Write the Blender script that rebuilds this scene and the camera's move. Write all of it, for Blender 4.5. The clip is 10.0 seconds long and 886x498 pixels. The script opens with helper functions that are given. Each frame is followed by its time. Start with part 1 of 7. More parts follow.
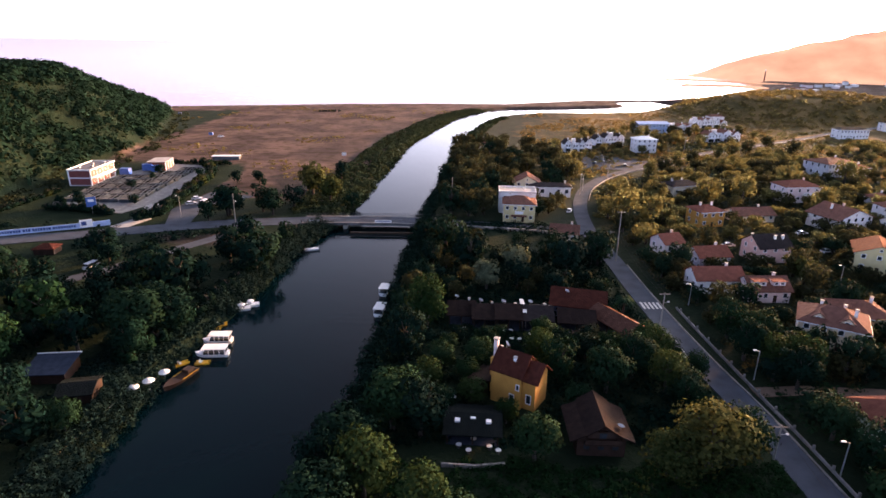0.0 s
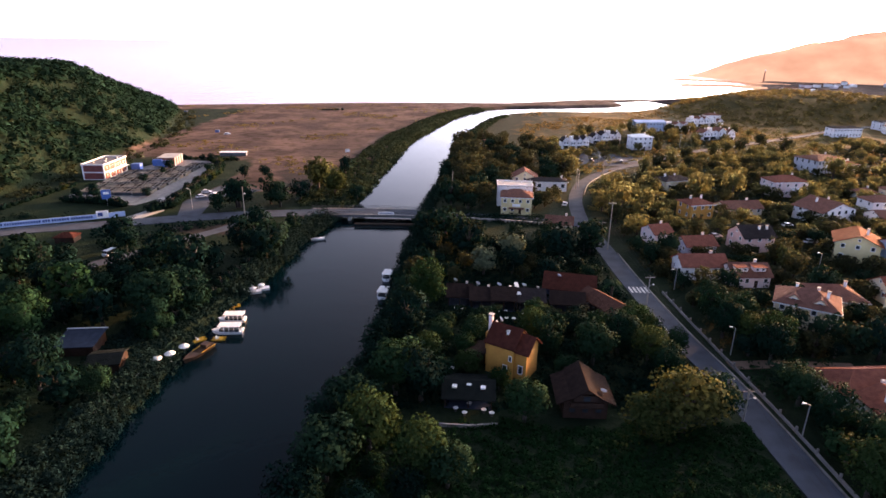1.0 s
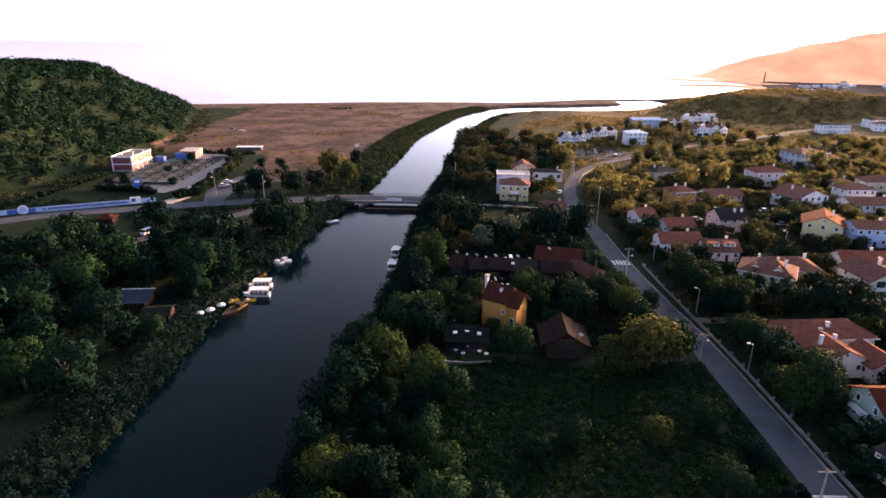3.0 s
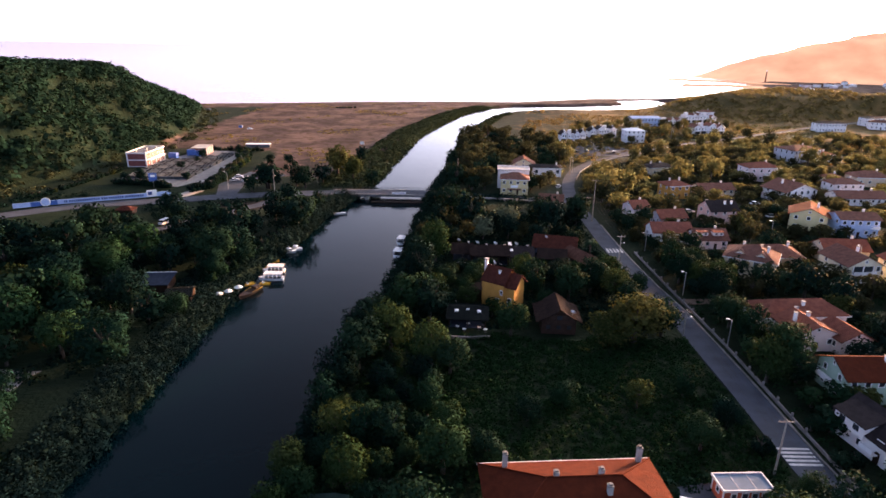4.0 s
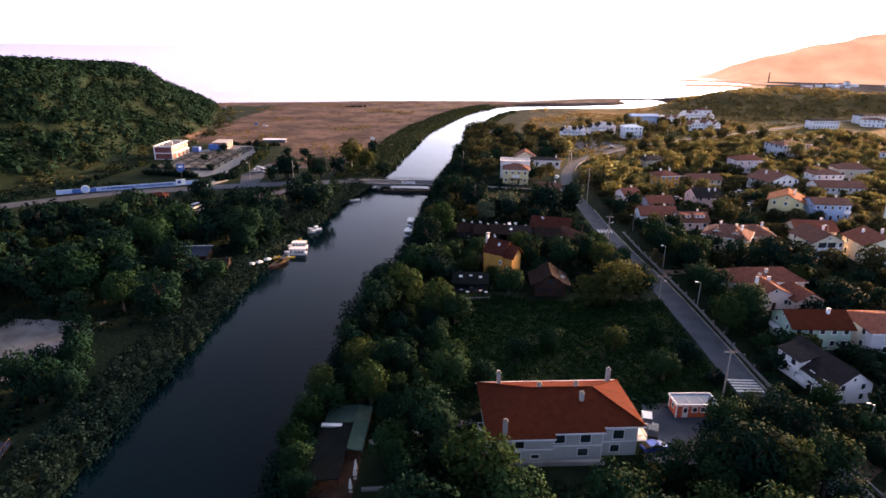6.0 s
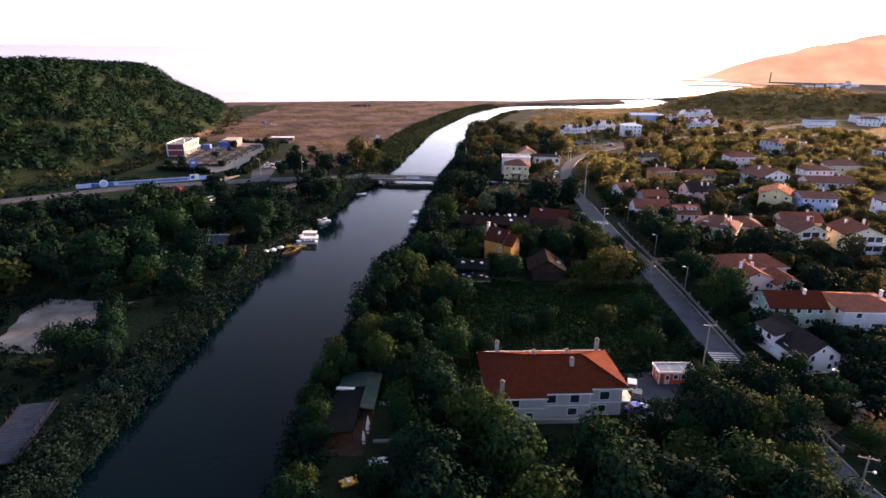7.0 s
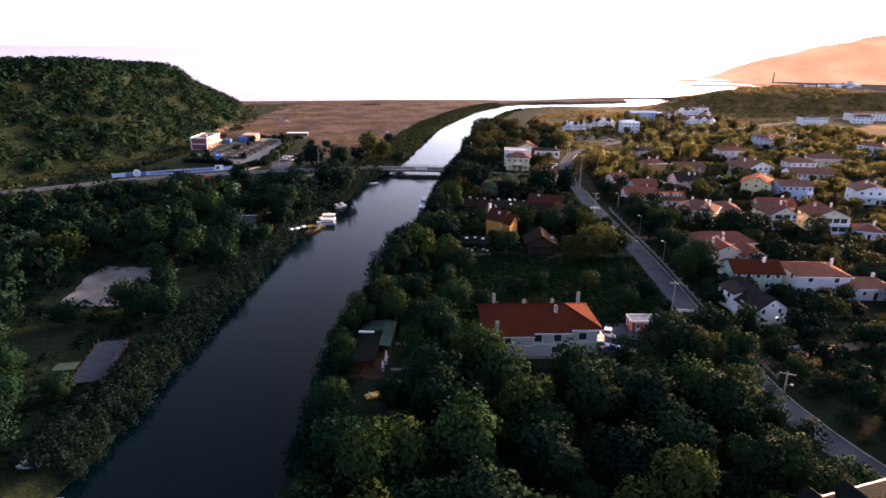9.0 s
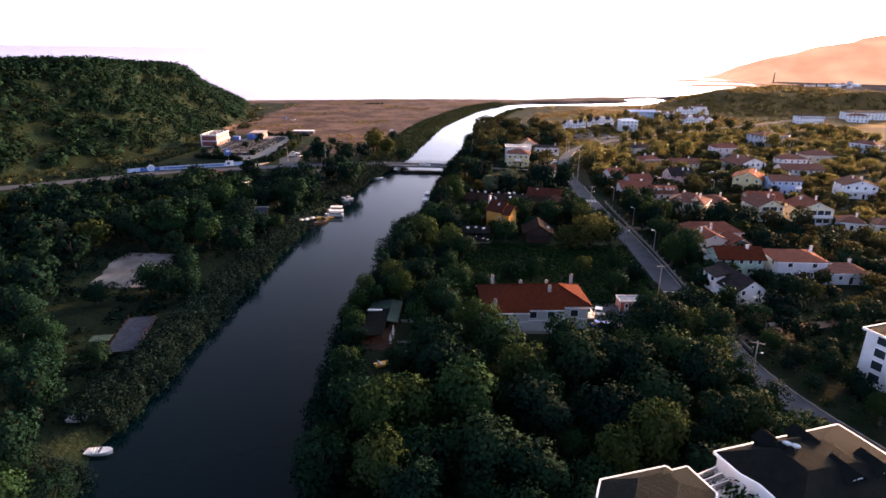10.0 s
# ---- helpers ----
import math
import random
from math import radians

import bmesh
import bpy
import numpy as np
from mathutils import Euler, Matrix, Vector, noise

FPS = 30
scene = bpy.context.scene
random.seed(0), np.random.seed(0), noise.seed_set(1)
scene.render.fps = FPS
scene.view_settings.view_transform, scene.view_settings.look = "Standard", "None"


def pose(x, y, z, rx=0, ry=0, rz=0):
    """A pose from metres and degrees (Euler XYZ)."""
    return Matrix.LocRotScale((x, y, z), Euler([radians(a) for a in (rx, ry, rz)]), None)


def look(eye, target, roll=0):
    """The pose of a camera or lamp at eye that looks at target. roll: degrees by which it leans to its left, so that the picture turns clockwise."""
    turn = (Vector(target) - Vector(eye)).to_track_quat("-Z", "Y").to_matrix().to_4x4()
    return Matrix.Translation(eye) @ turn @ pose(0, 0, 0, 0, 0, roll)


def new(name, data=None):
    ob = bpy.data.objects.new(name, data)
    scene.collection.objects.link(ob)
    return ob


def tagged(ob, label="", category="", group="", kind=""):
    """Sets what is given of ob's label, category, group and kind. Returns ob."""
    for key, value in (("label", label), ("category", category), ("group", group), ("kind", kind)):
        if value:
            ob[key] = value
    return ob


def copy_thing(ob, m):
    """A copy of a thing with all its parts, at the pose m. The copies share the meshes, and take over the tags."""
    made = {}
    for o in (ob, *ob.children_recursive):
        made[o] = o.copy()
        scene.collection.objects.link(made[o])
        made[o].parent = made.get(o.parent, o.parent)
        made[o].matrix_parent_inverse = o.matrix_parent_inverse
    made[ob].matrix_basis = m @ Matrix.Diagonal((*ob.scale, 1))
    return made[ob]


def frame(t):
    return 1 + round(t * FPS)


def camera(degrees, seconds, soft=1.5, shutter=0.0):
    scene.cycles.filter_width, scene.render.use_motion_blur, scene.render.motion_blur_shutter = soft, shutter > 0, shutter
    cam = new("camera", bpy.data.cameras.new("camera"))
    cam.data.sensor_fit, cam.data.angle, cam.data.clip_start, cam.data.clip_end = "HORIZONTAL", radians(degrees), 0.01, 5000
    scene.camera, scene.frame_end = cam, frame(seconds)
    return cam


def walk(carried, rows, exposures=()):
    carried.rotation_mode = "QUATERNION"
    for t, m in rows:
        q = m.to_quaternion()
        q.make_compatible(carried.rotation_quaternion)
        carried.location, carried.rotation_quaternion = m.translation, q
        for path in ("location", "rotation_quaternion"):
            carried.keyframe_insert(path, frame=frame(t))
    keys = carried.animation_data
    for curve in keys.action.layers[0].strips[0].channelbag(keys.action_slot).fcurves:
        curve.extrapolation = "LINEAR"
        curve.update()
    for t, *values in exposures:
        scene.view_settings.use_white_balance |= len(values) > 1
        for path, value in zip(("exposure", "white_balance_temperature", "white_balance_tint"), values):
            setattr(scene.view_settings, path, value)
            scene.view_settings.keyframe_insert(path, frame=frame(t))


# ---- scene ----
cam = camera(74.0, 10.0, soft=1.6)
PATH = [
    (0.0, 0.0, 0.0, 65.0, 0.0, -19.41, -0.83),
    (0.5, 0.24, -4.97, 64.89, 0.08, -19.41, -0.87),
    (1.0, 0.54, -10.29, 64.78, 0.18, -19.40, -0.88),
    (1.5, 0.74, -15.42, 64.64, 0.28, -19.37, -0.87),
    (2.0, 0.96, -20.84, 64.47, 0.38, -19.35, -0.82),
    (2.5, 1.10, -26.14, 64.30, 0.50, -19.29, -0.79),
    (4.0, 1.49, -42.77, 63.77, 0.95, -19.19, -0.72),
    (4.5, 1.63, -48.03, 63.60, 1.10, -19.15, -0.69),
    (5.0, 1.75, -53.58, 63.45, 1.28, -19.12, -0.67),
    (5.5, 1.86, -58.86, 63.31, 1.43, -19.10, -0.65),
    (7.0, 2.18, -75.49, 62.96, 1.88, -19.01, -0.60),
    (7.5, 2.40, -80.97, 62.87, 2.04, -19.00, -0.58),
    (8.0, 2.61, -86.91, 62.78, 2.22, -18.98, -0.58),
    (8.5, 2.94, -92.49, 62.71, 2.39, -18.96, -0.57),
    (9.0, 3.19, -98.39, 62.65, 2.54, -18.94, -0.56),
    (9.5, 3.44, -104.02, 62.59, 2.67, -18.93, -0.57),
    (10.0, 3.64, -109.91, 62.55, 2.79, -18.93, -0.58),
]
walk(cam, [(t, pose(x, y, z, 90 + pitch, roll, yaw)) for t, x, y, z, yaw, pitch, roll in PATH],
     exposures=[(0.0, 2.9, 6800, 19), (10.0, 2.9, 6800, 19)])

# ---- world and sun: a low sun ahead and to the right, behind haze ----
SUN_AZ, SUN_EL = 46.0, 8.0
world = bpy.data.worlds.new("evening_sky")
scene.world = world
world.use_nodes = True
wn = world.node_tree
sky = wn.nodes.new("ShaderNodeTexSky")
sky.sky_type, sky.sun_disc = "NISHITA", False
sky.sun_elevation, sky.sun_rotation = radians(SUN_EL), radians(SUN_AZ)
sky.altitude, sky.air_density, sky.dust_density, sky.ozone_density = 60, 0.16, 1.5, 0.6
wn.nodes["Background"].inputs["Strength"].default_value = 0.15
pale = wn.nodes.new("ShaderNodeHueSaturation")
pale.inputs["Saturation"].default_value = 0.8
wn.links.new(sky.outputs["Color"], pale.inputs["Color"])
wn.links.new(pale.outputs["Color"], wn.nodes["Background"].inputs["Color"])

sun = new("sun", bpy.data.lights.new("sun", "SUN"))
sun.data.energy, sun.data.angle, sun.data.color = 2.6, radians(5.0), (1.0, 0.50, 0.20)
a, e = radians(SUN_AZ), radians(SUN_EL)
sun_way = Vector((math.sin(a) * math.cos(e), math.cos(a) * math.cos(e), math.sin(e)))
sun.matrix_world = look((0, 0, 300), Vector((0, 0, 300)) - sun_way)

WATER = -2.2
rng = np.random.default_rng(7)


# ---- materials ----
def material(name, base, dark=None, rough=0.8, scale=1.0, grain=0.0, bump=0.0, metal=0.0, vary=0.0, spec=0.5, fine=8.0):
    """Base colour broken up by noise at two scales, with fine relief; vary shifts it from object to object."""
    m = bpy.data.materials.new(name)
    m.use_nodes = True
    nt = m.node_tree
    n, ln = nt.nodes, nt.links
    bs = n["Principled BSDF"]
    bs.inputs["Roughness"].default_value = rough
    bs.inputs["Metallic"].default_value = metal
    bs.inputs["Specular IOR Level"].default_value = spec
    dark = dark or tuple(c * 0.7 for c in base)
    tc = n.new("ShaderNodeTexCoord")
    big = n.new("ShaderNodeTexNoise")
    big.inputs["Scale"].default_value, big.inputs["Detail"].default_value = scale, 6
    ln.new(tc.outputs["Object"], big.inputs["Vector"])
    ramp = n.new("ShaderNodeValToRGB")
    ramp.color_ramp.elements[0].position, ramp.color_ramp.elements[1].position = 0.32, 0.68
    ramp.color_ramp.elements[0].color, ramp.color_ramp.elements[1].color = (*dark, 1), (*base, 1)
    ln.new(big.outputs["Fac"], ramp.inputs["Fac"])
    out = ramp.outputs["Color"]
    small = n.new("ShaderNodeTexNoise")
    small.inputs["Scale"].default_value, small.inputs["Detail"].default_value = scale * fine, 4
    ln.new(tc.outputs["Object"], small.inputs["Vector"])
    if grain:
        hsv = n.new("ShaderNodeHueSaturation")
        mp = n.new("ShaderNodeMapRange")
        mp.inputs["To Min"].default_value, mp.inputs["To Max"].default_value = 1 - grain, 1 + grain
        ln.new(small.outputs["Fac"], mp.inputs["Value"])
        ln.new(mp.outputs["Result"], hsv.inputs["Value"])
        ln.new(out, hsv.inputs["Color"])
        out = hsv.outputs["Color"]
    if vary:
        info = n.new("ShaderNodeObjectInfo")
        hs2 = n.new("ShaderNodeHueSaturation")
        mp2 = n.new("ShaderNodeMapRange")
        mp2.inputs["To Min"].default_value, mp2.inputs["To Max"].default_value = 1 - vary, 1 + vary
        ln.new(info.outputs["Random"], mp2.inputs["Value"])
        ln.new(mp2.outputs["Result"], hs2.inputs["Value"])
        ln.new(out, hs2.inputs["Color"])
        out = hs2.outputs["Color"]
    ln.new(out, bs.inputs["Base Color"])
    if bump:
        bp = n.new("ShaderNodeBump")
        bp.inputs["Strength"].default_value, bp.inputs["Distance"].default_value = bump, 0.05
        ln.new(small.outputs["Fac"], bp.inputs["Height"])
        ln.new(bp.outputs["Normal"], bs.inputs["Normal"])
    return m


def leaf_material(name, base, tip, through_light=0.14, hue=0.03):
    """Foliage: each leaf clump and each plant differs a little; thin leaves let some light pass."""
    m = bpy.data.materials.new(name)
    m.use_nodes = True
    nt = m.node_tree
    n, ln = nt.nodes, nt.links
    bs = n["Principled BSDF"]
    bs.inputs["Roughness"].default_value = 0.85
    bs.inputs["Specular IOR Level"].default_value = 0.015
    geo_ = n.new("ShaderNodeNewGeometry")
    ramp = n.new("ShaderNodeValToRGB")
    ramp.color_ramp.elements[0].color, ramp.color_ramp.elements[1].color = (*[c * 0.75 for c in base], 1), (*tip, 1)
    mid = ramp.color_ramp.elements.new(0.6)
    mid.color = (*base, 1)
    ln.new(geo_.outputs["Random Per Island"], ramp.inputs["Fac"])
    info = n.new("ShaderNodeObjectInfo")
    hs = n.new("ShaderNodeHueSaturation")
    m1 = n.new("ShaderNodeMapRange")
    m1.inputs["To Min"].default_value, m1.inputs["To Max"].default_value = 0.5 - hue, 0.5 + hue
    m2 = n.new("ShaderNodeMapRange")
    m2.inputs["To Min"].default_value, m2.inputs["To Max"].default_value = 1.25, 0.8
    ln.new(info.outputs["Random"], m1.inputs["Value"])
    ln.new(info.outputs["Random"], m2.inputs["Value"])
    ln.new(m1.outputs["Result"], hs.inputs["Hue"])
    ln.new(m2.outputs["Result"], hs.inputs["Value"])
    ln.new(ramp.outputs["Color"], hs.inputs["Color"])
    ln.new(hs.outputs["Color"], bs.inputs["Base Color"])
    tr = n.new("ShaderNodeBsdfTranslucent")
    ln.new(hs.outputs["Color"], tr.inputs["Color"])
    mix = n.new("ShaderNodeMixShader")
    mix.inputs["Fac"].default_value = through_light
    ln.new(bs.outputs["BSDF"], mix.inputs[1])
    ln.new(tr.outputs["BSDF"], mix.inputs[2])
    ln.new(mix.outputs["Shader"], n["Material Output"].inputs["Surface"])
    return m


def tile_material(name, base, dark, rough=0.9, pitch=3.2):
    """Roof tiles: courses and rolls as relief, colour patchy from tile to tile."""
    m = material(name, base, dark, rough, 0.9, 0.18, 0.0, vary=0.12, spec=0.02, fine=6)
    nt = m.node_tree
    n, ln = nt.nodes, nt.links
    tc = n.new("ShaderNodeTexCoord")
    hsum = None
    for direction, sc in (("X", pitch), ("Y", pitch * 0.8)):
        w = n.new("ShaderNodeTexWave")
        w.bands_direction, w.inputs["Scale"].default_value = direction, sc
        w.inputs["Distortion"].default_value = 0.4
        ln.new(tc.outputs["Object"], w.inputs["Vector"])
        if hsum is None:
            hsum = w.outputs["Fac"]
        else:
            ad = n.new("ShaderNodeMath")
            ln.new(hsum, ad.inputs[0])
            ln.new(w.outputs["Fac"], ad.inputs[1])
            hsum = ad.outputs["Value"]
    bp = n.new("ShaderNodeBump")
    bp.inputs["Strength"].default_value, bp.inputs["Distance"].default_value = 0.5, 0.05
    ln.new(hsum, bp.inputs["Height"])
    ln.new(bp.outputs["Normal"], n["Principled BSDF"].inputs["Normal"])
    return m


def water_material(name, base, wave_scale, strength, rough=0.04, stretch=(1, 1, 1), distance=0.3, ior=1.33):
    m = bpy.data.materials.new(name)
    m.use_nodes = True
    nt = m.node_tree
    n, ln = nt.nodes, nt.links
    bs = n["Principled BSDF"]
    bs.inputs["Base Color"].default_value = (*base, 1)
    bs.inputs["Roughness"].default_value, bs.inputs["IOR"].default_value = rough, ior
    tc = n.new("ShaderNodeTexCoord")
    mp = n.new("ShaderNodeMapping")
    mp.inputs["Scale"].default_value = stretch
    ln.new(tc.outputs["Object"], mp.inputs["Vector"])
    n1, n2 = n.new("ShaderNodeTexNoise"), n.new("ShaderNodeTexNoise")
    n1.inputs["Scale"].default_value, n1.inputs["Detail"].default_value = wave_scale, 5
    n2.inputs["Scale"].default_value, n2.inputs["Detail"].default_value = wave_scale * 0.13, 3
    ln.new(mp.outputs["Vector"], n1.inputs["Vector"])
    ln.new(mp.outputs["Vector"], n2.inputs["Vector"])
    mul = n.new("ShaderNodeMath")
    mul.operation = "MULTIPLY"
    ln.new(n1.outputs["Fac"], mul.inputs[0])
    ln.new(n2.outputs["Fac"], mul.inputs[1])
    bp = n.new("ShaderNodeBump")
    bp.inputs["Strength"].default_value, bp.inputs["Distance"].default_value = strength, distance
    ln.new(mul.outputs["Value"], bp.inputs["Height"])
    ln.new(bp.outputs["Normal"], bs.inputs["Normal"])
    return m


M = {
    "asphalt": material("asphalt", (0.070, 0.083, 0.104), (0.048, 0.056, 0.070), 0.95, 0.25, 0.12, 0.3, fine=30, spec=0.05),
    "concrete": material("concrete", (0.42, 0.40, 0.37), (0.27, 0.26, 0.24), 0.85, 0.3, 0.12, 0.3, fine=14),
    "paving": material("pale_paving", (0.27, 0.26, 0.25), (0.085, 0.082, 0.078), 0.95, 0.12, 0.2, 0.3, fine=12, spec=0.1),
    "white_paint": material("white_paint", (0.88, 0.88, 0.88), (0.80, 0.80, 0.80), 0.6, 0.5, 0.05),
    "road_paint": material("road_paint", (0.62, 0.62, 0.60), (0.40, 0.40, 0.39), 0.8, 1.2, 0.15),
    "white_wall": material("white_render", (0.84, 0.83, 0.82), (0.74, 0.73, 0.72), 0.85, 0.5, 0.06, 0.15),
    "cream_wall": material("cream_render", (0.78, 0.70, 0.50), (0.68, 0.60, 0.42), 0.85, 0.5, 0.06, 0.15),
    "yellow_wall": material("yellow_render", (0.72, 0.62, 0.33), (0.60, 0.50, 0.26), 0.85, 0.5, 0.06, 0.15),
    "orange_wall": material("orange_render", (0.56, 0.28, 0.055), (0.46, 0.22, 0.042), 0.85, 0.5, 0.08, 0.15),
    "pink_wall": material("pink_render", (0.72, 0.48, 0.42), (0.62, 0.40, 0.34), 0.85, 0.5, 0.06, 0.15),
    "rose_wall": material("pale_rose_render", (0.80, 0.68, 0.66), (0.70, 0.58, 0.56), 0.85, 0.5, 0.06, 0.15),
    "lavender_wall": material("lavender_render", (0.55, 0.55, 0.66), (0.44, 0.44, 0.54), 0.85, 0.5, 0.06, 0.15),
    "blue_wall": material("pale_blue_render", (0.42, 0.55, 0.76), (0.34, 0.45, 0.63), 0.85, 0.5, 0.06, 0.15),
    "green_wall": material("mint_green_render", (0.38, 0.52, 0.42), (0.30, 0.42, 0.33), 0.85, 0.5, 0.06, 0.15),
    "grey_wall": material("grey_render", (0.60, 0.60, 0.62), (0.50, 0.50, 0.52), 0.85, 0.5, 0.08, 0.2),
    "greige_wall": material("grey_beige_cladding", (0.56, 0.57, 0.55), (0.48, 0.49, 0.47), 0.8, 0.6, 0.06, 0.15),
    "beige_wall": material("beige_render", (0.78, 0.64, 0.46), (0.68, 0.54, 0.38), 0.85, 0.5, 0.06, 0.15),
    "maroon_wall": material("dark_red_panel", (0.20, 0.05, 0.045), (0.14, 0.035, 0.03), 0.7, 0.6, 0.08),
    "brick_wall": material("orange_brick", (0.30, 0.095, 0.060), (0.22, 0.065, 0.042), 0.85, 2.0, 0.15, 0.3),
    "coral_wall": material("coral_red_boards", (0.62, 0.13, 0.06), (0.50, 0.10, 0.045), 0.75, 0.8, 0.08, 0.1),
    "red_tile": tile_material("red_roof_tiles", (0.090, 0.022, 0.011), (0.062, 0.016, 0.009)),
    "orange_tile": tile_material("terracotta_roof_tiles", (0.23, 0.075, 0.036), (0.155, 0.050, 0.026)),
    "brown_tile": tile_material("weathered_brown_roof_tiles", (0.115, 0.055, 0.038), (0.070, 0.034, 0.025)),
    # village roofs: red and brown tiles lightened, with haze put into the colour
    "hazed_red_tile": tile_material("haze_paled_red_roof_tiles", (0.225, 0.085, 0.058), (0.150, 0.056, 0.040)),
    "hazed_brown_tile": tile_material("haze_paled_brown_roof_tiles", (0.195, 0.095, 0.070), (0.125, 0.060, 0.046)),
    "old_tile": tile_material("old_dark_roof_tiles", (0.030, 0.020, 0.017), (0.018, 0.013, 0.012)),
    "dark_tile": tile_material("dark_roof_tiles", (0.034, 0.029, 0.030), (0.022, 0.019, 0.020)),
    "hall_tile": tile_material("dark_red_brown_roof_tiles", (0.090, 0.030, 0.021), (0.055, 0.019, 0.014)),
    "shingle": tile_material("dark_green_grey_shingles", (0.011, 0.014, 0.014), (0.007, 0.010, 0.010), pitch=5),
    "wood": material("dark_timber", (0.050, 0.030, 0.022), (0.026, 0.017, 0.013), 0.85, 0.7, 0.25, 0.4, fine=10, spec=0.08),
    "deck_wood": material("weathered_deck_boards", (0.038, 0.050, 0.075), (0.024, 0.032, 0.048), 0.95, 0.8, 0.2, 0.3, spec=0.05),
    "pole_wood": material("pole_concrete", (0.27, 0.26, 0.24), (0.19, 0.18, 0.165), 0.85, 1.0, 0.1, 0.2),
    "dark_metal": material("dark_metal", (0.05, 0.05, 0.055), (0.035, 0.035, 0.04), 0.5, 1.0, 0.1, metal=0.6),
    "steel": material("galvanised_steel", (0.42, 0.43, 0.45), (0.32, 0.33, 0.34), 0.45, 1.0, 0.1, metal=0.7),
    "blue_sheet": material("blue_steel_roof", (0.15, 0.21, 0.29), (0.11, 0.16, 0.22), 0.9, 0.6, 0.08, spec=0.1),
    "blue_paint": material("blue_paint", (0.04, 0.13, 0.42), (0.03, 0.09, 0.30), 0.5, 0.8, 0.08),
    "banner_blue": material("pale_blue_banner", (0.42, 0.55, 0.80), (0.34, 0.46, 0.70), 0.6, 0.5, 0.05),
    "lettering": material("navy_lettering", (0.03, 0.07, 0.25), (0.02, 0.05, 0.18), 0.6),
    "glass": material("dark_window_glass", (0.035, 0.045, 0.055), (0.02, 0.026, 0.032), 0.12, 0.4, 0.0, spec=0.8),
    "boat_white": material("white_boat_hull", (0.80, 0.81, 0.83), (0.68, 0.69, 0.71), 0.4, 0.6, 0.05),
    "boat_yellow": material("yellow_plastic", (0.78, 0.42, 0.03), (0.66, 0.33, 0.02), 0.45, 0.8, 0.05),
    "boat_wood": material("varnished_wood", (0.060, 0.028, 0.013), (0.036, 0.017, 0.009), 0.5, 0.8, 0.15),
    "car_white": material("white_car_paint", (0.80, 0.80, 0.82), (0.74, 0.74, 0.76), 0.25, 0.5),
    "car_dark": material("black_car_paint", (0.03, 0.03, 0.035), (0.02, 0.02, 0.025), 0.2, 0.5),
    "car_blue": material("blue_car_paint", (0.03, 0.07, 0.42), (0.02, 0.05, 0.32), 0.2, 0.5),
    "rubber": material("tyre_rubber", (0.03, 0.03, 0.03), (0.02, 0.02, 0.02), 0.85, 2.0),
    "canvas": material("white_canvas", (0.80, 0.79, 0.76), (0.68, 0.67, 0.64), 0.85, 1.0, 0.05),
    "bark": material("bark", (0.05, 0.042, 0.034), (0.028, 0.024, 0.02), 0.9, 1.5, 0.25, 0.6),
    "pale_rock": material("pale_rubble_stone", (0.62, 0.50, 0.42), (0.50, 0.40, 0.34), 0.9, 0.1, 0.1),
    "old_concrete": material("stained_concrete", (0.115, 0.125, 0.135), (0.065, 0.07, 0.075), 0.9, 0.4, 0.15, 0.3),
    "basin": material("basin_concrete", (0.060, 0.070, 0.080), (0.035, 0.042, 0.048), 0.9, 0.4, 0.15, 0.3, spec=0.1),
    "roof_felt": material("grey_roof_felt", (0.17, 0.17, 0.18), (0.10, 0.10, 0.11), 0.9, 0.3, 0.15, 0.2, spec=0.1),
    "soil": material("bare_soil", (0.20, 0.13, 0.085), (0.12, 0.08, 0.055), 0.95, 0.2, 0.2, 0.4),
    "stone": material("grey_stone", (0.24, 0.225, 0.21), (0.13, 0.125, 0.115), 0.9, 0.5, 0.2, 0.4),
    "sheet_green": material("green_shed_roof", (0.03, 0.065, 0.055), (0.02, 0.045, 0.038), 0.8, 0.6, 0.1, spec=0.15),
    # near and west leaves: shade is put into these two dark greens
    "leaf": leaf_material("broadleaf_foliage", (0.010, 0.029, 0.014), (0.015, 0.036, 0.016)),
    "leaf_dark": leaf_material("shade_darkened_broadleaf_foliage", (0.005, 0.019, 0.012), (0.0075, 0.023, 0.013)),
    # yellow of the low sun is mixed into this leaf colour
    "leaf_warm": leaf_material("sun_tinted_broadleaf_foliage", (0.018, 0.038, 0.013), (0.026, 0.046, 0.016), 0.25),
    # far village leaves: haze is put into the colour, fully here, half below
    "leaf_hazed": leaf_material("haze_paled_foliage", (0.150, 0.134, 0.059), (0.200, 0.172, 0.075), 0.72),
    "leaf_half_hazed": leaf_material("half_hazed_foliage", (0.048, 0.050, 0.024), (0.068, 0.066, 0.030), 0.5),
    # golden sunlight is painted into this yellow-green too
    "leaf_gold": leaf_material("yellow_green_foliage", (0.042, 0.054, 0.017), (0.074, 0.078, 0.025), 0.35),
    "leaf_grey": leaf_material("grey_willow_foliage", (0.070, 0.090, 0.055), (0.120, 0.145, 0.085)),
    # hill, reed and weed greens are darkened as well, in place of shade
    "leaf_hill": leaf_material("shade_darkened_hill_foliage", (0.0065, 0.0190, 0.0120), (0.0090, 0.0225, 0.0135)),
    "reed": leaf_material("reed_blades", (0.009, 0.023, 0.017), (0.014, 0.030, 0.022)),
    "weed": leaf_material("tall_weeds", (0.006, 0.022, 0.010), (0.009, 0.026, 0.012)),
    # dry scrub colour, raised to stand in for far golden haze
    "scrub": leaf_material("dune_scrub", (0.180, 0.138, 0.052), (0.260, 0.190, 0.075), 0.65),
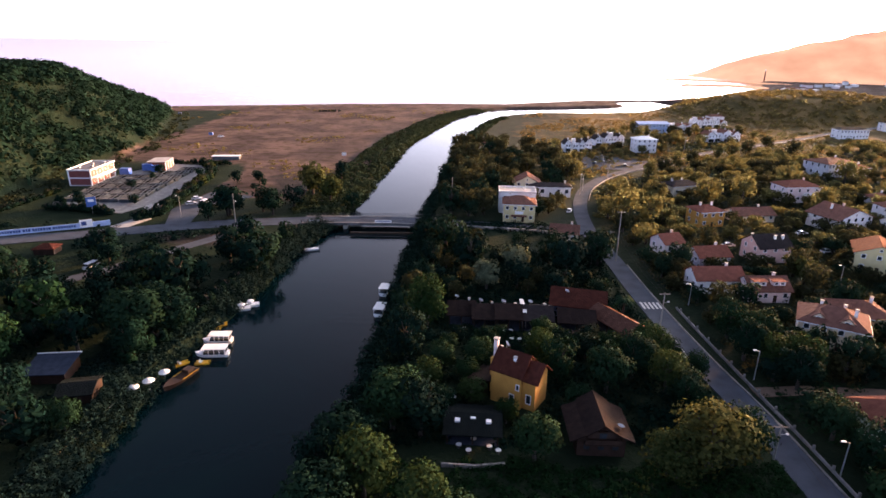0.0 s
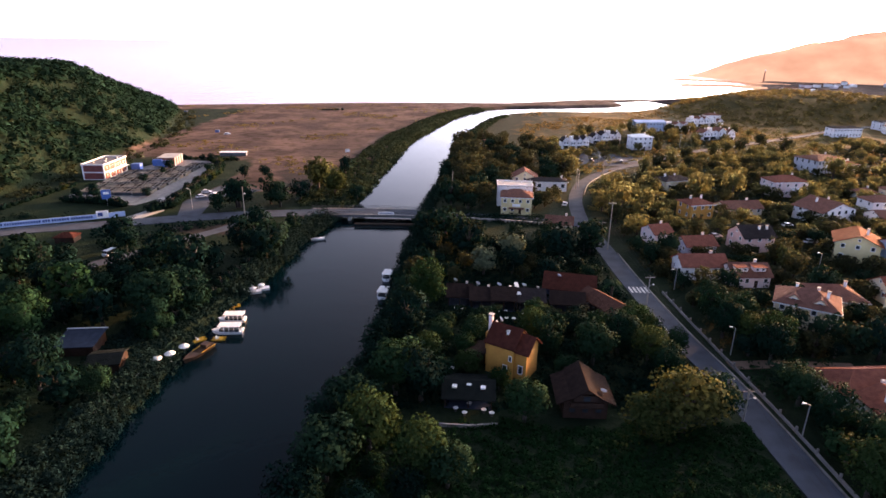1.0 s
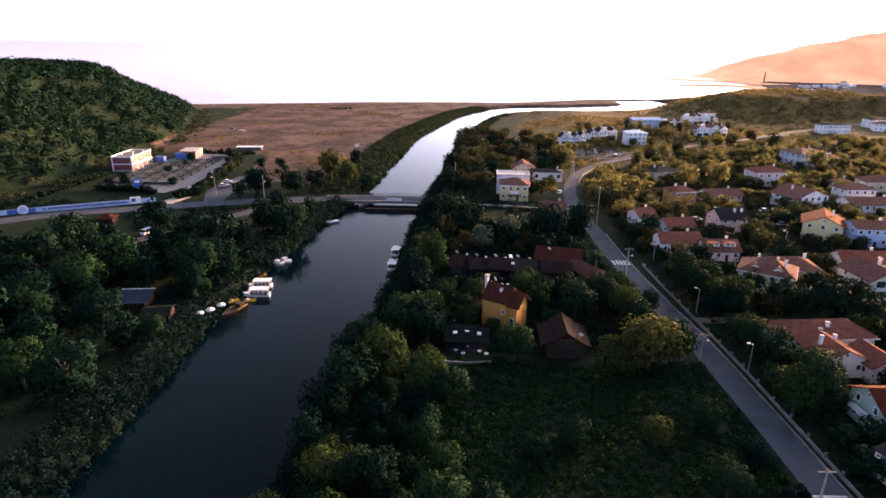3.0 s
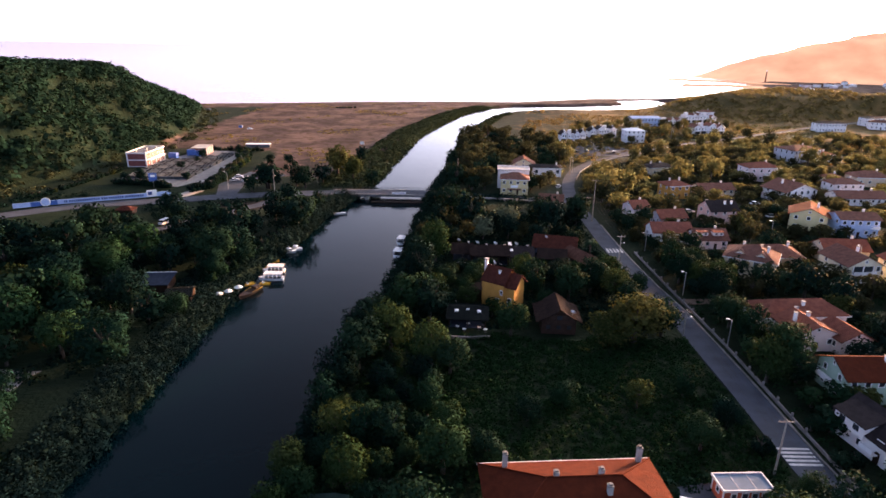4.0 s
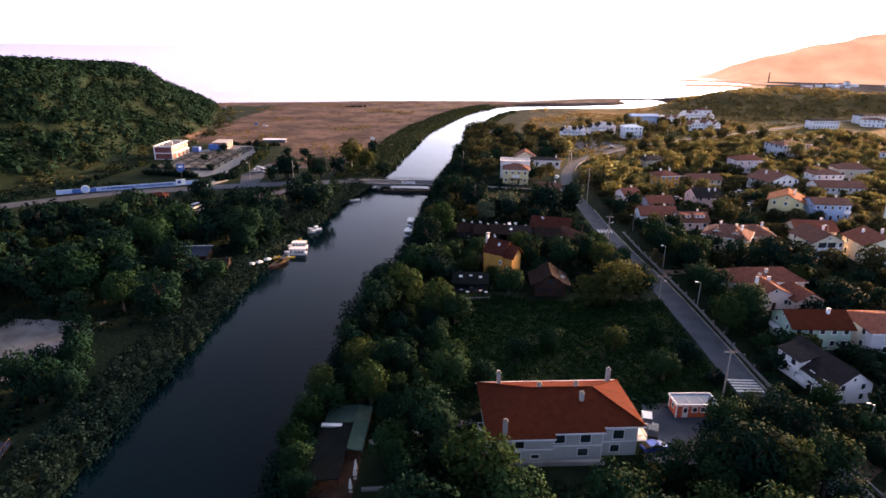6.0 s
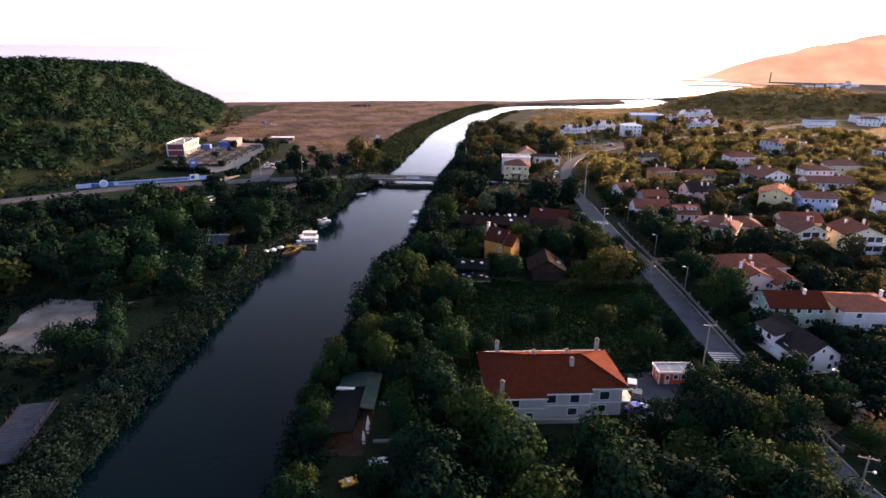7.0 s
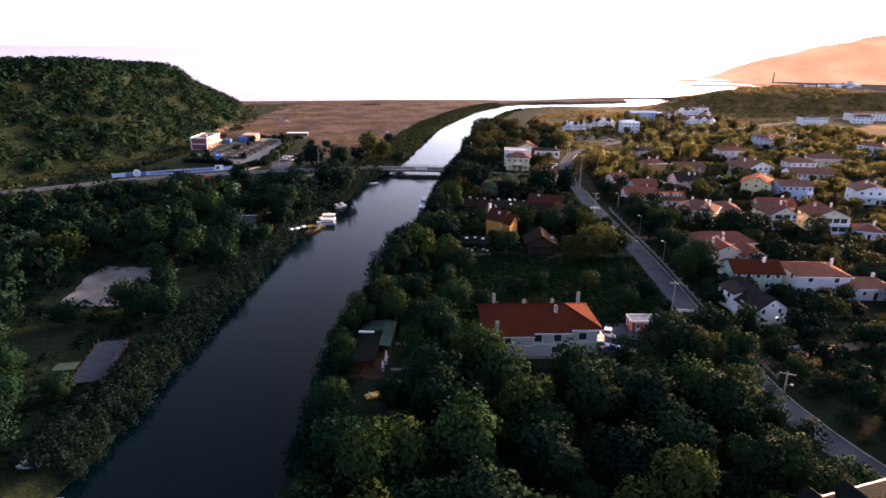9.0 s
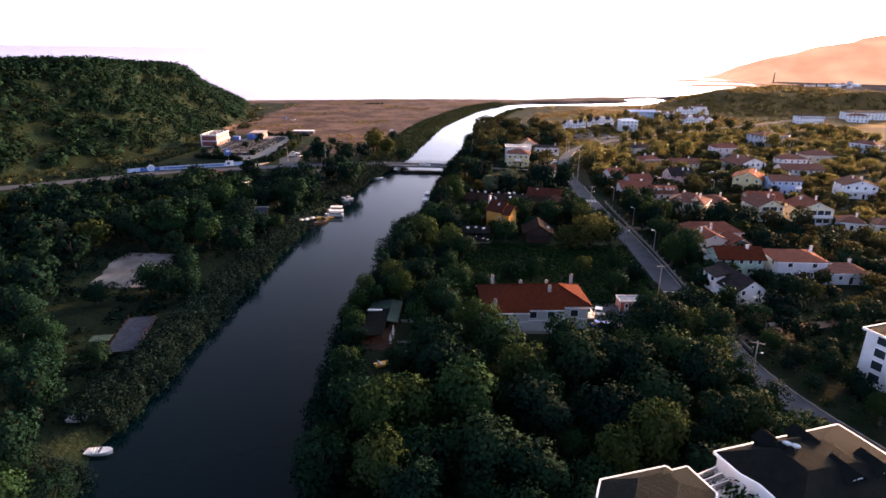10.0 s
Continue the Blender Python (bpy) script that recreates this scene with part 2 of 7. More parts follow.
    "bank_scrub": leaf_material("bank_scrub", (0.034, 0.048, 0.024), (0.052, 0.064, 0.032), 0.3),
    "dry_reed": leaf_material("olive_reed_blades", (0.040, 0.048, 0.022), (0.062, 0.068, 0.032)),
}


# ---- mesh helpers ----
class Shape:
    """Collects boxes, prisms and quads into one mesh."""

    def __init__(self):
        self.v, self.f = [], []

    def add(self, verts, faces):
        o = len(self.v)
        self.v += [tuple(p) for p in verts]
        self.f += [tuple(o + i for i in fa) for fa in faces]
        return self

    def box(self, x0, y0, z0, x1, y1, z1):
        return self.add([(x0, y0, z0), (x1, y0, z0), (x1, y1, z0), (x0, y1, z0), (x0, y0, z1), (x1, y0, z1), (x1, y1, z1), (x0, y1, z1)],
                        [(3, 2, 1, 0), (4, 5, 6, 7), (0, 1, 5, 4), (1, 2, 6, 5), (2, 3, 7, 6), (3, 0, 4, 7)])

    def prism(self, outline, z0, z1):
        """An upright prism on a counter-clockwise outline."""
        k = len(outline)
        lo = [(x, y, z0) for x, y in outline]
        hi = [(x, y, z1) for x, y in outline]
        return self.add(lo + hi, [tuple(range(k - 1, -1, -1)), tuple(range(k, 2 * k))] +
                        [(i, (i + 1) % k, k + (i + 1) % k, k + i) for i in range(k)])

    def tube(self, p0, p1, r0, r1=None, n=8):
        r1 = r0 if r1 is None else r1
        p0, p1 = Vector(p0), Vector(p1)
        ax = (p1 - p0).normalized()
        u = ax.orthogonal().normalized()
        w = ax.cross(u)
        ring = [(u * math.cos(6.2832 * i / n) + w * math.sin(6.2832 * i / n)) for i in range(n)]
        return self.add([p0 + r * r0 for r in ring] + [p1 + r * r1 for r in ring],
                        [tuple(range(n - 1, -1, -1)), tuple(range(n, 2 * n))] + [(i, (i + 1) % n, n + (i + 1) % n, n + i) for i in range(n)])

    def pipe(self, pts, r, n=5):
        """A thin round pipe through the points, in one piece."""
        pts = [Vector(q) for q in pts]
        o = []
        for i, q in enumerate(pts):
            ax = (pts[min(i + 1, len(pts) - 1)] - pts[max(i - 1, 0)]).normalized()
            u = ax.cross(Vector((0, 0, 1))).normalized()
            w = u.cross(ax)
            o += [q + (u * math.cos(6.2832 * j / n) + w * math.sin(6.2832 * j / n)) * r for j in range(n)]
        fa = [(i * n + j, i * n + (j + 1) % n, (i + 1) * n + (j + 1) % n, (i + 1) * n + j) for i in range(len(pts) - 1) for j in range(n)]
        return self.add(o, fa + [tuple(range(n - 1, -1, -1)), tuple(range((len(pts) - 1) * n, len(pts) * n))])

    def lathe(self, profile, n=12, x=0, y=0):
        """profile: (radius, z) pairs from bottom to top, turned about z."""
        o = [(x + r * math.cos(6.2832 * i / n), y + r * math.sin(6.2832 * i / n), z) for r, z in profile for i in range(n)]
        fa = [(j * n + i, j * n + (i + 1) % n, (j + 1) * n + (i + 1) % n, (j + 1) * n + i) for j in range(len(profile) - 1) for i in range(n)]
        fa += [tuple(range(n - 1, -1, -1)), tuple(range((len(profile) - 1) * n, len(profile) * n))]
        return self.add(o, fa)

    def mesh(self, name, mat):
        me = bpy.data.meshes.new(name)
        me.from_pydata(self.v, [], self.f)
        me.materials.append(mat)
        me.update()
        return me


def part(name, shape, mat, parent, label="", at=None):
    """Links a shape (or a ready mesh) as one object under its thing."""
    data = shape if isinstance(shape, bpy.types.Mesh) else shape.mesh(name, mat)
    ob = new(name, data)
    ob.parent = parent
    if at is not None:
        ob.matrix_basis = at
    return tagged(ob, label)


def thing(name, x, y, z=0.0, rot=0.0, label="", category="", group=""):
    ob = new(name)
    ob.empty_display_size = 0.5
    ob.matrix_basis = pose(x, y, z, 0, 0, rot)
    return tagged(ob, label, category, group)


def structure(name, shape, mat, label=""):
    data = shape if isinstance(shape, bpy.types.Mesh) else shape.mesh(name, mat)
    return tagged(new(name, data), label, "", "", "structure")


def ribbon(points, half, z, thick=0.25):
    """A road-like slab along a line of points; half: half width, or one for each point."""
    pts = [Vector(p[:2]) for p in points]
    half = half if isinstance(half, (list, tuple)) else [half] * len(pts)
    left, right = [], []
    for i, p in enumerate(pts):
        d = (pts[min(i + 1, len(pts) - 1)] - pts[max(i - 1, 0)]).normalized()
        s = Vector((-d.y, d.x))
        left.append(p + s * half[i])
        right.append(p - s * half[i])
    sh = Shape()
    k = len(pts)
    v = [(q.x, q.y, zz) for zz in (z, z - thick) for row in (left, right) for q in row]
    fa = []
    for i in range(k - 1):
        fa += [(i, k + i, k + i + 1, i + 1), (2 * k + i, 2 * k + i + 1, 3 * k + i + 1, 3 * k + i),
               (i, i + 1, 2 * k + i + 1, 2 * k + i), (k + i, 3 * k + i, 3 * k + i + 1, k + i + 1)]
    fa += [(0, 2 * k, 3 * k, k), (k - 1, 2 * k - 1, 4 * k - 1, 3 * k - 1)]
    return sh.add(v, fa)


def smooth_line(points, step=4.0):
    """Points along a Catmull-Rom curve through the given ones."""
    p = [Vector(q) for q in points]
    p = [2 * p[0] - p[1], *p, 2 * p[-1] - p[-2]]
    out = []
    for i in range(1, len(p) - 2):
        n = max(2, int((p[i + 1] - p[i]).length / step))
        for j in range(n):
            t = j / n
            out.append(0.5 * ((2 * p[i]) + (p[i + 1] - p[i - 1]) * t + (2 * p[i - 1] - 5 * p[i] + 4 * p[i + 1] - p[i + 2]) * t * t
                              + (3 * p[i] - 3 * p[i + 1] + p[i + 2] - p[i - 1]) * t ** 3))
    out.append(p[-2])
    return out


# ---- land, river and sea ----
BANK_W = [(-140, -38), (-80, -42), (-45, -53), (-31, -58.5), (-22, -57), (20, -58), (72, -58), (110, -57), (136, -53), (172, -49), (195, -46), (215, -40), (250, -36),
          (305, -31), (339, -28), (380, -25), (422, -19.5), (450, -13), (498, -2), (549, 10), (592, 27), (626, 48), (645, 71)]
BANK_E = [(-140, 2), (-80, -8), (-45, -18), (-20, -24), (19, -26), (73, -21), (110, -16), (164, -12), (224, -8), (271, -2), (309, 2), (358, 6),
          (400, 11), (452, 20), (520, 37), (577, 63)]
LAGOON = [(101, 601), (158, 604), (196, 614), (236, 646), (269, 685), (283, 732), (261, 757), (214, 743), (203, 727), (210, 695), (190, 680), (135, 660)]
SHORE = [(-5000, 520), (-420, 580), (-284, 627), (-174, 656), (-103, 679), (11, 697), (77, 701), (121, 728), (192, 769), (228, 772), (308, 790),
         (420, 880), (520, 985), (600, 1150), (700, 1420), (1500, 1900), (5000, 2400)]
FOOT = [(-150, -300), (40, -250), (150, -220), (200, -198), (240, -184), (300, -184), (360, -186), (420, -197), (495, -222), (600, -268), (650, -300)]

river_outline = [(x, y) for y, x in BANK_E] + LAGOON + [(x, y) for y, x in reversed(BANK_W)]


def along(pairs, v):
    k = np.array(pairs, float)
    return np.interp(v, k[:, 0], k[:, 1])


def outline_distance(outline, x, y):
    """Distance to a closed outline, negative inside."""
    q = np.array(outline, float)
    best, inside = np.full(x.shape, 1e9), np.zeros(x.shape, bool)
    for (ax, ay), (bx, by) in zip(q, np.roll(q, -1, 0)):
        dx, dy = bx - ax, by - ay
        t = np.clip(((x - ax) * dx + (y - ay) * dy) / (dx * dx + dy * dy), 0, 1)
        best = np.minimum(best, np.hypot(x - ax - t * dx, y - ay - t * dy))
        if ay != by:
            inside ^= ((ay > y) != (by > y)) & (x < dx * (y - ay) / dy + ax)
    return np.where(inside, -best, best)


def ripple(x, y, s, seed=0.0):
    """Cheap smooth noise in about -1..1."""
    return (np.sin(x / s + seed) * np.cos(y / (s * 0.83) + 1.7 * seed) + 0.6 * np.sin((x * 0.6 + y * 0.8) / (s * 0.47) + 2.1 + seed)
            + 0.4 * np.sin((x * 0.8 - y * 0.55) / (s * 0.29) + 0.7 * seed)) / 2


def hill_height(x, y):
    d = along(FOOT, y) - x + 6 * ripple(x, y, 30)
    h = 72 * (1 - np.exp(-(np.maximum(d, 0) / 62) ** 1.35)) * (1 + 0.10 * ripple(x, y, 70, 2))
    return h * np.interp(y, [150, 280, 385, 450, 500, 560, 640, 690], [1.24, 1.24, 1.06, 0.82, 0.68, 0.50, 0.24, 0]) * np.clip((y + 160) / 120, 0, 1)


def dune_height(x, y):
    g = 19 * np.exp(-(((x - 350) / 75) ** 2 + ((y - 630) / 85) ** 2)) + 13 * np.exp(-(((x - 430) / 90) ** 2 + ((y - 560) / 60) ** 2)) \
        + 9 * np.exp(-(((x - 285) / 40) ** 2 + ((y - 590) / 50) ** 2)) + 14 * np.exp(-(((x - 560) / 130) ** 2 + ((y - 600) / 70) ** 2))
    behind = np.clip((y - np.interp(x, [197, 247, 290, 326, 420, 620], [394, 428, 458, 486, 540, 560]) - 8) / 25, 0, 1)
    return g * behind * (1 + 0.12 * ripple(x, y, 24, 4))


def land_height(x, y):
    x, y = np.asarray(x, float), np.asarray(y, float)
    d = outline_distance(river_outline, x, y)
    land = hill_height(x, y) + dune_height(x, y) + 0.10 * ripple(x, y, 9, 1) - 0.05
    bank = np.where(d < 0, WATER - np.minimum(-d * 0.5, 2.5), np.minimum(WATER + 0.15 + d * 0.55, np.interp(y, [250, 300, 400], [49, 48, 42]) * (1 + 0.03 * ripple(x, y, 45, 2))))
    back = np.interp(x, *np.array(SHORE, float).T) - y
    sea = WATER + back * 0.055 + np.maximum(back - 30, 0) * 0.9
    return np.minimum(np.minimum(land, bank), np.maximum(sea, WATER - 6))


def spaced(lo, hi, step, far_lo, far_hi, grow=1.25):
    mid_ = list(np.arange(lo, hi + 0.01, step))
    s, v, right = step, hi, []
    while v < far_hi:
        s *= grow
        v += s
        right.append(min(v, far_hi))
    s, v, left = step, lo, []
    while v > far_lo:
        s *= grow
        v -= s
        left.append(max(v, far_lo))
    return np.array(left[::-1] + mid_ + right)


def grid_mesh(name, gx, gy, z, mat):
    nx, ny = len(gx), len(gy)
    xx, yy = np.meshgrid(gx, gy)
    me = bpy.data.meshes.new(name)
    co = np.stack([xx.ravel(), yy.ravel(), z.ravel()], 1)
    i = (np.arange(ny - 1)[:, None] * nx + np.arange(nx - 1)[None]).ravel()
    quads = np.stack([i, i + 1, i + nx + 1, i + nx], 1)
    me.vertices.add(len(co))
    me.vertices.foreach_set("co", co.ravel().astype(np.float32))
    me.loops.add(quads.size)
    me.loops.foreach_set("vertex_index", quads.ravel().astype(np.int32))
    me.polygons.add(len(quads))
    me.polygons.foreach_set("loop_start", np.arange(0, quads.size, 4, dtype=np.int32))
    me.polygons.foreach_set("use_smooth", np.ones(len(quads), bool))
    me.materials.append(mat)
    me.update(calc_edges=True)
    return me


def ground_material():
    """Dark grass, with sand and dry grass on the beach plain and yellow meadow on the east side; the far dry tone is
    lightened in place of haze.
    """
    m = bpy.data.materials.new("ground_cover")
    m.use_nodes = True
    nt = m.node_tree
    n, ln = nt.nodes, nt.links
    tc = n.new("ShaderNodeTexCoord")

    def noisy(scale, detail, lo, hi, c0, c1):
        t = n.new("ShaderNodeTexNoise")
        t.inputs["Scale"].default_value, t.inputs["Detail"].default_value = scale, detail
        ln.new(tc.outputs["Object"], t.inputs["Vector"])
        r = n.new("ShaderNodeValToRGB")
        r.color_ramp.elements[0].position, r.color_ramp.elements[1].position = lo, hi
        r.color_ramp.elements[0].color, r.color_ramp.elements[1].color = (*c0, 1), (*c1, 1)
        ln.new(t.outputs["Fac"], r.inputs["Fac"])
        return r.outputs["Color"]

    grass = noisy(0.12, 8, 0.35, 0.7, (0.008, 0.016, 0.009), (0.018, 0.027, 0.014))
    sand = noisy(0.035, 9, 0.40, 0.62, (0.055, 0.038, 0.033), (0.125, 0.083, 0.070))
    tuft = noisy(0.16, 7, 0.50, 0.60, (1, 1, 1), (0.45, 0.50, 0.30))
    mx = n.new("ShaderNodeMix")
    mx.data_type, mx.blend_type = "RGBA", "MULTIPLY"
    mx.inputs["Factor"].default_value = 0.75
    ln.new(sand, mx.inputs["A"])
    ln.new(tuft, mx.inputs["B"])
    sand = mx.outputs["Result"]
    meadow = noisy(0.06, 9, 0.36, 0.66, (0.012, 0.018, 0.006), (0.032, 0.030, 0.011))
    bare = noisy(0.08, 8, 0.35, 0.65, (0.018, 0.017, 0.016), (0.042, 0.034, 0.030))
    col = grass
    # dry grass tone brightened with the haze over dune and upper fields
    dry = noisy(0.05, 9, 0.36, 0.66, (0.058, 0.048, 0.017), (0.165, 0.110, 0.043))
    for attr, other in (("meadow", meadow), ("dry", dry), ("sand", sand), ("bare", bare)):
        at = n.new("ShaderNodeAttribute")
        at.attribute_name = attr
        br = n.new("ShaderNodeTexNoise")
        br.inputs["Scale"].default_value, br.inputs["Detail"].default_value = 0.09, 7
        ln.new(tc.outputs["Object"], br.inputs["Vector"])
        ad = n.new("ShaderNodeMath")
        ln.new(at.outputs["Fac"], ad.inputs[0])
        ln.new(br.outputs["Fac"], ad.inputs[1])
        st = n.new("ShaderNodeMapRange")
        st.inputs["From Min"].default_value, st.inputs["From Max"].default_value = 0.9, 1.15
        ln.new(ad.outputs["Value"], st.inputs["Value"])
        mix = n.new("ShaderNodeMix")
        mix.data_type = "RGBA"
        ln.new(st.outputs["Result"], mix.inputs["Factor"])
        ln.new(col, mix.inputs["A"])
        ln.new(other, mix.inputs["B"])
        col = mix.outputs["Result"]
    bs = n["Principled BSDF"]
    bs.inputs["Roughness"].default_value, bs.inputs["Specular IOR Level"].default_value = 0.95, 0.03
    ln.new(col, bs.inputs["Base Color"])
    fine = n.new("ShaderNodeTexNoise")
    fine.inputs["Scale"].default_value, fine.inputs["Detail"].default_value = 0.9, 8
    ln.new(tc.outputs["Object"], fine.inputs["Vector"])
    bp = n.new("ShaderNodeBump")
    bp.inputs["Strength"].default_value, bp.inputs["Distance"].default_value = 0.8, 0.6
    ln.new(fine.outputs["Fac"], bp.inputs["Height"])
    ln.new(bp.outputs["Normal"], bs.inputs["Normal"])
    return m


gx = spaced(-340, 330, 2.6, -4800, 4800, 1.22)
gy = spaced(-130, 800, 2.8, -3000, 4700, 1.22)
xx, yy = np.meshgrid(gx, gy)
ground_mesh = grid_mesh("ground", gx, gy, land_height(xx, yy), ground_material())
foot_x, west_x, east_x = along(FOOT, yy), along(BANK_W, yy), along(BANK_E, yy)
shore_y = np.interp(xx, *np.array(SHORE, float).T)


def ease(v, lo, hi):
    t = np.clip((v - lo) / (hi - lo), 0, 1)
    return t * t * (3 - 2 * t)


beach_edge = ease(yy, 300, 345) * ease(xx, -205, -180) + ease(yy, 232, 262) * ease(xx, -112, -96)
sand_w = np.clip(beach_edge, 0, 1) * ease(foot_x - xx, 14, -4) * ease(xx - west_x, 2, -16)
near_shore = ease(shore_y - yy, 85, 55) * ease(xx, 330, 290)
spit = ease(yy, 632, 650) * ease(xx, 330, 300) * ease(foot_x - xx, 10, -4)
# sand colour laid over the far harbour land in place of pinkish haze
haze_flats = ease(yy, 790, 840) * ease(xx, 320, 360)
sand_w = np.maximum(np.maximum(sand_w, haze_flats), np.maximum(near_shore, spit))
west_field = ease(xx, -250, -225) * ease(xx, -140, -160) * ease(yy, 165, 185) * ease(yy, 268, 246) * ease(foot_x - xx, 20, 6)
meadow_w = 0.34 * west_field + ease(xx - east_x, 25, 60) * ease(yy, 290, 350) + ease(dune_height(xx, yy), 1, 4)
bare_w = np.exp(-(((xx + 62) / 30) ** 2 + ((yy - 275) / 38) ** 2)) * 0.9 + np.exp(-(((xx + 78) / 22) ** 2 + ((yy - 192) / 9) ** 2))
haze_dry_w = ease(dune_height(xx, yy), 0.6, 3) + ease(yy, 415, 470) * ease(xx, 110, 180) + 0.42 * ease(xx - east_x, 15, 40) * ease(yy, 380, 440)
for nm, w in (("sand", sand_w), ("meadow", meadow_w), ("dry", haze_dry_w), ("bare", bare_w)):
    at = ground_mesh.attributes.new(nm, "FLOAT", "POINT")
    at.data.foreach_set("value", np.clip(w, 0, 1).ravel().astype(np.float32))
tagged(new("ground", ground_mesh), "grass, sandy beach plain and wooded hill by the river", "", "", "structure")

SPLIT = [(-4900, 500), (-420, 560), (-300, 590), (0, 660), (77, 673), (150, 715), (200, 758), (261, 772), (320, 800), (420, 895), (520, 1010), (700, 1500), (1500, 1990), (4900, 2450)]
river_mat = water_material("river_water", (0.0004, 0.006, 0.008), 0.55, 0.22, 0.10, (1, 1, 1), 0.3, 1.155)
# sea base colour holds the pink sheen of the evening sky
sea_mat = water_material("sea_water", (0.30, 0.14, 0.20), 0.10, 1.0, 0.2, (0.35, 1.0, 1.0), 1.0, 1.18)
v = [(x, y, WATER) for x, y in SPLIT] + [(x, -2900, WATER) for x, y in SPLIT]
k = len(SPLIT)
structure("river_water", Shape().add(v, [(k + i, k + i + 1, i + 1, i) for i in range(k - 1)]), river_mat, "dark calm river with smooth reflections")
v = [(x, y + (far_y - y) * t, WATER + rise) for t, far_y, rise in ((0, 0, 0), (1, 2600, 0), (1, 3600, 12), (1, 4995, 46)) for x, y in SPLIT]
structure("sea_water", Shape().add(v, [(j * k + i, j * k + i + 1, j * k + k + i + 1, j * k + k + i) for j in range(3) for i in range(k - 1)]), sea_mat, "calm sea with low swell, pink sky sheen painted into its colour")


def lump_mesh(name, mat, spots, size_range, leaf, per, seed, squash=0.8, rise=0.4):
    """Many leafy mounds at the given (x, y, z) spots, joined into one mesh."""
    r_ = np.random.default_rng(seed)
    co = []
    spots = np.asarray(spots, float)
    k_ = len(spots)
    rad = r_.uniform(*size_range, k_)
    u = r_.normal(size=(k_, per, 3))
    u[..., 2] = np.abs(u[..., 2]) - 0.15
    u /= np.linalg.norm(u, axis=-1, keepdims=True)
    facing = u + np.array([0, 0, rise])
    wob = 1 + 0.22 * r_.normal(size=(k_, per, 1)).clip(-1.5, 1.5)
    c = spots[:, None] + u * rad[:, None, None] * wob * np.array([1, 1, squash])
    return leaf_cloud(name, mat, c.reshape(-1, 3), facing.reshape(-1, 3), leaf * np.repeat(rad / np.mean(size_range), per), r_)


def leaf_cloud(name, mat, centre, outward, size, r_):
    """One small bent leaf-clump quad at each centre, turned roughly outward."""
    k_ = len(centre)
    nrm = outward + 0.42 * r_.normal(size=(k_, 3))
    nrm /= np.linalg.norm(nrm, axis=1, keepdims=True)
    t = np.cross(nrm, r_.normal(size=(k_, 3)))
    t /= np.linalg.norm(t, axis=1, keepdims=True) + 1e-9
    b = np.cross(nrm, t)
    s = (np.broadcast_to(size, (k_,)) * r_.uniform(0.65, 1.35, k_))[:, None] * 0.5
    asp = r_.uniform(0.55, 1.0, k_)[:, None]
    co = np.stack([centre - t * s, centre - b * s * asp + nrm * s * 0.25, centre + t * s, centre + b * s * asp - nrm * s * 0.15], 1).reshape(-1, 3)
    me = bpy.data.meshes.new(name)
    me.vertices.add(len(co))
    me.vertices.foreach_set("co", co.ravel().astype(np.float32))
    idx = np.arange(len(co), dtype=np.int32)
    me.loops.add(len(idx))
    me.loops.foreach_set("vertex_index", idx)
    me.polygons.add(k_)
    me.polygons.foreach_set("loop_start", np.arange(0, len(idx), 4, dtype=np.int32))
    soft_normals(me, np.repeat(outward, 4, 0) * 0.75 + np.repeat(nrm, 4, 0) * 0.25)
    me.materials.append(mat)
    me.update(calc_edges=True)
    return me


def soft_normals(me, nrm):
    """Leaf clumps shade with the round of their bough, not one by one."""
    nrm = nrm / np.linalg.norm(nrm, axis=1, keepdims=True)
    at_ = me.attributes.new("custom_normal", "FLOAT_VECTOR", "POINT")
    at_.data.foreach_set("vector", nrm.ravel().astype(np.float32))


def stuff(name, me, label, category):
    return tagged(new(name, me), label, category, "", "stuff")


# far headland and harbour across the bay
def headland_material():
    m = bpy.data.materials.new("haze_glow_paint")
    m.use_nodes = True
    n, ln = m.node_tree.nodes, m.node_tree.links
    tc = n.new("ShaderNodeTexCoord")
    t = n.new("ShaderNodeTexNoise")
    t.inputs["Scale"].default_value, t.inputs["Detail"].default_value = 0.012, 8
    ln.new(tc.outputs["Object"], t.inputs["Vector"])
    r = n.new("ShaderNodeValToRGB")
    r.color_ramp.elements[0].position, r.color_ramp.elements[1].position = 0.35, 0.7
    # orange of the sunlit haze is painted into the colour
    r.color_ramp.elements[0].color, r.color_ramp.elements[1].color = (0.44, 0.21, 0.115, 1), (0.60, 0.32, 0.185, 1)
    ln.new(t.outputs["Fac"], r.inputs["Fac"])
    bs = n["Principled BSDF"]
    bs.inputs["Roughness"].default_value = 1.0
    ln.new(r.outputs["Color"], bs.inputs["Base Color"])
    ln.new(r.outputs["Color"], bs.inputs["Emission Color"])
    # faint glow added in place of haze; the land itself gives no light
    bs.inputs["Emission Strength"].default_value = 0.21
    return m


haze_glow_mat = headland_material()
hx, hy = np.arange(540, 2400, 16.0), np.arange(1020, 2000, 16.0)
hxx, hyy = np.meshgrid(hx, hy)
ridge = np.interp(hxx, [540, 600, 650, 700, 780, 870, 1000, 1200, 1500, 1900, 2400], [0, 4, 34, 48, 68, 92, 117, 144, 156, 138, 120])
hz = ridge * np.exp(-((hyy - (1400 - 0.12 * (hxx - 600))) / (90 + 0.12 * (hxx - 540))) ** 2) * (1 + 0.10 * ripple(hxx, hyy, 55, 3) + 0.05 * ripple(hxx, hyy, 17, 5)) - 4
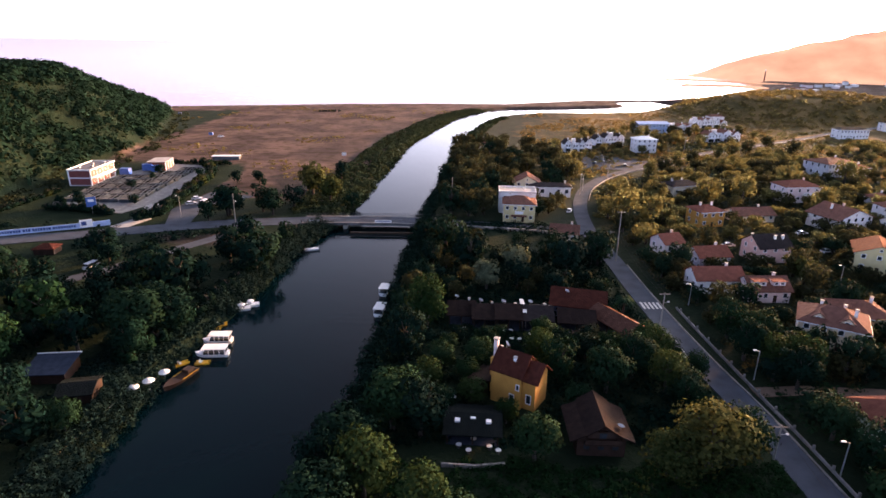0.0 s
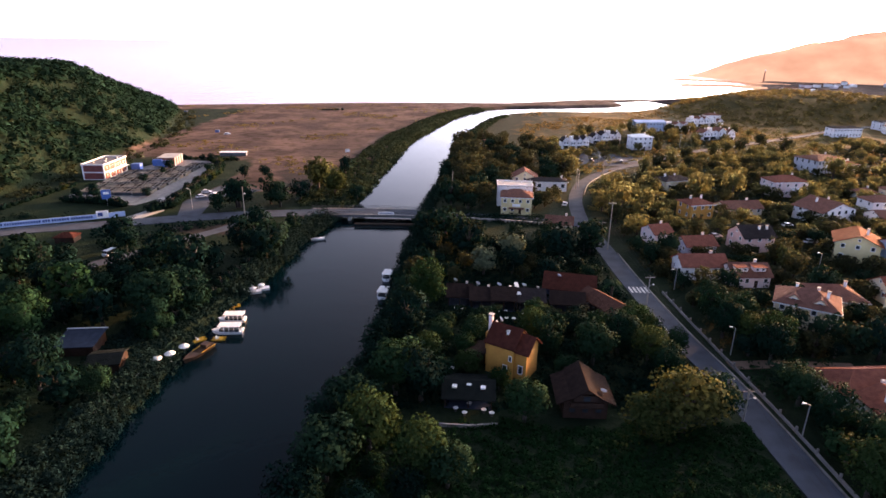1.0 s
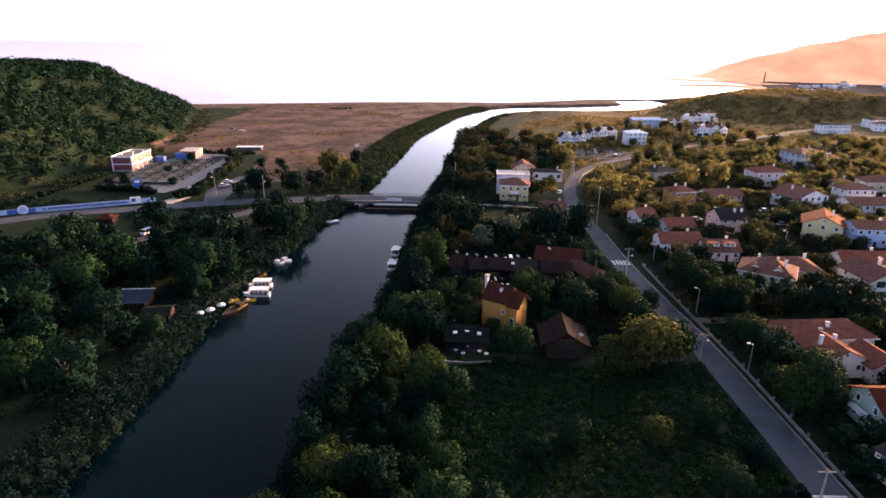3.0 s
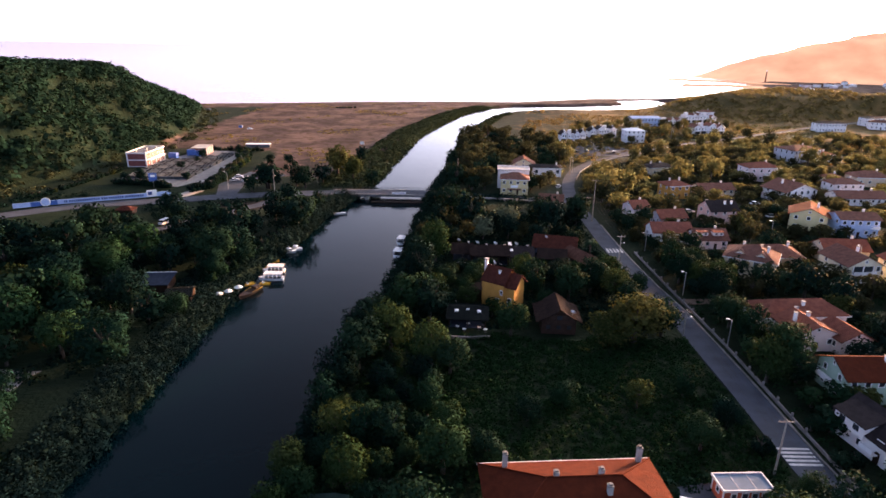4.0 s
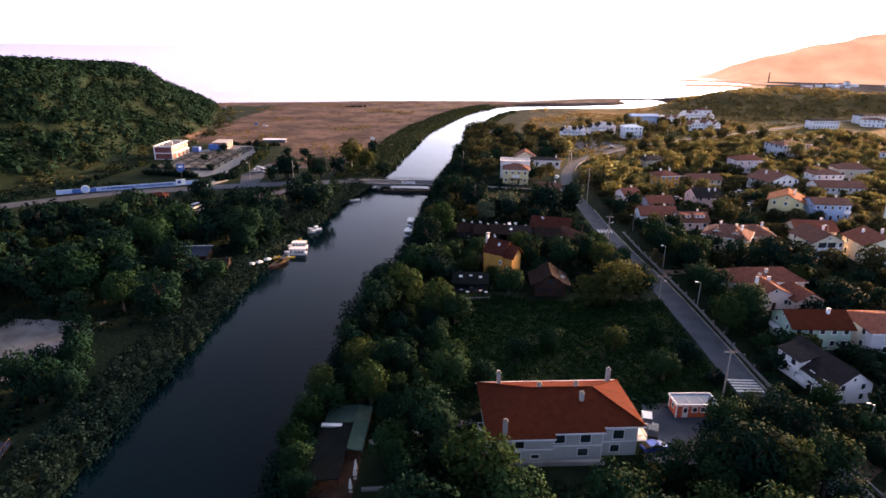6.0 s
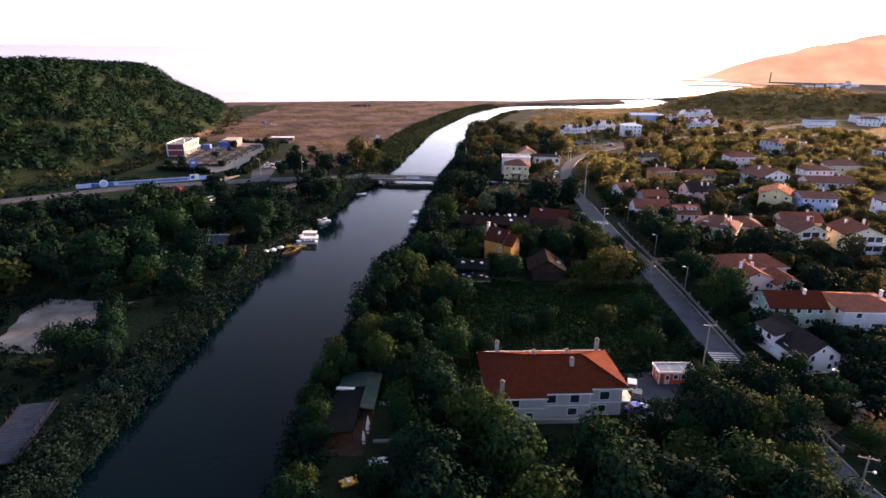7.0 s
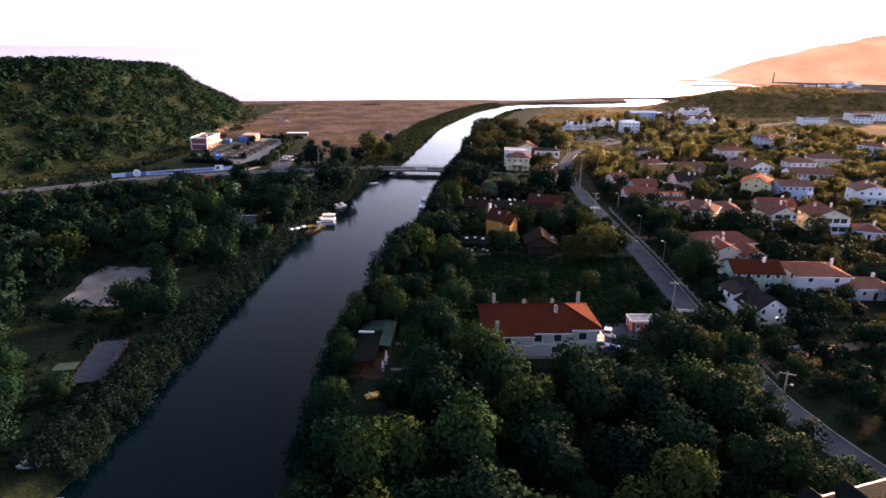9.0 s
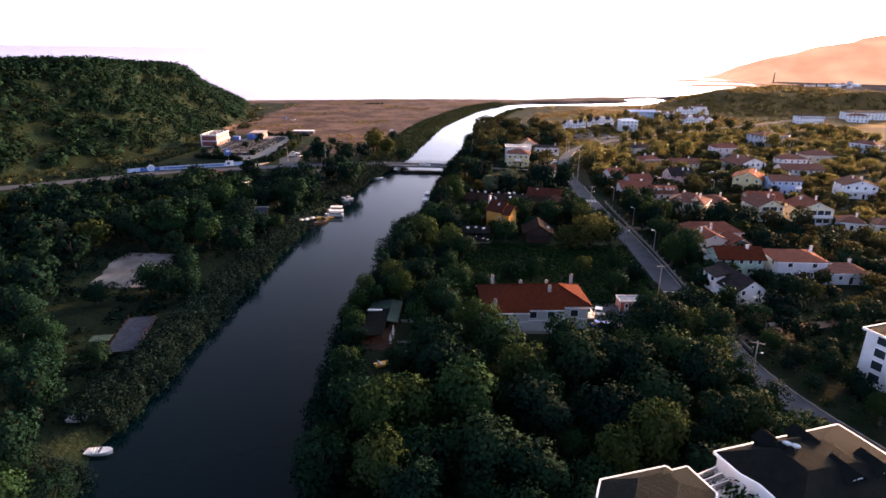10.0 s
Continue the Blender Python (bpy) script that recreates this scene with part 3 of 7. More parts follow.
structure("backdrop_headland", grid_mesh("backdrop_headland", hx, hy, hz, haze_glow_mat), None, "headland across the bay with orange haze glow painted on")


# ---- roads, paths and paved yards ----
MAIN = smooth_line([(84, -62), (74.5, -35), (66.2, -15), (63.4, -5), (62.1, 2), (61.4, 14), (60, 38), (60, 55), (59.6, 75), (58.8, 95), (57.3, 110), (56.3, 125), (55.7, 140), (55.3, 155), (55.2, 178), (54.5, 205), (58, 236), (65, 263), (73, 281), (89, 304),
                    (119, 332), (154, 364), (197, 394), (247, 428), (290, 458), (326, 486), (420, 540)], 5.0)
structure("road_main", ribbon(MAIN, 2.95, 0.10, 0.5), M["asphalt"], "grey asphalt village street")
CROSS = smooth_line([(-330, 60), (-262, 108), (-206, 143), (-178, 163), (-150, 185), (-125, 194), (-98, 204), (-74, 211), (-50, 215)], 5.0)
structure("road_west", ribbon(CROSS, 4.6, 0.12, 0.5), M["asphalt"], "grey asphalt road along the hill")
structure("road_east", ribbon([(-2, 214.5), (16, 212), (33, 209), (46, 206), (56, 206)], 4.2, 0.16, 0.6), M["asphalt"], "grey asphalt road past the yellow house")
structure("road_side", ribbon([(64, 12), (72, 17.5), (84, 21.5), (106, 28), (140, 38)], 1.6, 0.06, 0.3), M["soil"], "narrow earth lane between gardens")
structure("road_lane", ribbon([(63, 101), (74, 102), (90, 101)], 1.6, 0.06, 0.3), M["soil"], "narrow earth lane between gardens")
structure("road_yard", ribbon([(-117, 203), (-113, 214), (-118, 236)], 3.2, 0.07, 0.3), M["concrete"], "concrete entrance to the treatment yard")
structure("road_track", ribbon([(-97, 206), (-102, 228), (-98, 252), (-84, 246)], [4, 6, 7, 5], 0.05, 0.3), M["asphalt"], "rough car park beside the plane trees")
structure("road_bank", ribbon([(-70, 208), (-78, 192), (-88, 178), (-100, 160), (-110, 148)], 2.6, 0.04, 0.3), M["asphalt"], "track down to the river bank")


def ragged(corners, steps=9, depth=0.7):
    """An outline whose edges are broken and overgrown."""
    r_ = random.Random(17)
    out = []
    for (x0, y0), (x1, y1) in zip(corners, corners[1:] + corners[:1]):
        for j in range(steps):
            k = j / steps
            out.append((x0 + (x1 - x0) * k + r_.uniform(-depth, depth), y0 + (y1 - y0) * k + r_.uniform(-depth, depth)))
    return out


structure("pavement_plaza", Shape().prism(ragged([(-99, 33.5), (-82.5, 33), (-81.5, 60), (-103, 60.5), (-104, 52)]), -0.3, 0.12), M["paving"], "pale cracked concrete square by the trees")
structure("pavement_parking", Shape().prism([(33, 15), (43, 14), (54, 24), (54.5, 28.5), (49, 34), (37, 31)], -0.3, 0.10), M["asphalt"], "grey worn parking court")
structure("pavement_villas", Shape().prism([(72, 322), (112, 318), (124, 350), (98, 362), (70, 346)], -0.3, 0.08), M["asphalt"], "grey car park among white villas")
structure("pavement_path", ribbon([(-12, 18), (-3.5, 21.5), (6, 25)], 0.7, 0.06, 0.3), M["paving"], "pale stone garden path")

walkway = []
for i, p in enumerate(MAIN[:46]):
    d = (MAIN[i + 1] - MAIN[max(i - 1, 0)]).normalized()
    walkway.append(Vector((p.x + d.y * 3.25, p.y - d.x * 3.25)))
structure("pavement_kerb", ribbon(walkway, 0.16, 0.2, 0.6), M["stone"], "raised concrete kerb along the street")


guard = thing("guard_rail", 0, 0, 0, 0, "low pale guard rail along the upper road", "guard rail")
rail_line = []
for i, p in enumerate(MAIN):
    if p.y > 250 and i + 1 < len(MAIN):
        d = (MAIN[i + 1] - MAIN[i - 1]).normalized()
        rail_line.append(Vector((p.x + d.y * 3.6, p.y - d.x * 3.6)))
part("rail", ribbon(rail_line, 0.08, 0.85, 0.4), M["concrete"], guard)
for q in rail_line:
    part("post", Shape().box(-0.1, -0.1, -0.3, 0.1, 0.1, 0.8), M["steel"], guard, at=pose(q.x, q.y, 0))


def zebra(x, y, n, length, rot=0.0):
    z = thing("crosswalk", x, y, 0.104, rot, "worn white crosswalk stripes on grey asphalt", "crosswalk", "crosswalks on the street")
    for i in range(n):
        part("stripe", Shape().box(-length / 2, i * 1.0, 0, length / 2, i * 1.0 + 0.52, 0.006), M["road_paint"], z)


zebra(59.9, 36.5, 5, 5.4)
z = thing("crosswalk", 55.9, 141.5, 0.104, 0, "worn white crosswalk stripes on grey asphalt", "crosswalk", "crosswalks on the street")
for i in range(5):
    part("stripe", Shape().box(-2.5 + i * 1.1, -2.0, 0, -1.9 + i * 1.1, 2.0, 0.006), M["road_paint"], z)
edge = thing("lane_marking", 55.2, 116, 0.104, 0, "row of white painted lines at the road edge", "road marking")
for i in range(4):
    part("stripe", Shape().box(-0.2, -6 + i * 3.4, 0, 0.0, -3.4 + i * 3.4, 0.006), M["road_paint"], edge)


# ---- bridge ----
def bridge():
    b = thing("road_bridge", 0, 0, 0, 0, "grey concrete road bridge over the river with railings", "bridge")
    line = [(-52, 215.2), (-34, 216.2), (-17, 216.2), (0, 214.6)]
    part("deck", ribbon(line, 4.7, 0.35, 0.9), M["old_concrete"], b)
    for s in (-1, 1):
        part("kerb", ribbon([(x, y + s * 4.3) for x, y in line], 0.36, 0.5, 0.15), M["stone"], b, "grey concrete kerb")
    part("roadway", ribbon(line, 4.0, 0.36, 0.02), M["asphalt"], b, "grey asphalt")
    for s in (-1, 1):
        for (x0, y0), (x1, y1) in zip(line, line[1:]):
            n = 9
            for i in range(n):
                t = i / n
                x, y = x0 + (x1 - x0) * t, y0 + (y1 - y0) * t + s * 4.45
                part("post", Shape().box(-0.06, -0.06, 0, 0.06, 0.06, 1.1), M["dark_metal"], b, at=pose(x, y, 0.35))
        for h in (0.75, 1.3):
            part("rail", ribbon([(x, y + s * 4.45) for x, y in line], 0.05, 0.35 + h, 0.1), M["dark_metal"], b)
    for x, y in ((-36, 216), (-9.5, 215.4)):
        part("pier", Shape().prism([(x - 0.7, y - 4), (x + 0.7, y - 4), (x + 0.7, y + 4), (x - 0.7, y + 4)], -4.5, -0.65), M["concrete"], b)
    for x, y in ((-51, 215.2), (0.5, 214.6)):
        part("abutment", Shape().box(x - 1.6, y - 4.6, -4, x + 1.6, y + 4.6, -0.6), M["stone"], b)
    sg = part("sign", Shape().box(-3.1, -0.06, 0, 3.1, 0.06, 0.95), M["white_paint"], b, "white banner", pose(-21.5, 211.3, 0.75))
    part("lettering", Shape().box(-2.6, -0.07, 0.34, 2.6, -0.062, 0.6), M["lettering"], sg)
    sg = part("sign", Shape().box(-2.2, -0.06, 0, 2.2, 0.06, 1.0), M["white_paint"], b, "white banner", pose(-47.5, 211.0, 0.6))
    # old low footbridge beam just upstream
    part("beam", Shape().box(-33, 204.2, -1.5, -10, 205.4, -1.0), M["wood"], b, "dark low beam over the water")


bridge()
wall = thing("retaining_wall", 0, 0, 0, 0, "grey concrete road wall with dark buttresses", "wall")
part("wall", ribbon([(2, 209.4), (18, 207), (34, 204.2), (45, 201.5)], 0.25, 1.0, 3.0), M["concrete"], wall)
for i in range(14):
    t = i / 13
    part("buttress", Shape().box(-0.35, -0.8, -2, 0.35, 0.1, 0.7), M["wood"], wall, at=pose(22 + 23 * t, 206.0 - 4.3 * t, 0))


def banner_wall():
    b = thing("banner_wall", 0, 0, 0, 0, "long pale blue printed hoarding with navy lettering", "hoarding")
    p = [(-172, 180.0), (-157, 188.2), (-129.5, 201.0), (-120.8, 206.0)]
    part("panel", ribbon(p, 0.12, 2.0, 1.9), M["banner_blue"], b)
    r_ = random.Random(4)
    (x0, y0), (x1, y1) = p[1], p[2]
    a_, run, s_ = math.degrees(math.atan2(y1 - y0, x1 - x0)), math.hypot(x1 - x0, y1 - y0), 0.3
    while s_ < run - 0.9:
        w = r_.choice((0.5, 0.62, 0.7))
        part("lettering", Shape().box(s_, -0.16, 0.75, s_ + w, -0.135, 1.6), M["lettering"], b, at=pose(x0, y0, 0, 0, 0, a_))
        s_ += w + r_.choice((0.22, 0.22, 0.22, 0.22, 0.22, 0.6))
    part("panel", Shape().box(-5.2, -0.17, 0.12, 4.0, -0.13, 1.95), M["blue_paint"], b, "darker blue panel", pose(-162.2, 185.36, 0, 0, 0, 28.7))
    part("emblem", Shape().lathe([(1.75, 0), (1.75, 0.12)], 24), M["white_paint"], b, "round white emblem", pose(-162.2, 185.2, 1.6, 90, 0, 28.7))
    part("emblem", Shape().lathe([(1.35, 0), (1.35, 0.1)], 24), M["banner_blue"], b, "blue disc", pose(-162.14, 185.06, 1.6, 90, 0, 28.7))
    part("panel", Shape().box(-1.9, -0.2, 0.3, 2.1, 0.2, 3.0), M["white_paint"], b, "white raised panel", pose(-127.4, 202.2, 0, 0, 0, 28))
    part("lettering", Shape().box(-1.4, -0.23, 1.0, 0.2, -0.205, 2.4), M["lettering"], b, at=pose(-127.4, 202.2, 0, 0, 0, 28))
    return b


banner_wall()


# ---- houses ----
def window_mesh(w, h):
    key = ("win", round(w, 1), round(h, 1))
    if key not in window_cache:
        t = 0.14
        rim = [(-w / 2, 0), (w / 2, 0), (w / 2, h), (-w / 2, h)]
        hole = [(-w / 2 + t, t), (w / 2 - t, t), (w / 2 - t, h - t), (-w / 2 + t, h - t)]
        v_ = [(x, y, z) for y in (-0.07, 0.02) for ring in (rim, hole) for x, z in ring]
        f_ = []
        for i in range(4):
            j = (i + 1) % 4
            f_ += [(i, j, 4 + j, 4 + i), (8 + j, 8 + i, 12 + i, 12 + j), (j, i, 8 + i, 8 + j), (4 + i, 4 + j, 12 + j, 12 + i)]
        fr = Shape().add(v_, f_)
        pn = Shape().box(-w / 2 + t, -0.03, t, w / 2 - t, 0.015, h - t)
        window_cache[key] = fr.mesh("window", M["white_paint"]), pn.mesh("pane", M["glass"])
    return window_cache[key]


window_cache = {}


def add_window(parent, x, y, z, w=1.1, h=1.3, rot=0.0):
    a_, b_ = window_mesh(w, h)
    win = part("window", a_, None, parent, at=pose(x, y, z, 0, 0, rot))
    part("pane", b_, None, win)
    return win


def hip_roof(w, d, eave, rise, over, thick=0.2, x=0.0, y=0.0):
    a_, b_ = w / 2 + over, d / 2 + over
    z0, z1 = eave, eave + rise
    if w >= d:
        r0, r1 = (x - (a_ - b_ * 0.95), y, z1), (x + (a_ - b_ * 0.95), y, z1)
    else:
        r0, r1 = (x, y - (b_ - a_ * 0.95), z1), (x, y + (b_ - a_ * 0.95), z1)
    c = [(x - a_, y - b_), (x + a_, y - b_), (x + a_, y + b_), (x - a_, y + b_)]
    v_ = [(*p, z0) for p in c] + [(*p, z0 - thick) for p in c] + [r0, r1]
    if w >= d:
        f_ = [(0, 1, 9, 8), (1, 2, 9), (2, 3, 8, 9), (3, 0, 8)]
    else:
        f_ = [(0, 1, 8), (1, 2, 9, 8), (2, 3, 9), (3, 0, 8, 9)]
    f_ += [(4, 5, 1, 0), (5, 6, 2, 1), (6, 7, 3, 2), (7, 4, 0, 3), (7, 6, 5, 4)]
    return Shape().add(v_, f_)


def gable_roof(w, d, eave, rise, over, thick=0.2, x=0.0, y=0.0, across=False):
    """Ridge along x, or along y when across."""
    if across:
        w, d = d, w
    a_, b_ = w / 2 + over, d / 2 + over
    drop = rise * over / (d / 2)
    s = [(-b_, eave - drop), (0, eave + rise), (b_, eave - drop), (b_, eave - drop - thick), (0, eave + rise - thick), (-b_, eave - drop - thick)]
    v_ = [(px, py, pz) for px in (-a_, a_) for py, pz in s]
    f_ = [(0, 6, 7, 1), (1, 7, 8, 2), (2, 8, 9, 3), (3, 9, 10, 4), (4, 10, 11, 5), (5, 11, 6, 0), (0, 1, 4, 5), (1, 2, 3, 4), (6, 11, 10, 7), (7, 10, 9, 8)]
    if across:
        v_ = [(-py, px, pz) for px, py, pz in v_]
    return Shape().add([(px + x, py + y, pz) for px, py, pz in v_], f_)


def body(w, d, eave, rise=0.0, gable=None, base=-0.6, x=0.0, y=0.0):
    """The walls: a box, with its gable triangles where the roof has them."""
    sh_ = Shape().box(x - w / 2, y - d / 2, base, x + w / 2, y + d / 2, eave)
    if gable == "x":
        sh_.add([(x + s * w / 2, y + q * d / 2, z) for s in (-1, 1) for q, z in ((-1, eave), (1, eave), (0, eave + rise - 0.22))], [(0, 2, 1), (3, 4, 5), (0, 3, 5, 2), (1, 2, 5, 4)])
    if gable == "y":
        sh_.add([(x + q * w / 2, y + s * d / 2, z) for s in (-1, 1) for q, z in ((-1, eave), (1, eave), (0, eave + rise - 0.22))], [(0, 1, 2), (3, 5, 4), (0, 2, 5, 3), (1, 4, 5, 2)])
    return sh_


def chimney(parent, x, y, z, h=1.5, s=0.6, mat="white_wall"):
    c = part("chimney", Shape().box(-s / 2, -s / 2, -1.0, s / 2, s / 2, h), M[mat], parent, at=pose(x, y, z))
    part("cap", Shape().box(-s * 0.7, -s * 0.7, h + 0.12, s * 0.7, s * 0.7, h + 0.24).box(-s * 0.3, -s * 0.3, h - 0.01, s * 0.3, s * 0.3, h + 0.12), M["concrete"], c)
    return c


def balcony(parent, x, y, z, w, deep=1.3, rot=0.0, floor="white_wall", bars="white_paint"):
    b = part("balcony", Shape().box(-w / 2, -deep, -0.15, w / 2, 0.02, 0.0), M[floor], parent, at=pose(x, y, z, 0, 0, rot))
    rl = Shape().box(-w / 2, -deep, 0.9, w / 2, -deep + 0.08, 1.0).box(-w / 2, -deep, 0.9, -w / 2 + 0.08, 0, 1.0).box(w / 2 - 0.08, -deep, 0.9, w / 2, 0, 1.0)
    rl.box(-w / 2, -deep, 0.1, w / 2, -deep + 0.05, 0.9)
    part("railing", rl, M[bars], b)
    return b


def loggia(parent, x, y, z, w, hgt, posts=3):
    """A flat dark panel painted in for a deep shaded opening, with white posts and a railing in front."""
    lg = part("loggia", Shape().box(-w / 2, -0.05, 0, w / 2, 0.02, hgt), M["glass"], parent, "flat dark panel standing for a shaded loggia", pose(x, y, z))
    for i in range(posts):
        px = -w / 2 + (w - 0.25) * i / (posts - 1)
        part("post", Shape().box(px, -0.25, 0, px + 0.25, -0.051, hgt), M["white_wall"], lg)
    balcony(parent, x, y, z, w + 0.6, 1.1)


def house(x, y, rot, w, d, eave, rise, wall, roof, label, shape="hip", rows=2, cols=3, side_cols=2, over=0.6, chimneys=((0.25, 0.1),), balconies=(), group="village houses",
          door=True, win=(1.3, 1.45), name="house"):
    """x, y: middle of the plan. The front faces local -y. rows: storeys with windows."""
    h = thing(name, x, y, 0, rot, label, "house", group)
    gable = {"hip": None, "gable": "x", "gable_front": "y"}.get(shape)
    part("wall", body(w, d, eave, rise, gable), M[wall], h)
    if shape == "hip":
        part("roof", hip_roof(w, d, eave, rise, over), M[roof], h)
    elif shape == "flat":
        rf = Shape().box(-w / 2 - 0.2, -d / 2 - 0.2, eave, w / 2 + 0.2, d / 2 + 0.2, eave + 0.25)
        part("roof", rf, M[roof], h)
        for q in ((-w / 2 - 0.2, -d / 2 - 0.2, w / 2 + 0.2, -d / 2), (-w / 2 - 0.2, d / 2, w / 2 + 0.2, d / 2 + 0.2), (-w / 2 - 0.2, -d / 2, -w / 2, d / 2), (w / 2, -d / 2, w / 2 + 0.2, d / 2)):
            part("parapet", Shape().box(q[0], q[1], eave + 0.25, q[2], q[3], eave + 0.7), M["white_wall"], h)
    else:
        part("roof", gable_roof(w, d, eave, rise, over, across=shape == "gable_front"), M[roof], h)
    storey = eave / rows
    if shape == "hip":
        for q in ((-w / 2 - over, -d / 2 - over - 0.08, w / 2 + over, -d / 2 - over + 0.02), (w / 2 + over - 0.02, -d / 2 - over, w / 2 + over + 0.08, d / 2 + over)):
            part("fascia", Shape().box(q[0], q[1], eave - 0.26, q[2], q[3], eave - 0.04), M["white_paint"], h)
    for r_ in range(rows):
        zz = storey * r_ + storey * 0.36
        for i in range(cols):
            px = -w / 2 + w * (i + 0.5) / cols
            if r_ == 0 and door and i == cols // 2:
                part("door", Shape().box(-0.5, -0.05, 0, 0.5, 0.02, 2.05), M["wood"], h, at=pose(px, -d / 2, 0.05))
            else:
                add_window(h, px, -d / 2, zz, *win)
        for s in (-1, 1):
            for i in range(side_cols):
                add_window(h, s * w / 2, -d / 2 + d * (i + 0.5) / side_cols, zz, win[0] * 0.9, win[1], 90 * s)
    if shape in ("gable", "gable_front") and rise > 1.8:
        for s in (-1, 1):
            if shape == "gable":
                add_window(h, s * w / 2, 0, eave + rise * 0.18, 0.8, 0.9, 90 * s)
        if shape == "gable_front":
            add_window(h, 0, -d / 2, eave + rise * 0.18, 0.9, 0.9)
    for px, py in chimneys:
        frac = 1 - abs(py) * 2
        chimney(h, px * w, py * d, eave + rise * max(frac, 0.1), 0.9)
    for px, r_, bw in balconies:
        balcony(h, px * w, -d / 2, storey * r_ + 0.1, bw)
    return h


# ---- the village, house by house ----
def front(xl, yl, xr, yr, deep):
    """Middle of the plan and turn of a house whose front runs between two points."""
    a_ = math.atan2(yr - yl, xr - xl)
    return ((xl + xr) / 2 - math.sin(a_) * deep / 2, (yl + yr) / 2 + math.cos(a_) * deep / 2, math.degrees(a_), math.hypot(xr - xl, yr - yl))


def row_house(line, deep, eave, rise, wall, roof, label, **kw):
    x, y, rot, w = front(*line, deep)
    h = house(x, y, rot, w, deep, eave, rise, wall, roof, label, **kw)
    h["keep"] = max(w, deep) * 0.52
    return h


row_house((105.5, 260.5, 120, 264.5), 10, 4.6, 1.8, "cream_wall", "dark_tile", "single-storey cream house with a dark hipped roof", rows=1, cols=4, chimneys=((-0.3, 0.1), (0.1, 0.2)))
row_house((152, 252, 168, 254), 11, 7.0, 2.2, "rose_wall", "hazed_red_tile", "two-storey pale rose house with a red hipped roof", cols=4, balconies=((0.1, 1, 5),))
row_house((98, 212.5, 108, 215), 9, 6.0, 1.8, "orange_wall", "hazed_red_tile", "orange two-storey house with a tiered red roof", cols=3, chimneys=((-0.2, 0.1), (0.2, 0.0)))
row_house((115, 219.5, 131, 221.5), 9, 3.2, 2.0, "beige_wall", "hazed_brown_tile", "long low beige house with a weathered red roof", rows=1, cols=5, shape="gable")
row_house((73.2, 180.5, 80, 182.5), 8, 4.3, 2.2, "rose_wall", "hazed_red_tile", "small pale house with a red gable roof", rows=1, cols=2, shape="gable", win=(1.3, 1.6))
row_house((80.6, 170.8, 91, 172.6), 8, 3.4, 2.2, "lavender_wall", "hazed_red_tile", "low lavender house with a red gable roof", rows=1, cols=3, shape="gable")
row_house((100.5, 174, 111.5, 176), 9, 5.6, 3.0, "pink_wall", "dark_tile", "pink two-storey house with a dark gable roof", cols=3, shape="gable", chimneys=((-0.35, 0.25), (0.1, -0.2), (0.35, -0.2)))
row_house((71.2, 150.2, 84.4, 150.6), 8, 4.3, 2.4, "white_wall", "hazed_red_tile", "long white house with a red gable roof", rows=1, cols=5, shape="gable", win=(1.1, 1.4))
terrace = row_house((83.4, 144.4, 94.2, 144.8), 8, 3.7, 2.6, "rose_wall", "hazed_brown_tile", "pale pink terrace house with two dormers in its roof", rows=1, cols=4, shape="gable", win=(1.3, 1.5))
for px in (-3.0, 2.2):
    dm = part("dormer", Shape().box(-1.7, -1.0, 0, 1.7, 1.6, 1.1), M["rose_wall"], terrace, at=pose(px, -2.4, 4.7))
    part("dormer_roof", Shape().box(-1.95, -1.3, 1.1, 1.95, 1.7, 1.25), M["hazed_red_tile"], dm)
    for dx in (-0.8, 0.8):
        add_window(terrace, px + dx, -3.42, 4.85, 1.1, 0.85)
big = row_house((83, 122.5, 94.5, 115.5), 11, 5.8, 3.0, "beige_wall", "hazed_brown_tile", "large beige villa with brown roofs and dormers among trees", cols=4, shape="hip", chimneys=((-0.2, 0.15), (0.15, 0.2), (0.3, -0.1)))
for px, py in ((-3.0, -2.6), (2.6, -2.8)):
    dm = part("dormer", body(2.6, 3.0, 1.2, 1.0, "y", 0.0), M["beige_wall"], big, at=pose(px, py, 5.9))
    part("dormer_roof", gable_roof(2.6, 3.0, 1.2, 1.0, 0.4, across=True), M["hazed_brown_tile"], dm)
    add_window(big, px, py - 1.52, 6.05, 1.2, 1.0)
row_house((98.5, 129, 110, 127.5), 11, 3.4, 2.6, "beige_wall", "hazed_brown_tile", "low hall with a broad brown hipped roof", rows=1, cols=4)
row_house((146.5, 207.5, 163, 213), 13, 5.4, 3.2, "white_wall", "hazed_brown_tile", "white house with a broad gable front and dark windows", cols=5, shape="gable_front", win=(1.6, 1.7), chimneys=((-0.2, 0.1), (0.25, 0.2)), over=0.9)
row_house((127.5, 169.5, 138, 163.5), 12, 6.6, 2.6, "yellow_wall", "orange_tile", "yellow-green two-storey house with an orange gable roof", cols=3, shape="gable_front", over=0.9, chimneys=((0.2, 0.0),))
row_house((203, 305, 222, 311.5), 15, 7.4, 2.0, "grey_wall", "hazed_brown_tile", "unfinished grey two-storey block with a red roof", cols=8, side_cols=4, win=(1.5, 2.0), over=0.9, door=False)
row_house((222, 310, 231, 313), 9, 4.4, 1.6, "white_wall", "hazed_red_tile", "white annexe with a red roof", rows=1, cols=3)
row_house((300, 446, 323, 448), 10, 7.0, 1.4, "white_wall", "dark_tile", "long white two-storey block with a low dark roof", cols=9, chimneys=())
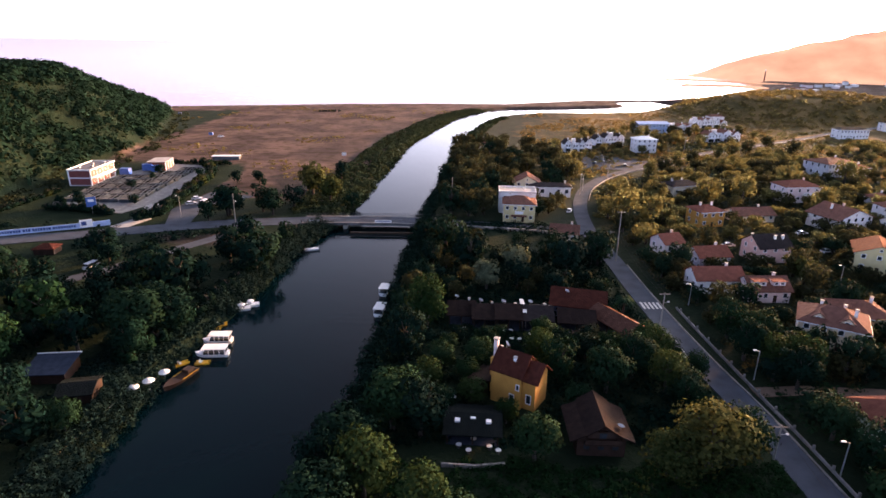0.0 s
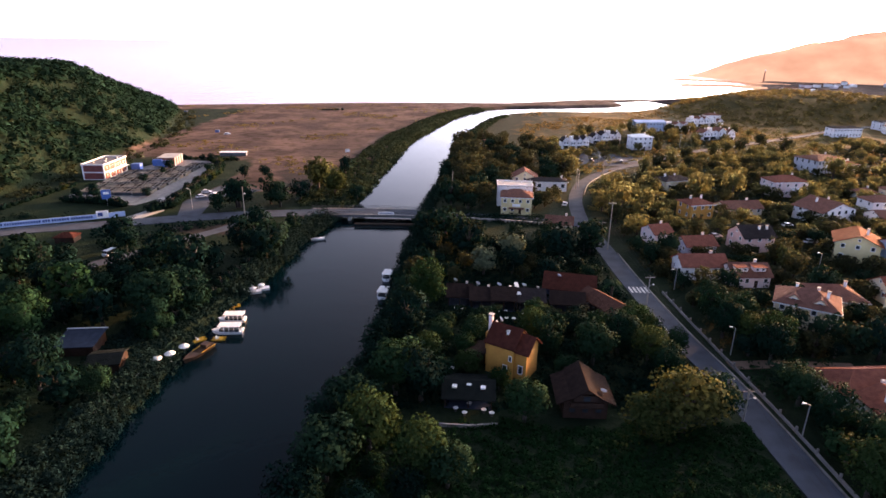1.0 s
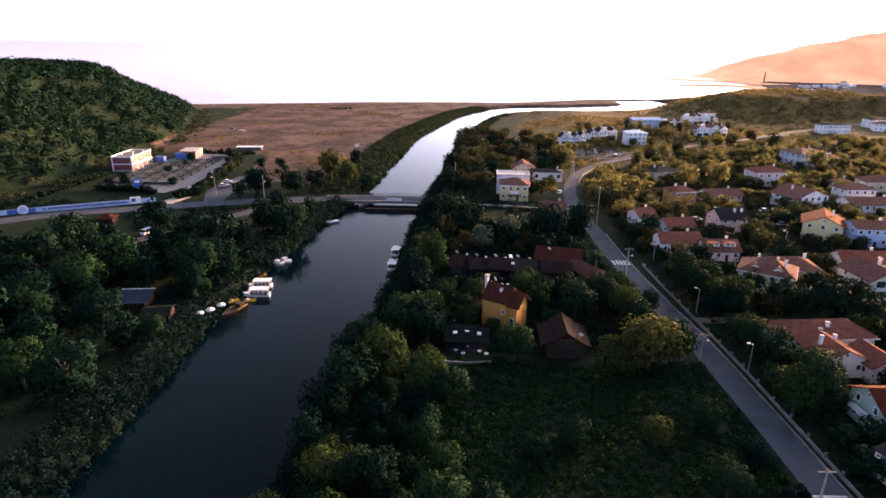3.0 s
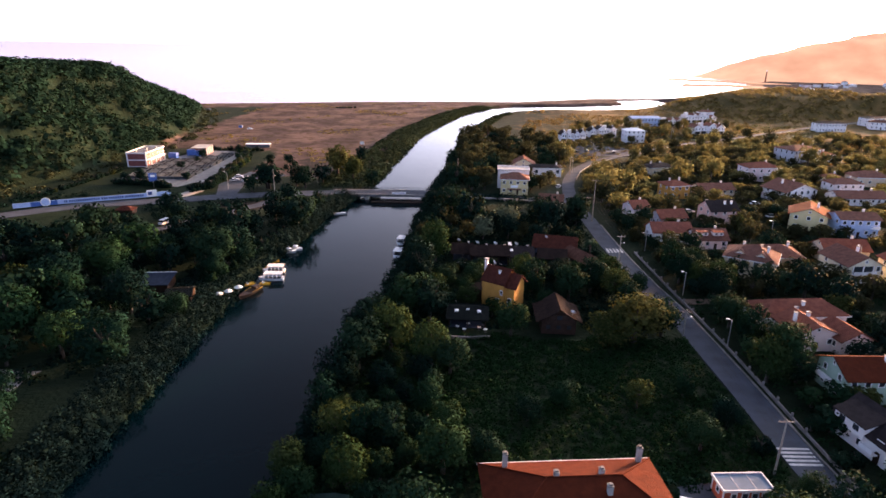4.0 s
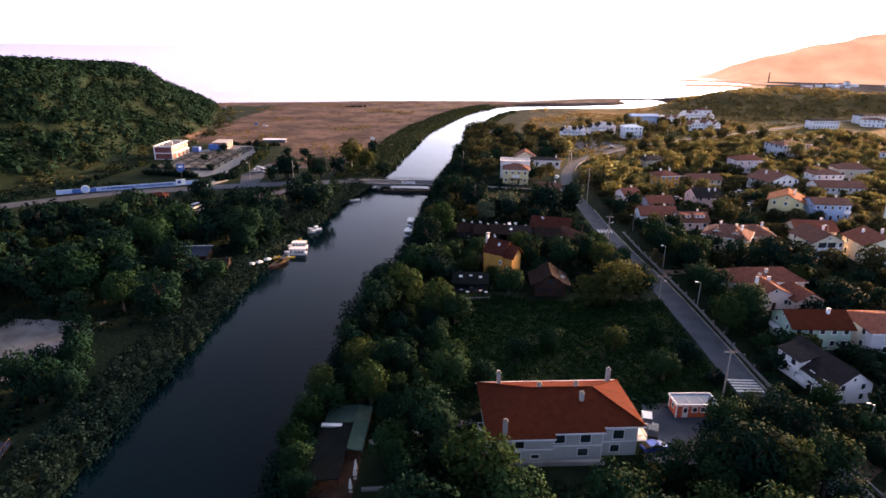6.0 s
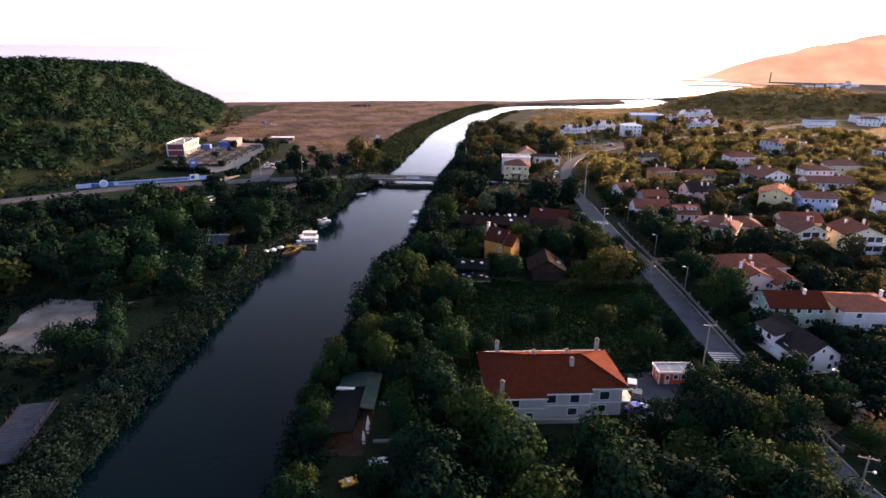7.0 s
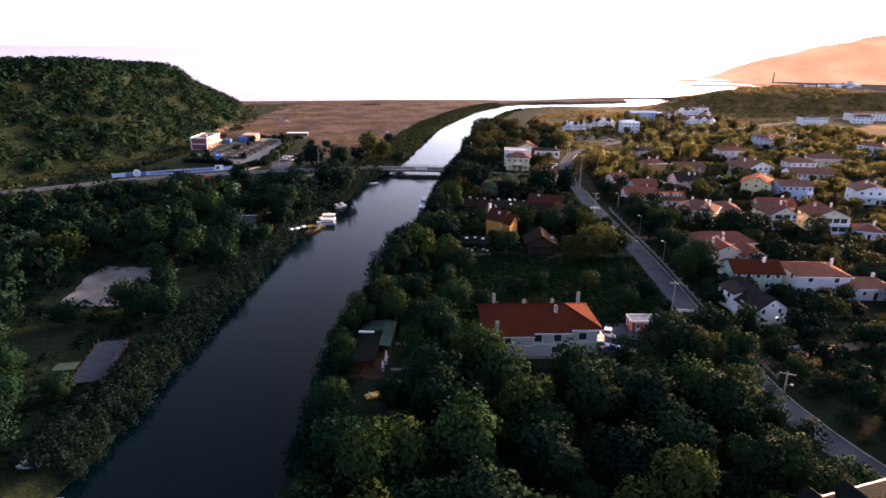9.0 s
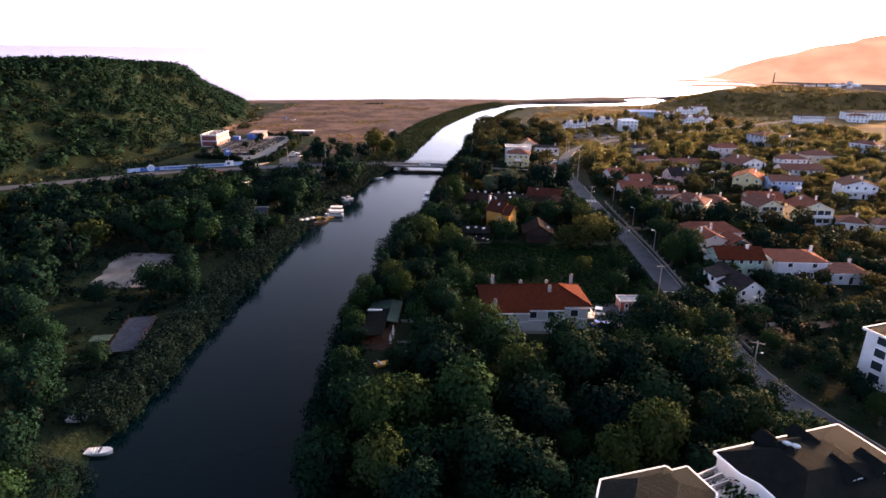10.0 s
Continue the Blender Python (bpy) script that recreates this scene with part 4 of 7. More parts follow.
row_house((368, 488, 411, 490), 14, 7.0, 1.6, "white_wall", "dark_tile", "long white hotel block far among the fields", rows=3, cols=12, chimneys=())
row_house((357, 470, 372, 464), 10, 6.0, 1.8, "white_wall", "hazed_brown_tile", "white two-storey house with a low roof", cols=5)
row_house((141, 161, 154.5, 160.3), 9, 6.9, 1.6, "blue_wall", "hazed_brown_tile", "pale blue two-storey house with a brown roof", cols=5, shape="gable", balconies=((0.38, 1, 2.6), (0.38, 0.1, 2.6)))
row_house((169.5, 207, 191, 207.5), 10, 3.4, 2.2, "white_wall", "hazed_brown_tile", "long white row with a low brown roof", rows=1, cols=8, shape="gable", chimneys=((-0.3, 0.1), (0.0, 0.0), (0.3, 0.1)))
row_house((176, 222, 190, 223), 9, 6.0, 2.0, "white_wall", "hazed_brown_tile", "white house with a brown hipped roof", cols=4)
row_house((119.5, 133.3, 133.2, 133), 8, 4.6, 2.4, "beige_wall", "hazed_red_tile", "beige house with a long red roof", rows=1, cols=4, shape="gable")
lv = row_house((114.8, 115, 125, 116), 12, 6.0, 2.6, "cream_wall", "hazed_brown_tile", "cream villa with a brown gable roof and shaded loggias", cols=0, shape="gable_front")
loggia(lv, -0.6, -6, 0.3, 6.4, 2.3)
loggia(lv, -0.6, -6, 3.3, 6.4, 2.3)
add_window(lv, 4.0, -6, 1.0, 1.3, 1.6)
add_window(lv, 4.0, -6, 4.0, 1.3, 1.6)
lv = row_house((128.5, 111.5, 141, 111), 12, 6.4, 2.8, "cream_wall", "hazed_red_tile", "cream villa with a red-brown roof and wide balconies on two floors", cols=0, shape="gable_front", chimneys=((-0.2, 0.2), (0.2, 0.1)))
loggia(lv, 0.2, -6, 0.2, 10.4, 2.3, 5)
loggia(lv, 0.2, -6, 3.3, 10.4, 2.4, 5)
row_house((140.5, 105.5, 148, 103), 8, 3.2, 2.0, "white_wall", "hazed_brown_tile", "low house with a dark red roof", rows=1, cols=3)
row_house((151, 101, 160, 99), 9, 3.6, 2.0, "cream_wall", "hazed_brown_tile", "low cream house with a brown roof", rows=1, cols=3)
row_house((171.5, 157, 185, 155), 11, 6.2, 2.4, "white_wall", "hazed_brown_tile", "white villa with a broad brown roof", cols=4, shape="gable_front", balconies=((0, 1, 8),), chimneys=((-0.1, 0.1), (0.2, 0.2)))
row_house((201.5, 245, 217.5, 244), 11, 4.6, 2.6, "beige_wall", "hazed_brown_tile", "beige house with a brown hipped roof", rows=1, cols=4)
row_house((253, 292, 263, 280), 10, 6.0, 2.0, "white_wall", "hazed_brown_tile", "white two-storey house with a brown roof", cols=4)
row_house((262, 274, 280, 272), 10, 4.0, 2.0, "white_wall", "hazed_brown_tile", "long low white house", rows=1, cols=5)
row_house((191, 250, 199, 251.5), 7, 3.0, 1.8, "white_wall", "hazed_brown_tile", "small house with a brown hipped roof", rows=1, cols=2)
row_house((76.3, 84.2, 96.6, 86), 9, 4.0, 2.6, "white_wall", "hazed_red_tile", "long white house with a red hipped roof", rows=1, cols=6, chimneys=((0.02, -0.2), (-0.1, -0.35)))
rose = row_house((78.8, 75, 88, 75.8), 9, 4.4, 2.0, "rose_wall", "hazed_red_tile", "pink house with stepped red gable roofs", rows=1, cols=3, shape="gable_front", chimneys=((-0.3, 0.0), (0.1, 0.1)))
row_house((87.6, 73.4, 95, 74.2), 8, 3.8, 1.9, "rose_wall", "hazed_red_tile", "pink wing with a red gable roof", rows=1, cols=2, shape="gable_front", chimneys=())
mint = row_house((76.6, 54.4, 89.6, 54.6), 9, 5.6, 2.3, "green_wall", "red_tile", "mint green two-storey house with a dark red gable roof", cols=5, shape="gable", chimneys=((0.2, -0.1),))
balcony(mint, -6.5, -1.0, 3.0, 7, 1.6, -90)
white_dark = house(75.4, 40.2, -79, 14, 8.6, 4.2, 2.9, "white_wall", "dark_tile", "white house with a long dark gable roof", shape="gable", cols=4, side_cols=2, over=0.7, chimneys=(), win=(1.3, 1.4))
white_dark["keep"] = 6.0
balcony(white_dark, 0.6, -4.3, 1.6, 2.6)
part("dormer", Shape().box(-6.6, -5.2, 3.0, -0.6, -1.2, 5.3), M["white_wall"], white_dark)
part("dormer_roof", Shape().add([(-7, -5.6, 5.25), (-0.2, -5.6, 5.25), (-0.2, -0.4, 6.5), (-7, -0.4, 6.5), (-7, -5.6, 5.05), (-0.2, -5.6, 5.05), (-0.2, -0.4, 6.3), (-7, -0.4, 6.3)],
                                [(0, 1, 2, 3), (7, 6, 5, 4), (0, 4, 5, 1), (1, 5, 6, 2), (2, 6, 7, 3), (3, 7, 4, 0)]), M["dark_tile"], white_dark)
for px in (-5.0, -2.2):
    add_window(white_dark, px, -5.2, 3.5, 1.5, 1.4)
gh = row_house((92.2, 52, 106, 52.2), 11, 5.8, 2.0, "grey_wall", "hazed_red_tile", "large unfinished grey house with a red roof", cols=2, chimneys=((0.38, 0.1),), win=(1.6, 1.6), door=False)
loggia(gh, 1.6, -5.5, 0.2, 4.2, 2.4, 2)
row_house((104.5, 50, 117, 50.5), 8, 3.4, 1.8, "grey_wall", "hazed_brown_tile", "low grey annexe with a dark red roof", rows=1, cols=4)

# white villas by the meadow
def villa_row(line, deep, units, eave, label, seed, roof="dark_tile", wall="white_wall", rise=2.2):
    """Joined white villas that step in depth and height, with gables, balconies and roof terraces."""
    x, y, rot, w = front(*line, deep)
    h = thing("house", x, y, 0, rot, label, "house", "white villas")
    r_ = random.Random(seed)
    step = w / units
    for i in range(units):
        px, ez = -w / 2 + step * (i + 0.5), eave + r_.choice((-0.9, 0.0, 0.8))
        dy = r_.choice((-1.6, 0.0, 1.4))
        kind = (i + seed) % 3
        d_, uw = deep - 2.0, step * 0.93
        part("wall", body(uw, d_, ez, rise, "y" if kind != 2 else None, x=px, y=dy), M[wall], h)
        if kind != 2:
            part("roof", gable_roof(uw, d_, ez, rise, 0.5, x=px, y=dy, across=True), M[roof], h)
            for s_ in (-1, 1):
                part("barge_board", Shape().tube((px + s_ * (uw / 2 + 0.5), dy - d_ / 2 - 0.55, ez - 0.35), (px, dy - d_ / 2 - 0.55, ez + rise + 0.05), 0.16, n=5), M["white_paint"], h)
        else:
            part("roof", Shape().box(px - uw / 2, dy - d_ / 2, ez, px + uw / 2, dy + d_ / 2, ez + 0.15), M["concrete"], h)
            for q in (-1, 1):
                part("parapet", Shape().box(px - uw / 2, dy + q * d_ / 2 - 0.12, ez + 0.15, px + uw / 2, dy + q * d_ / 2 + 0.12, ez + 0.9), M["white_wall"], h)
            part("stair_house", body(uw * 0.45, 3.0, ez + 2.6, base=ez, x=px, y=dy + 1.2), M[wall], h)
        yf = dy - d_ / 2
        # dark panel on the wall face stands for the shade of a recess
        part("loggia", Shape().box(px - uw * 0.36, yf - 0.04, 0.2, px + uw * 0.36, yf + 0.02, 2.4), M["glass"], h, "flat dark panel standing for a shaded loggia")
        balcony(h, px, yf, ez * 0.5, uw * 0.8, 1.6)
        add_window(h, px - uw * 0.22, yf, ez * 0.5 + 0.3, 1.1, 1.9)
        add_window(h, px + uw * 0.22, yf, ez * 0.5 + 0.3, 1.1, 1.9)
        chimney(h, px + uw * 0.3, dy + 1.5, ez + rise * 0.5, 1.6)
    h["keep"] = w * 0.42
    return h


villa_row((78.5, 371, 95.5, 372.5), 11, 4, 6.2, "cluster of white villas with dark gables and balconies", 1)
villa_row((104, 395.5, 124, 398), 11, 4, 5.6, "stepped white villas with dark roofs", 3)
row_house((124.0, 374, 137, 375.3), 10, 8.4, 1.6, "white_wall", "white_paint", "tall white villa with many windows", rows=3, cols=4, group="white villas", balconies=((0.1, 1, 4), (-0.25, 2, 3)))
row_house((153, 462, 177, 464), 12, 7.4, 1.2, "blue_wall", "blue_wall", "large pale blue hall with a low roof", rows=2, cols=9, shape="gable", chimneys=(), group="white villas", door=False)
villa_row((178, 463.5, 199, 466), 10, 3, 5.8, "low white row of houses behind the blue hall", 2, "hazed_brown_tile")
villa_row((189.5, 420, 214, 425), 11, 4, 6.4, "white villas with pitched brown roofs and balconies", 4, "hazed_brown_tile")
villa_row((210, 494, 240, 500), 10, 5, 5.2, "white terrace of villas below the dune", 5, "hazed_brown_tile")
row_house((228, 506, 240, 508), 9, 8.6, 1.8, "white_wall", "hazed_brown_tile", "tall white villa below the dune", cols=3, group="white villas")

# yellow house by the bridge
yh = row_house((24, 217.5, 36, 216.2), 10, 7.0, 2.4, "yellow_wall", "hazed_brown_tile", "yellow two-storey house with a brown hipped roof and porch", cols=4, balconies=((0.0, 1, 3.2),), chimneys=((-0.3, 0.2), (0.35, 0.2)))
part("porch_roof", Shape().box(-3, -7.0, 2.6, 3, -5.0, 2.8), M["hazed_brown_tile"], yh)
row_house((23.5, 230, 38, 229), 9, 8.4, 0.3, "white_wall", "concrete", "white flat-roofed house with a terrace", shape="flat", cols=3, chimneys=((-0.35, 0.2), (0.2, 0.2)))
row_house((40, 257, 58, 256.5), 8, 4.6, 1.2, "white_wall", "dark_tile", "low white house with arched porch", rows=1, cols=5, win=(1.8, 2.0), chimneys=((0.4, 0.2),))
row_house((33.5, 262, 44.5, 261), 9, 5.6, 3.0, "cream_wall", "hazed_brown_tile", "cream chalet with a wide brown gable roof", cols=3, shape="gable_front", over=1.0, chimneys=())
row_house((24, 372, 31, 372.5), 6, 3.4, 1.8, "white_wall", "hazed_brown_tile", "small white house among trees", rows=1, cols=2, shape="gable_front", chimneys=())
row_house((38, 193, 47, 191), 7, 4.0, 2.0, "beige_wall", "hazed_brown_tile", "low house with a brown roof below the road", rows=1, cols=3, shape="gable")


# ---- orange house on the river side ----
def orange_house():
    h = thing("house", 14.5, 98.7, 0, -33, "orange rendered house with a red-brown roof and tall chimney", "house", "village houses")
    h.scale = (0.84, 0.84, 1.12)
    part("wall", body(7.4, 8.0, 6.4, 2.6, "x"), M["orange_wall"], h)
    part("wing", body(3.0, 6.4, 5.9, 2.2, "x", x=5.2, y=0.3), M["orange_wall"], h)
    part("roof", gable_roof(7.4, 8.0, 6.4, 2.6, 0.5), M["hall_tile"], h)
    part("roof", gable_roof(3.6, 7.2, 5.75, 2.3, 0.4, x=5.4, y=0.3), M["hall_tile"], h)
    c = part("chimney", Shape().box(-0.45, -0.45, 0, 0.45, 0.45, 9.6), M["rose_wall"], h, "pale stone chimney stack", pose(-5.0, 0.5, 0))
    part("cap", Shape().box(-0.6, -0.6, 9.9, 0.6, 0.6, 10.1).box(-0.3, -0.3, 9.59, 0.3, 0.3, 9.9), M["concrete"], c)
    part("turret", Shape().lathe([(0.8, 6.0), (0.8, 7.7), (0.45, 8.3), (0.1, 8.5)], 14, -4.1, 1.6), M["rose_wall"], h, "rounded pale turret")
    part("wall", Shape().box(-5.6, -1.0, -0.5, -3.71, 3.0, 6.6), M["orange_wall"], h)
    chimney(h, 0.9, -1.6, 7.4, 0.9)
    dish(h, -2.2, 0.3, 8.8)
    for px, py, pz, w, hh in ((2.9, -4.0, 3.4, 0.9, 1.2), (1.6, -4.0, 0.6, 1.3, 1.9), (5.2, -2.9, 1.0, 1.3, 1.8)):
        add_window(h, px, py, pz, w, hh)
    part("lean_to", Shape().box(-9.5, -3.4, -0.5, -5.62, 2.8, 2.6), M["wood"], h, "dark timber lean-to")
    part("lean_to_roof", Shape().add([(-10, -4, 2.6), (-3.75, -4, 3.5), (-3.75, 3.2, 3.5), (-10, 3.2, 2.6), (-10, -4, 2.45), (-3.7, -4, 3.35), (-3.7, 3.2, 3.35), (-10, 3.2, 2.45)],
                                     [(0, 1, 2, 3), (7, 6, 5, 4), (0, 4, 5, 1), (1, 5, 6, 2), (2, 6, 7, 3), (3, 7, 4, 0)]), M["old_tile"], h)
    h["keep"] = 6.5


def dish(parent, x, y, z, rot=150.0):
    d = part("satellite_dish", Shape().lathe([(0.05, 0.0), (0.35, 0.06), (0.6, 0.2), (0.62, 0.2), (0.36, 0.02), (0.05, -0.05)], 14), M["white_paint"], parent, "white satellite dish", pose(x, y, z + 0.75, 60, 0, rot))
    part("bracket", Shape().tube((0, 0, -0.03), (0, -0.55, -0.45), 0.05), M["steel"], d)
    return d


orange_house()


# ---- dark timber cabin ----
def cabin():
    h = thing("cabin", 27.4, 85.6, 0, -2, "dark timber two-storey cabin with a weathered brown roof", "cabin")
    part("wall", body(8.0, 8.4, 3.6, 2.6, "y"), M["wood"], h)
    part("roof", gable_roof(4.6, 9.6, 5.0, 1.6, 0.5, across=True), M["old_tile"], h)
    part("wall", Shape().box(-2.3, -4.7, 3.6, 2.3, 4.7, 5.0), M["wood"], h)
    for s in (-1, 1):
        part("roof", Shape().add([(s * 2.0, -5, 4.9), (s * 5.4, -5, 3.3), (s * 5.4, 5, 3.3), (s * 2.0, 5, 4.9), (s * 2.0, -5, 4.7), (s * 5.4, -5, 3.1), (s * 5.4, 5, 3.1), (s * 2.0, 5, 4.7)],
                                 [(0, 1, 2, 3), (7, 6, 5, 4), (0, 4, 5, 1), (1, 5, 6, 2), (2, 6, 7, 3), (3, 7, 4, 0)]), M["old_tile"], h)
    for px, py, pz, w in ((-2.4, -4.2, 1.2, 1.0), (0, -4.2, 1.2, 1.0), (2.4, -4.2, 1.2, 1.0), (0, -4.7, 3.8, 1.2)):
        part("pane", Shape().box(px - w / 2, py - 0.04, pz, px + w / 2, py + 0.02, pz + 1.0), M["glass"], h)
    balcony(h, 0, -4.2, 2.9, 6.0, 1.2, 0, "wood", "wood")
    dish(h, 3.2, -3.0, 4.3)
    h["keep"] = 5.5


cabin()


# ---- riverside restaurant: linked dark timber pavilions ----
def slab(outline, thick=0.18):
    """A sloping roof face with thickness."""
    k_ = len(outline)
    v_ = [tuple(p) for p in outline] + [(p[0], p[1], p[2] - thick) for p in outline]
    return [v_, [tuple(range(k_)), tuple(range(2 * k_ - 1, k_ - 1, -1))] + [(i, k_ + i, k_ + (i + 1) % k_, (i + 1) % k_) for i in range(k_)]]


def pavilion(x, y, rot, w, d, eave, rise, roof, label, group="restaurant pavilions", lamps=0):
    h = thing("pavilion", x, y, 0, rot, label, "pavilion", group)
    part("roof", gable_roof(w, d, eave, rise, 0.6), M[roof], h)
    part("gable", Shape().add([(s * (w / 2 - 0.3), q * d / 2, z) for s in (-1, 1) for q, z in ((-1, eave - 0.1), (1, eave - 0.1), (0, eave + rise - 0.25))], [(0, 2, 1), (3, 4, 5), (0, 1, 4, 3)]), M["wood"], h)
    for px in (-w / 2 + 0.2, 0, w / 2 - 0.2):
        for py in (-d / 2 + 0.2, d / 2 - 0.2):
            part("post", Shape().box(-0.12, -0.12, -0.6, 0.12, 0.12, eave), M["wood"], h, at=pose(px, py, 0))
    part("rear_wall", Shape().box(-w / 2 + 0.4, d / 2 - 0.5, -0.5, w / 2 - 0.4, d / 2 - 0.35, eave - 0.2), M["wood"], h)
    part("floor_deck", Shape().box(-w / 2, -d / 2, -0.5, w / 2, d / 2, 0.12), M["deck_wood"], h)
    for i in range(lamps):
        part("roof_hatch", Shape().box(-0.45, -0.45, 0, 0.45, 0.45, 0.35), M["white_paint"], h, "white roof hatch", pose(-w * 0.3 + i * w * 0.3, -d * 0.22 + 0.9 * (i % 2), eave + rise * 0.52))
    h["keep"] = max(w, d) * 0.5
    return h


def terrace_table(x, y, z=0.12, rot=0):
    t = thing("table", x, y, z, rot, "small table under a white cloth on the terrace", "table", "terrace tables")
    part("leg", Shape().lathe([(0.3, 0), (0.06, 0.06), (0.05, 0.7)], 8), M["dark_metal"], t)
    part("tabletop", Shape().lathe([(0.45, 0.68), (0.5, 0.7), (0.5, 0.75)], 12), M["canvas"], t, "white cloth")


for x, y, w, d, mat in ((5.5, 133.2, 6.2, 8, "old_tile"), (11.2, 131.0, 5.6, 8, "old_tile"), (16.8, 130.5, 5.8, 8, "old_tile"), (23.6, 130.4, 7.2, 8.5, "dark_tile")):
    pv = pavilion(x, y, 2 + 5 * math.sin(x), w * 0.98, d, 3.2 + 0.25 * math.sin(2 * x), 1.8, mat, "open dark timber restaurant pavilion with a brown roof")
    dish(pv, -w * 0.2, 1.2, 4.4)
    chimney(pv, w * 0.3, 1.0, 4.2, 0.5, 0.5)
for i, (x, y) in enumerate(((4.0, 126.4), (6.0, 126.2), (12.0, 125.0), (13.6, 125.0), (15.4, 125.0), (17.0, 125.2), (21.5, 123.6), (23.2, 123.5), (24.8, 123.4), (26.4, 123.4), (18.6, 121.0), (16.8, 121.2))):
    terrace_table(x, y, float(0.0))
strip = thing("canvas_awning", 20.4, 131.2, 3.3, 2, "narrow white awning strip between the pavilions", "awning")
part("sheet", Shape().add(*slab([(-0.5, -3.4, 0.9), (0.5, -3.4, 0.9), (0.5, 2.6, 1.7), (-0.5, 2.6, 1.7)], 0.08)), M["canvas"], strip)
for px, py in ((-0.4, -3.2), (0.4, -3.2), (-0.4, 2.4), (0.4, 2.4)):
    part("post", Shape().box(px - 0.05, py - 0.05, -3.3, px + 0.05, py + 0.05, 0.85), M["steel"], strip)
rest = pavilion(35.6, 138.0, -14, 13, 10, 3.6, 2.6, "hall_tile", "large restaurant hall with a red-brown roof")
dish(rest, -3.0, -1.5, 5.0)
pv = pavilion(42.6, 127.0, -62, 13, 6.5, 3.0, 1.7, "brown_tile", "long pavilion with a faded brown roof")
pv = pavilion(33.0, 128.5, -8, 8, 7, 3.2, 1.8, "old_tile", "open dark timber restaurant pavilion with a brown roof")


# ---- the large house with the red hipped roof ----
def big_house():
    h = thing("house", 19.5, 22.5, 0, 4.5, "large two-storey house with a red hipped roof and grey cladding", "house", "village houses")
    # local frame: x along the front, y away from the street garden
    part("wall", Shape().prism([(-12.0, -8.2), (-2.2, -8.2), (-2.2, -7.4), (6.0, -7.4), (6.0, -6.6), (12.0, -6.6), (12.0, 6.4), (-12.0, 6.4)], -0.6, 5.15), M["greige_wall"], h)
    rl, rr = (-4.4, 0.2, 8.7), (6.0, 0.2, 8.7)
    s = 0.372

    def on_front(x, y):
        return (x, y, 8.7 - (0.2 - y) * s * 0.98)

    eaves = [on_front(-12.9, -9.1), on_front(-2.0, -9.1), on_front(-2.0, -8.2), on_front(6.2, -8.2), on_front(6.2, -7.3), on_front(13.0, -7.3)]
    far_l, far_r = (-12.9, 7.2, 5.6), (13.0, 7.2, 5.6)
    part("roof_front", Shape().add(*slab(eaves + [rr, rl])), M["red_tile"], h)
    part("roof_rear", Shape().add(*slab([far_r, far_l, rl, rr])), M["red_tile"], h)
    part("roof_side", Shape().add(*slab([eaves[-1], far_r, rr])), M["red_tile"], h)
    part("roof_side", Shape().add(*slab([far_l, eaves[0], rl])), M["red_tile"], h)
    for p, q in ((rl, rr), (rr, eaves[-1]), (rr, far_r), (rl, far_l), (rl, eaves[0])):
        part("ridge_tiles", Shape().tube((p[0], p[1], p[2] + 0.02), (q[0], q[1], q[2] + 0.02), 0.13, n=6), M["red_tile"], h)
    for p, q in zip(eaves, eaves[1:]):
        if abs(p[1] - q[1]) < 0.1:
            part("fascia", Shape().box(p[0], p[1] - 0.06, p[2] - 0.32, q[0], p[1] + 0.1, p[2] - 0.05), M["white_paint"], h)
    part("fascia", Shape().box(-13.0, 7.15, 5.35, 13.1, 7.32, 5.6), M["white_paint"], h)
    for x, y, z, hh in ((-9.2, 5.2, 6.2, 2.6), (10.6, 5.6, 6.1, 2.7), (-3.0, 0.5, 8.2, 1.1), (3.6, -2.2, 7.4, 1.7), (-10.0, -8.0, 5.2, 2.9), (3.4, 0.9, 8.4, 0.8)):
        c = part("chimney", Shape().box(-0.33, -0.33, -0.8, 0.33, 0.33, hh), M["concrete"], h, at=pose(x, y, z))
        part("cap", Shape().box(-0.4, -0.4, hh, 0.4, 0.4, hh + 0.08).box(-0.22, -0.22, hh + 0.07, 0.22, 0.22, hh + 0.35), M["stone"], c)
    for x, y, z, w, hh in ((-7.6, -8.2, 2.9, 1.7, 2.1), (-5.0, -8.2, 0.9, 1.5, 1.0), (-8.2, -8.2, 0.2, 1.9, 2.2), (-1.0, -7.4, 3.1, 1.9, 1.9), (3.2, -7.4, 3.1, 1.9, 1.9), (2.9, -7.4, 0.6, 1.9, 1.6), (8.8, -6.6, 3.1, 2.0, 1.9), (8.4, -6.6, 0.6, 1.7, 1.6)):
        add_window(h, x, y, z, w, hh)
    for s_ in (0, 1):
        for y in (-4, 0, 4):
            add_window(h, 12.0, y, 0.9 + 2.5 * s_, 1.2, 1.4, 90)
            add_window(h, -12.0, y, 0.9 + 2.5 * s_, 1.2, 1.4, -90)
    for x0, x1, y in ((-12.0, -2.2, -8.2), (-2.2, 6.0, -7.4), (6.0, 12.0, -6.6)):
        part("trim", Shape().box(x0, y - 0.08, 2.55, x1, y, 2.75), M["white_paint"], h)
        part("trim", Shape().box(x0 - 0.04, y - 0.1, 0.0, x0 + 0.14, y, 4.9), M["white_paint"], h)
    part("trim", Shape().box(5.86, -7.5, 0, 6.04, -7.3, 5.0), M["white_paint"], h)
    part("plinth", Shape().box(-12.2, -8.9, -0.5, 6.2, -8.2, 0.7), M["concrete"], h, "grey concrete plinth")
    for z in (2.6, 0.2):
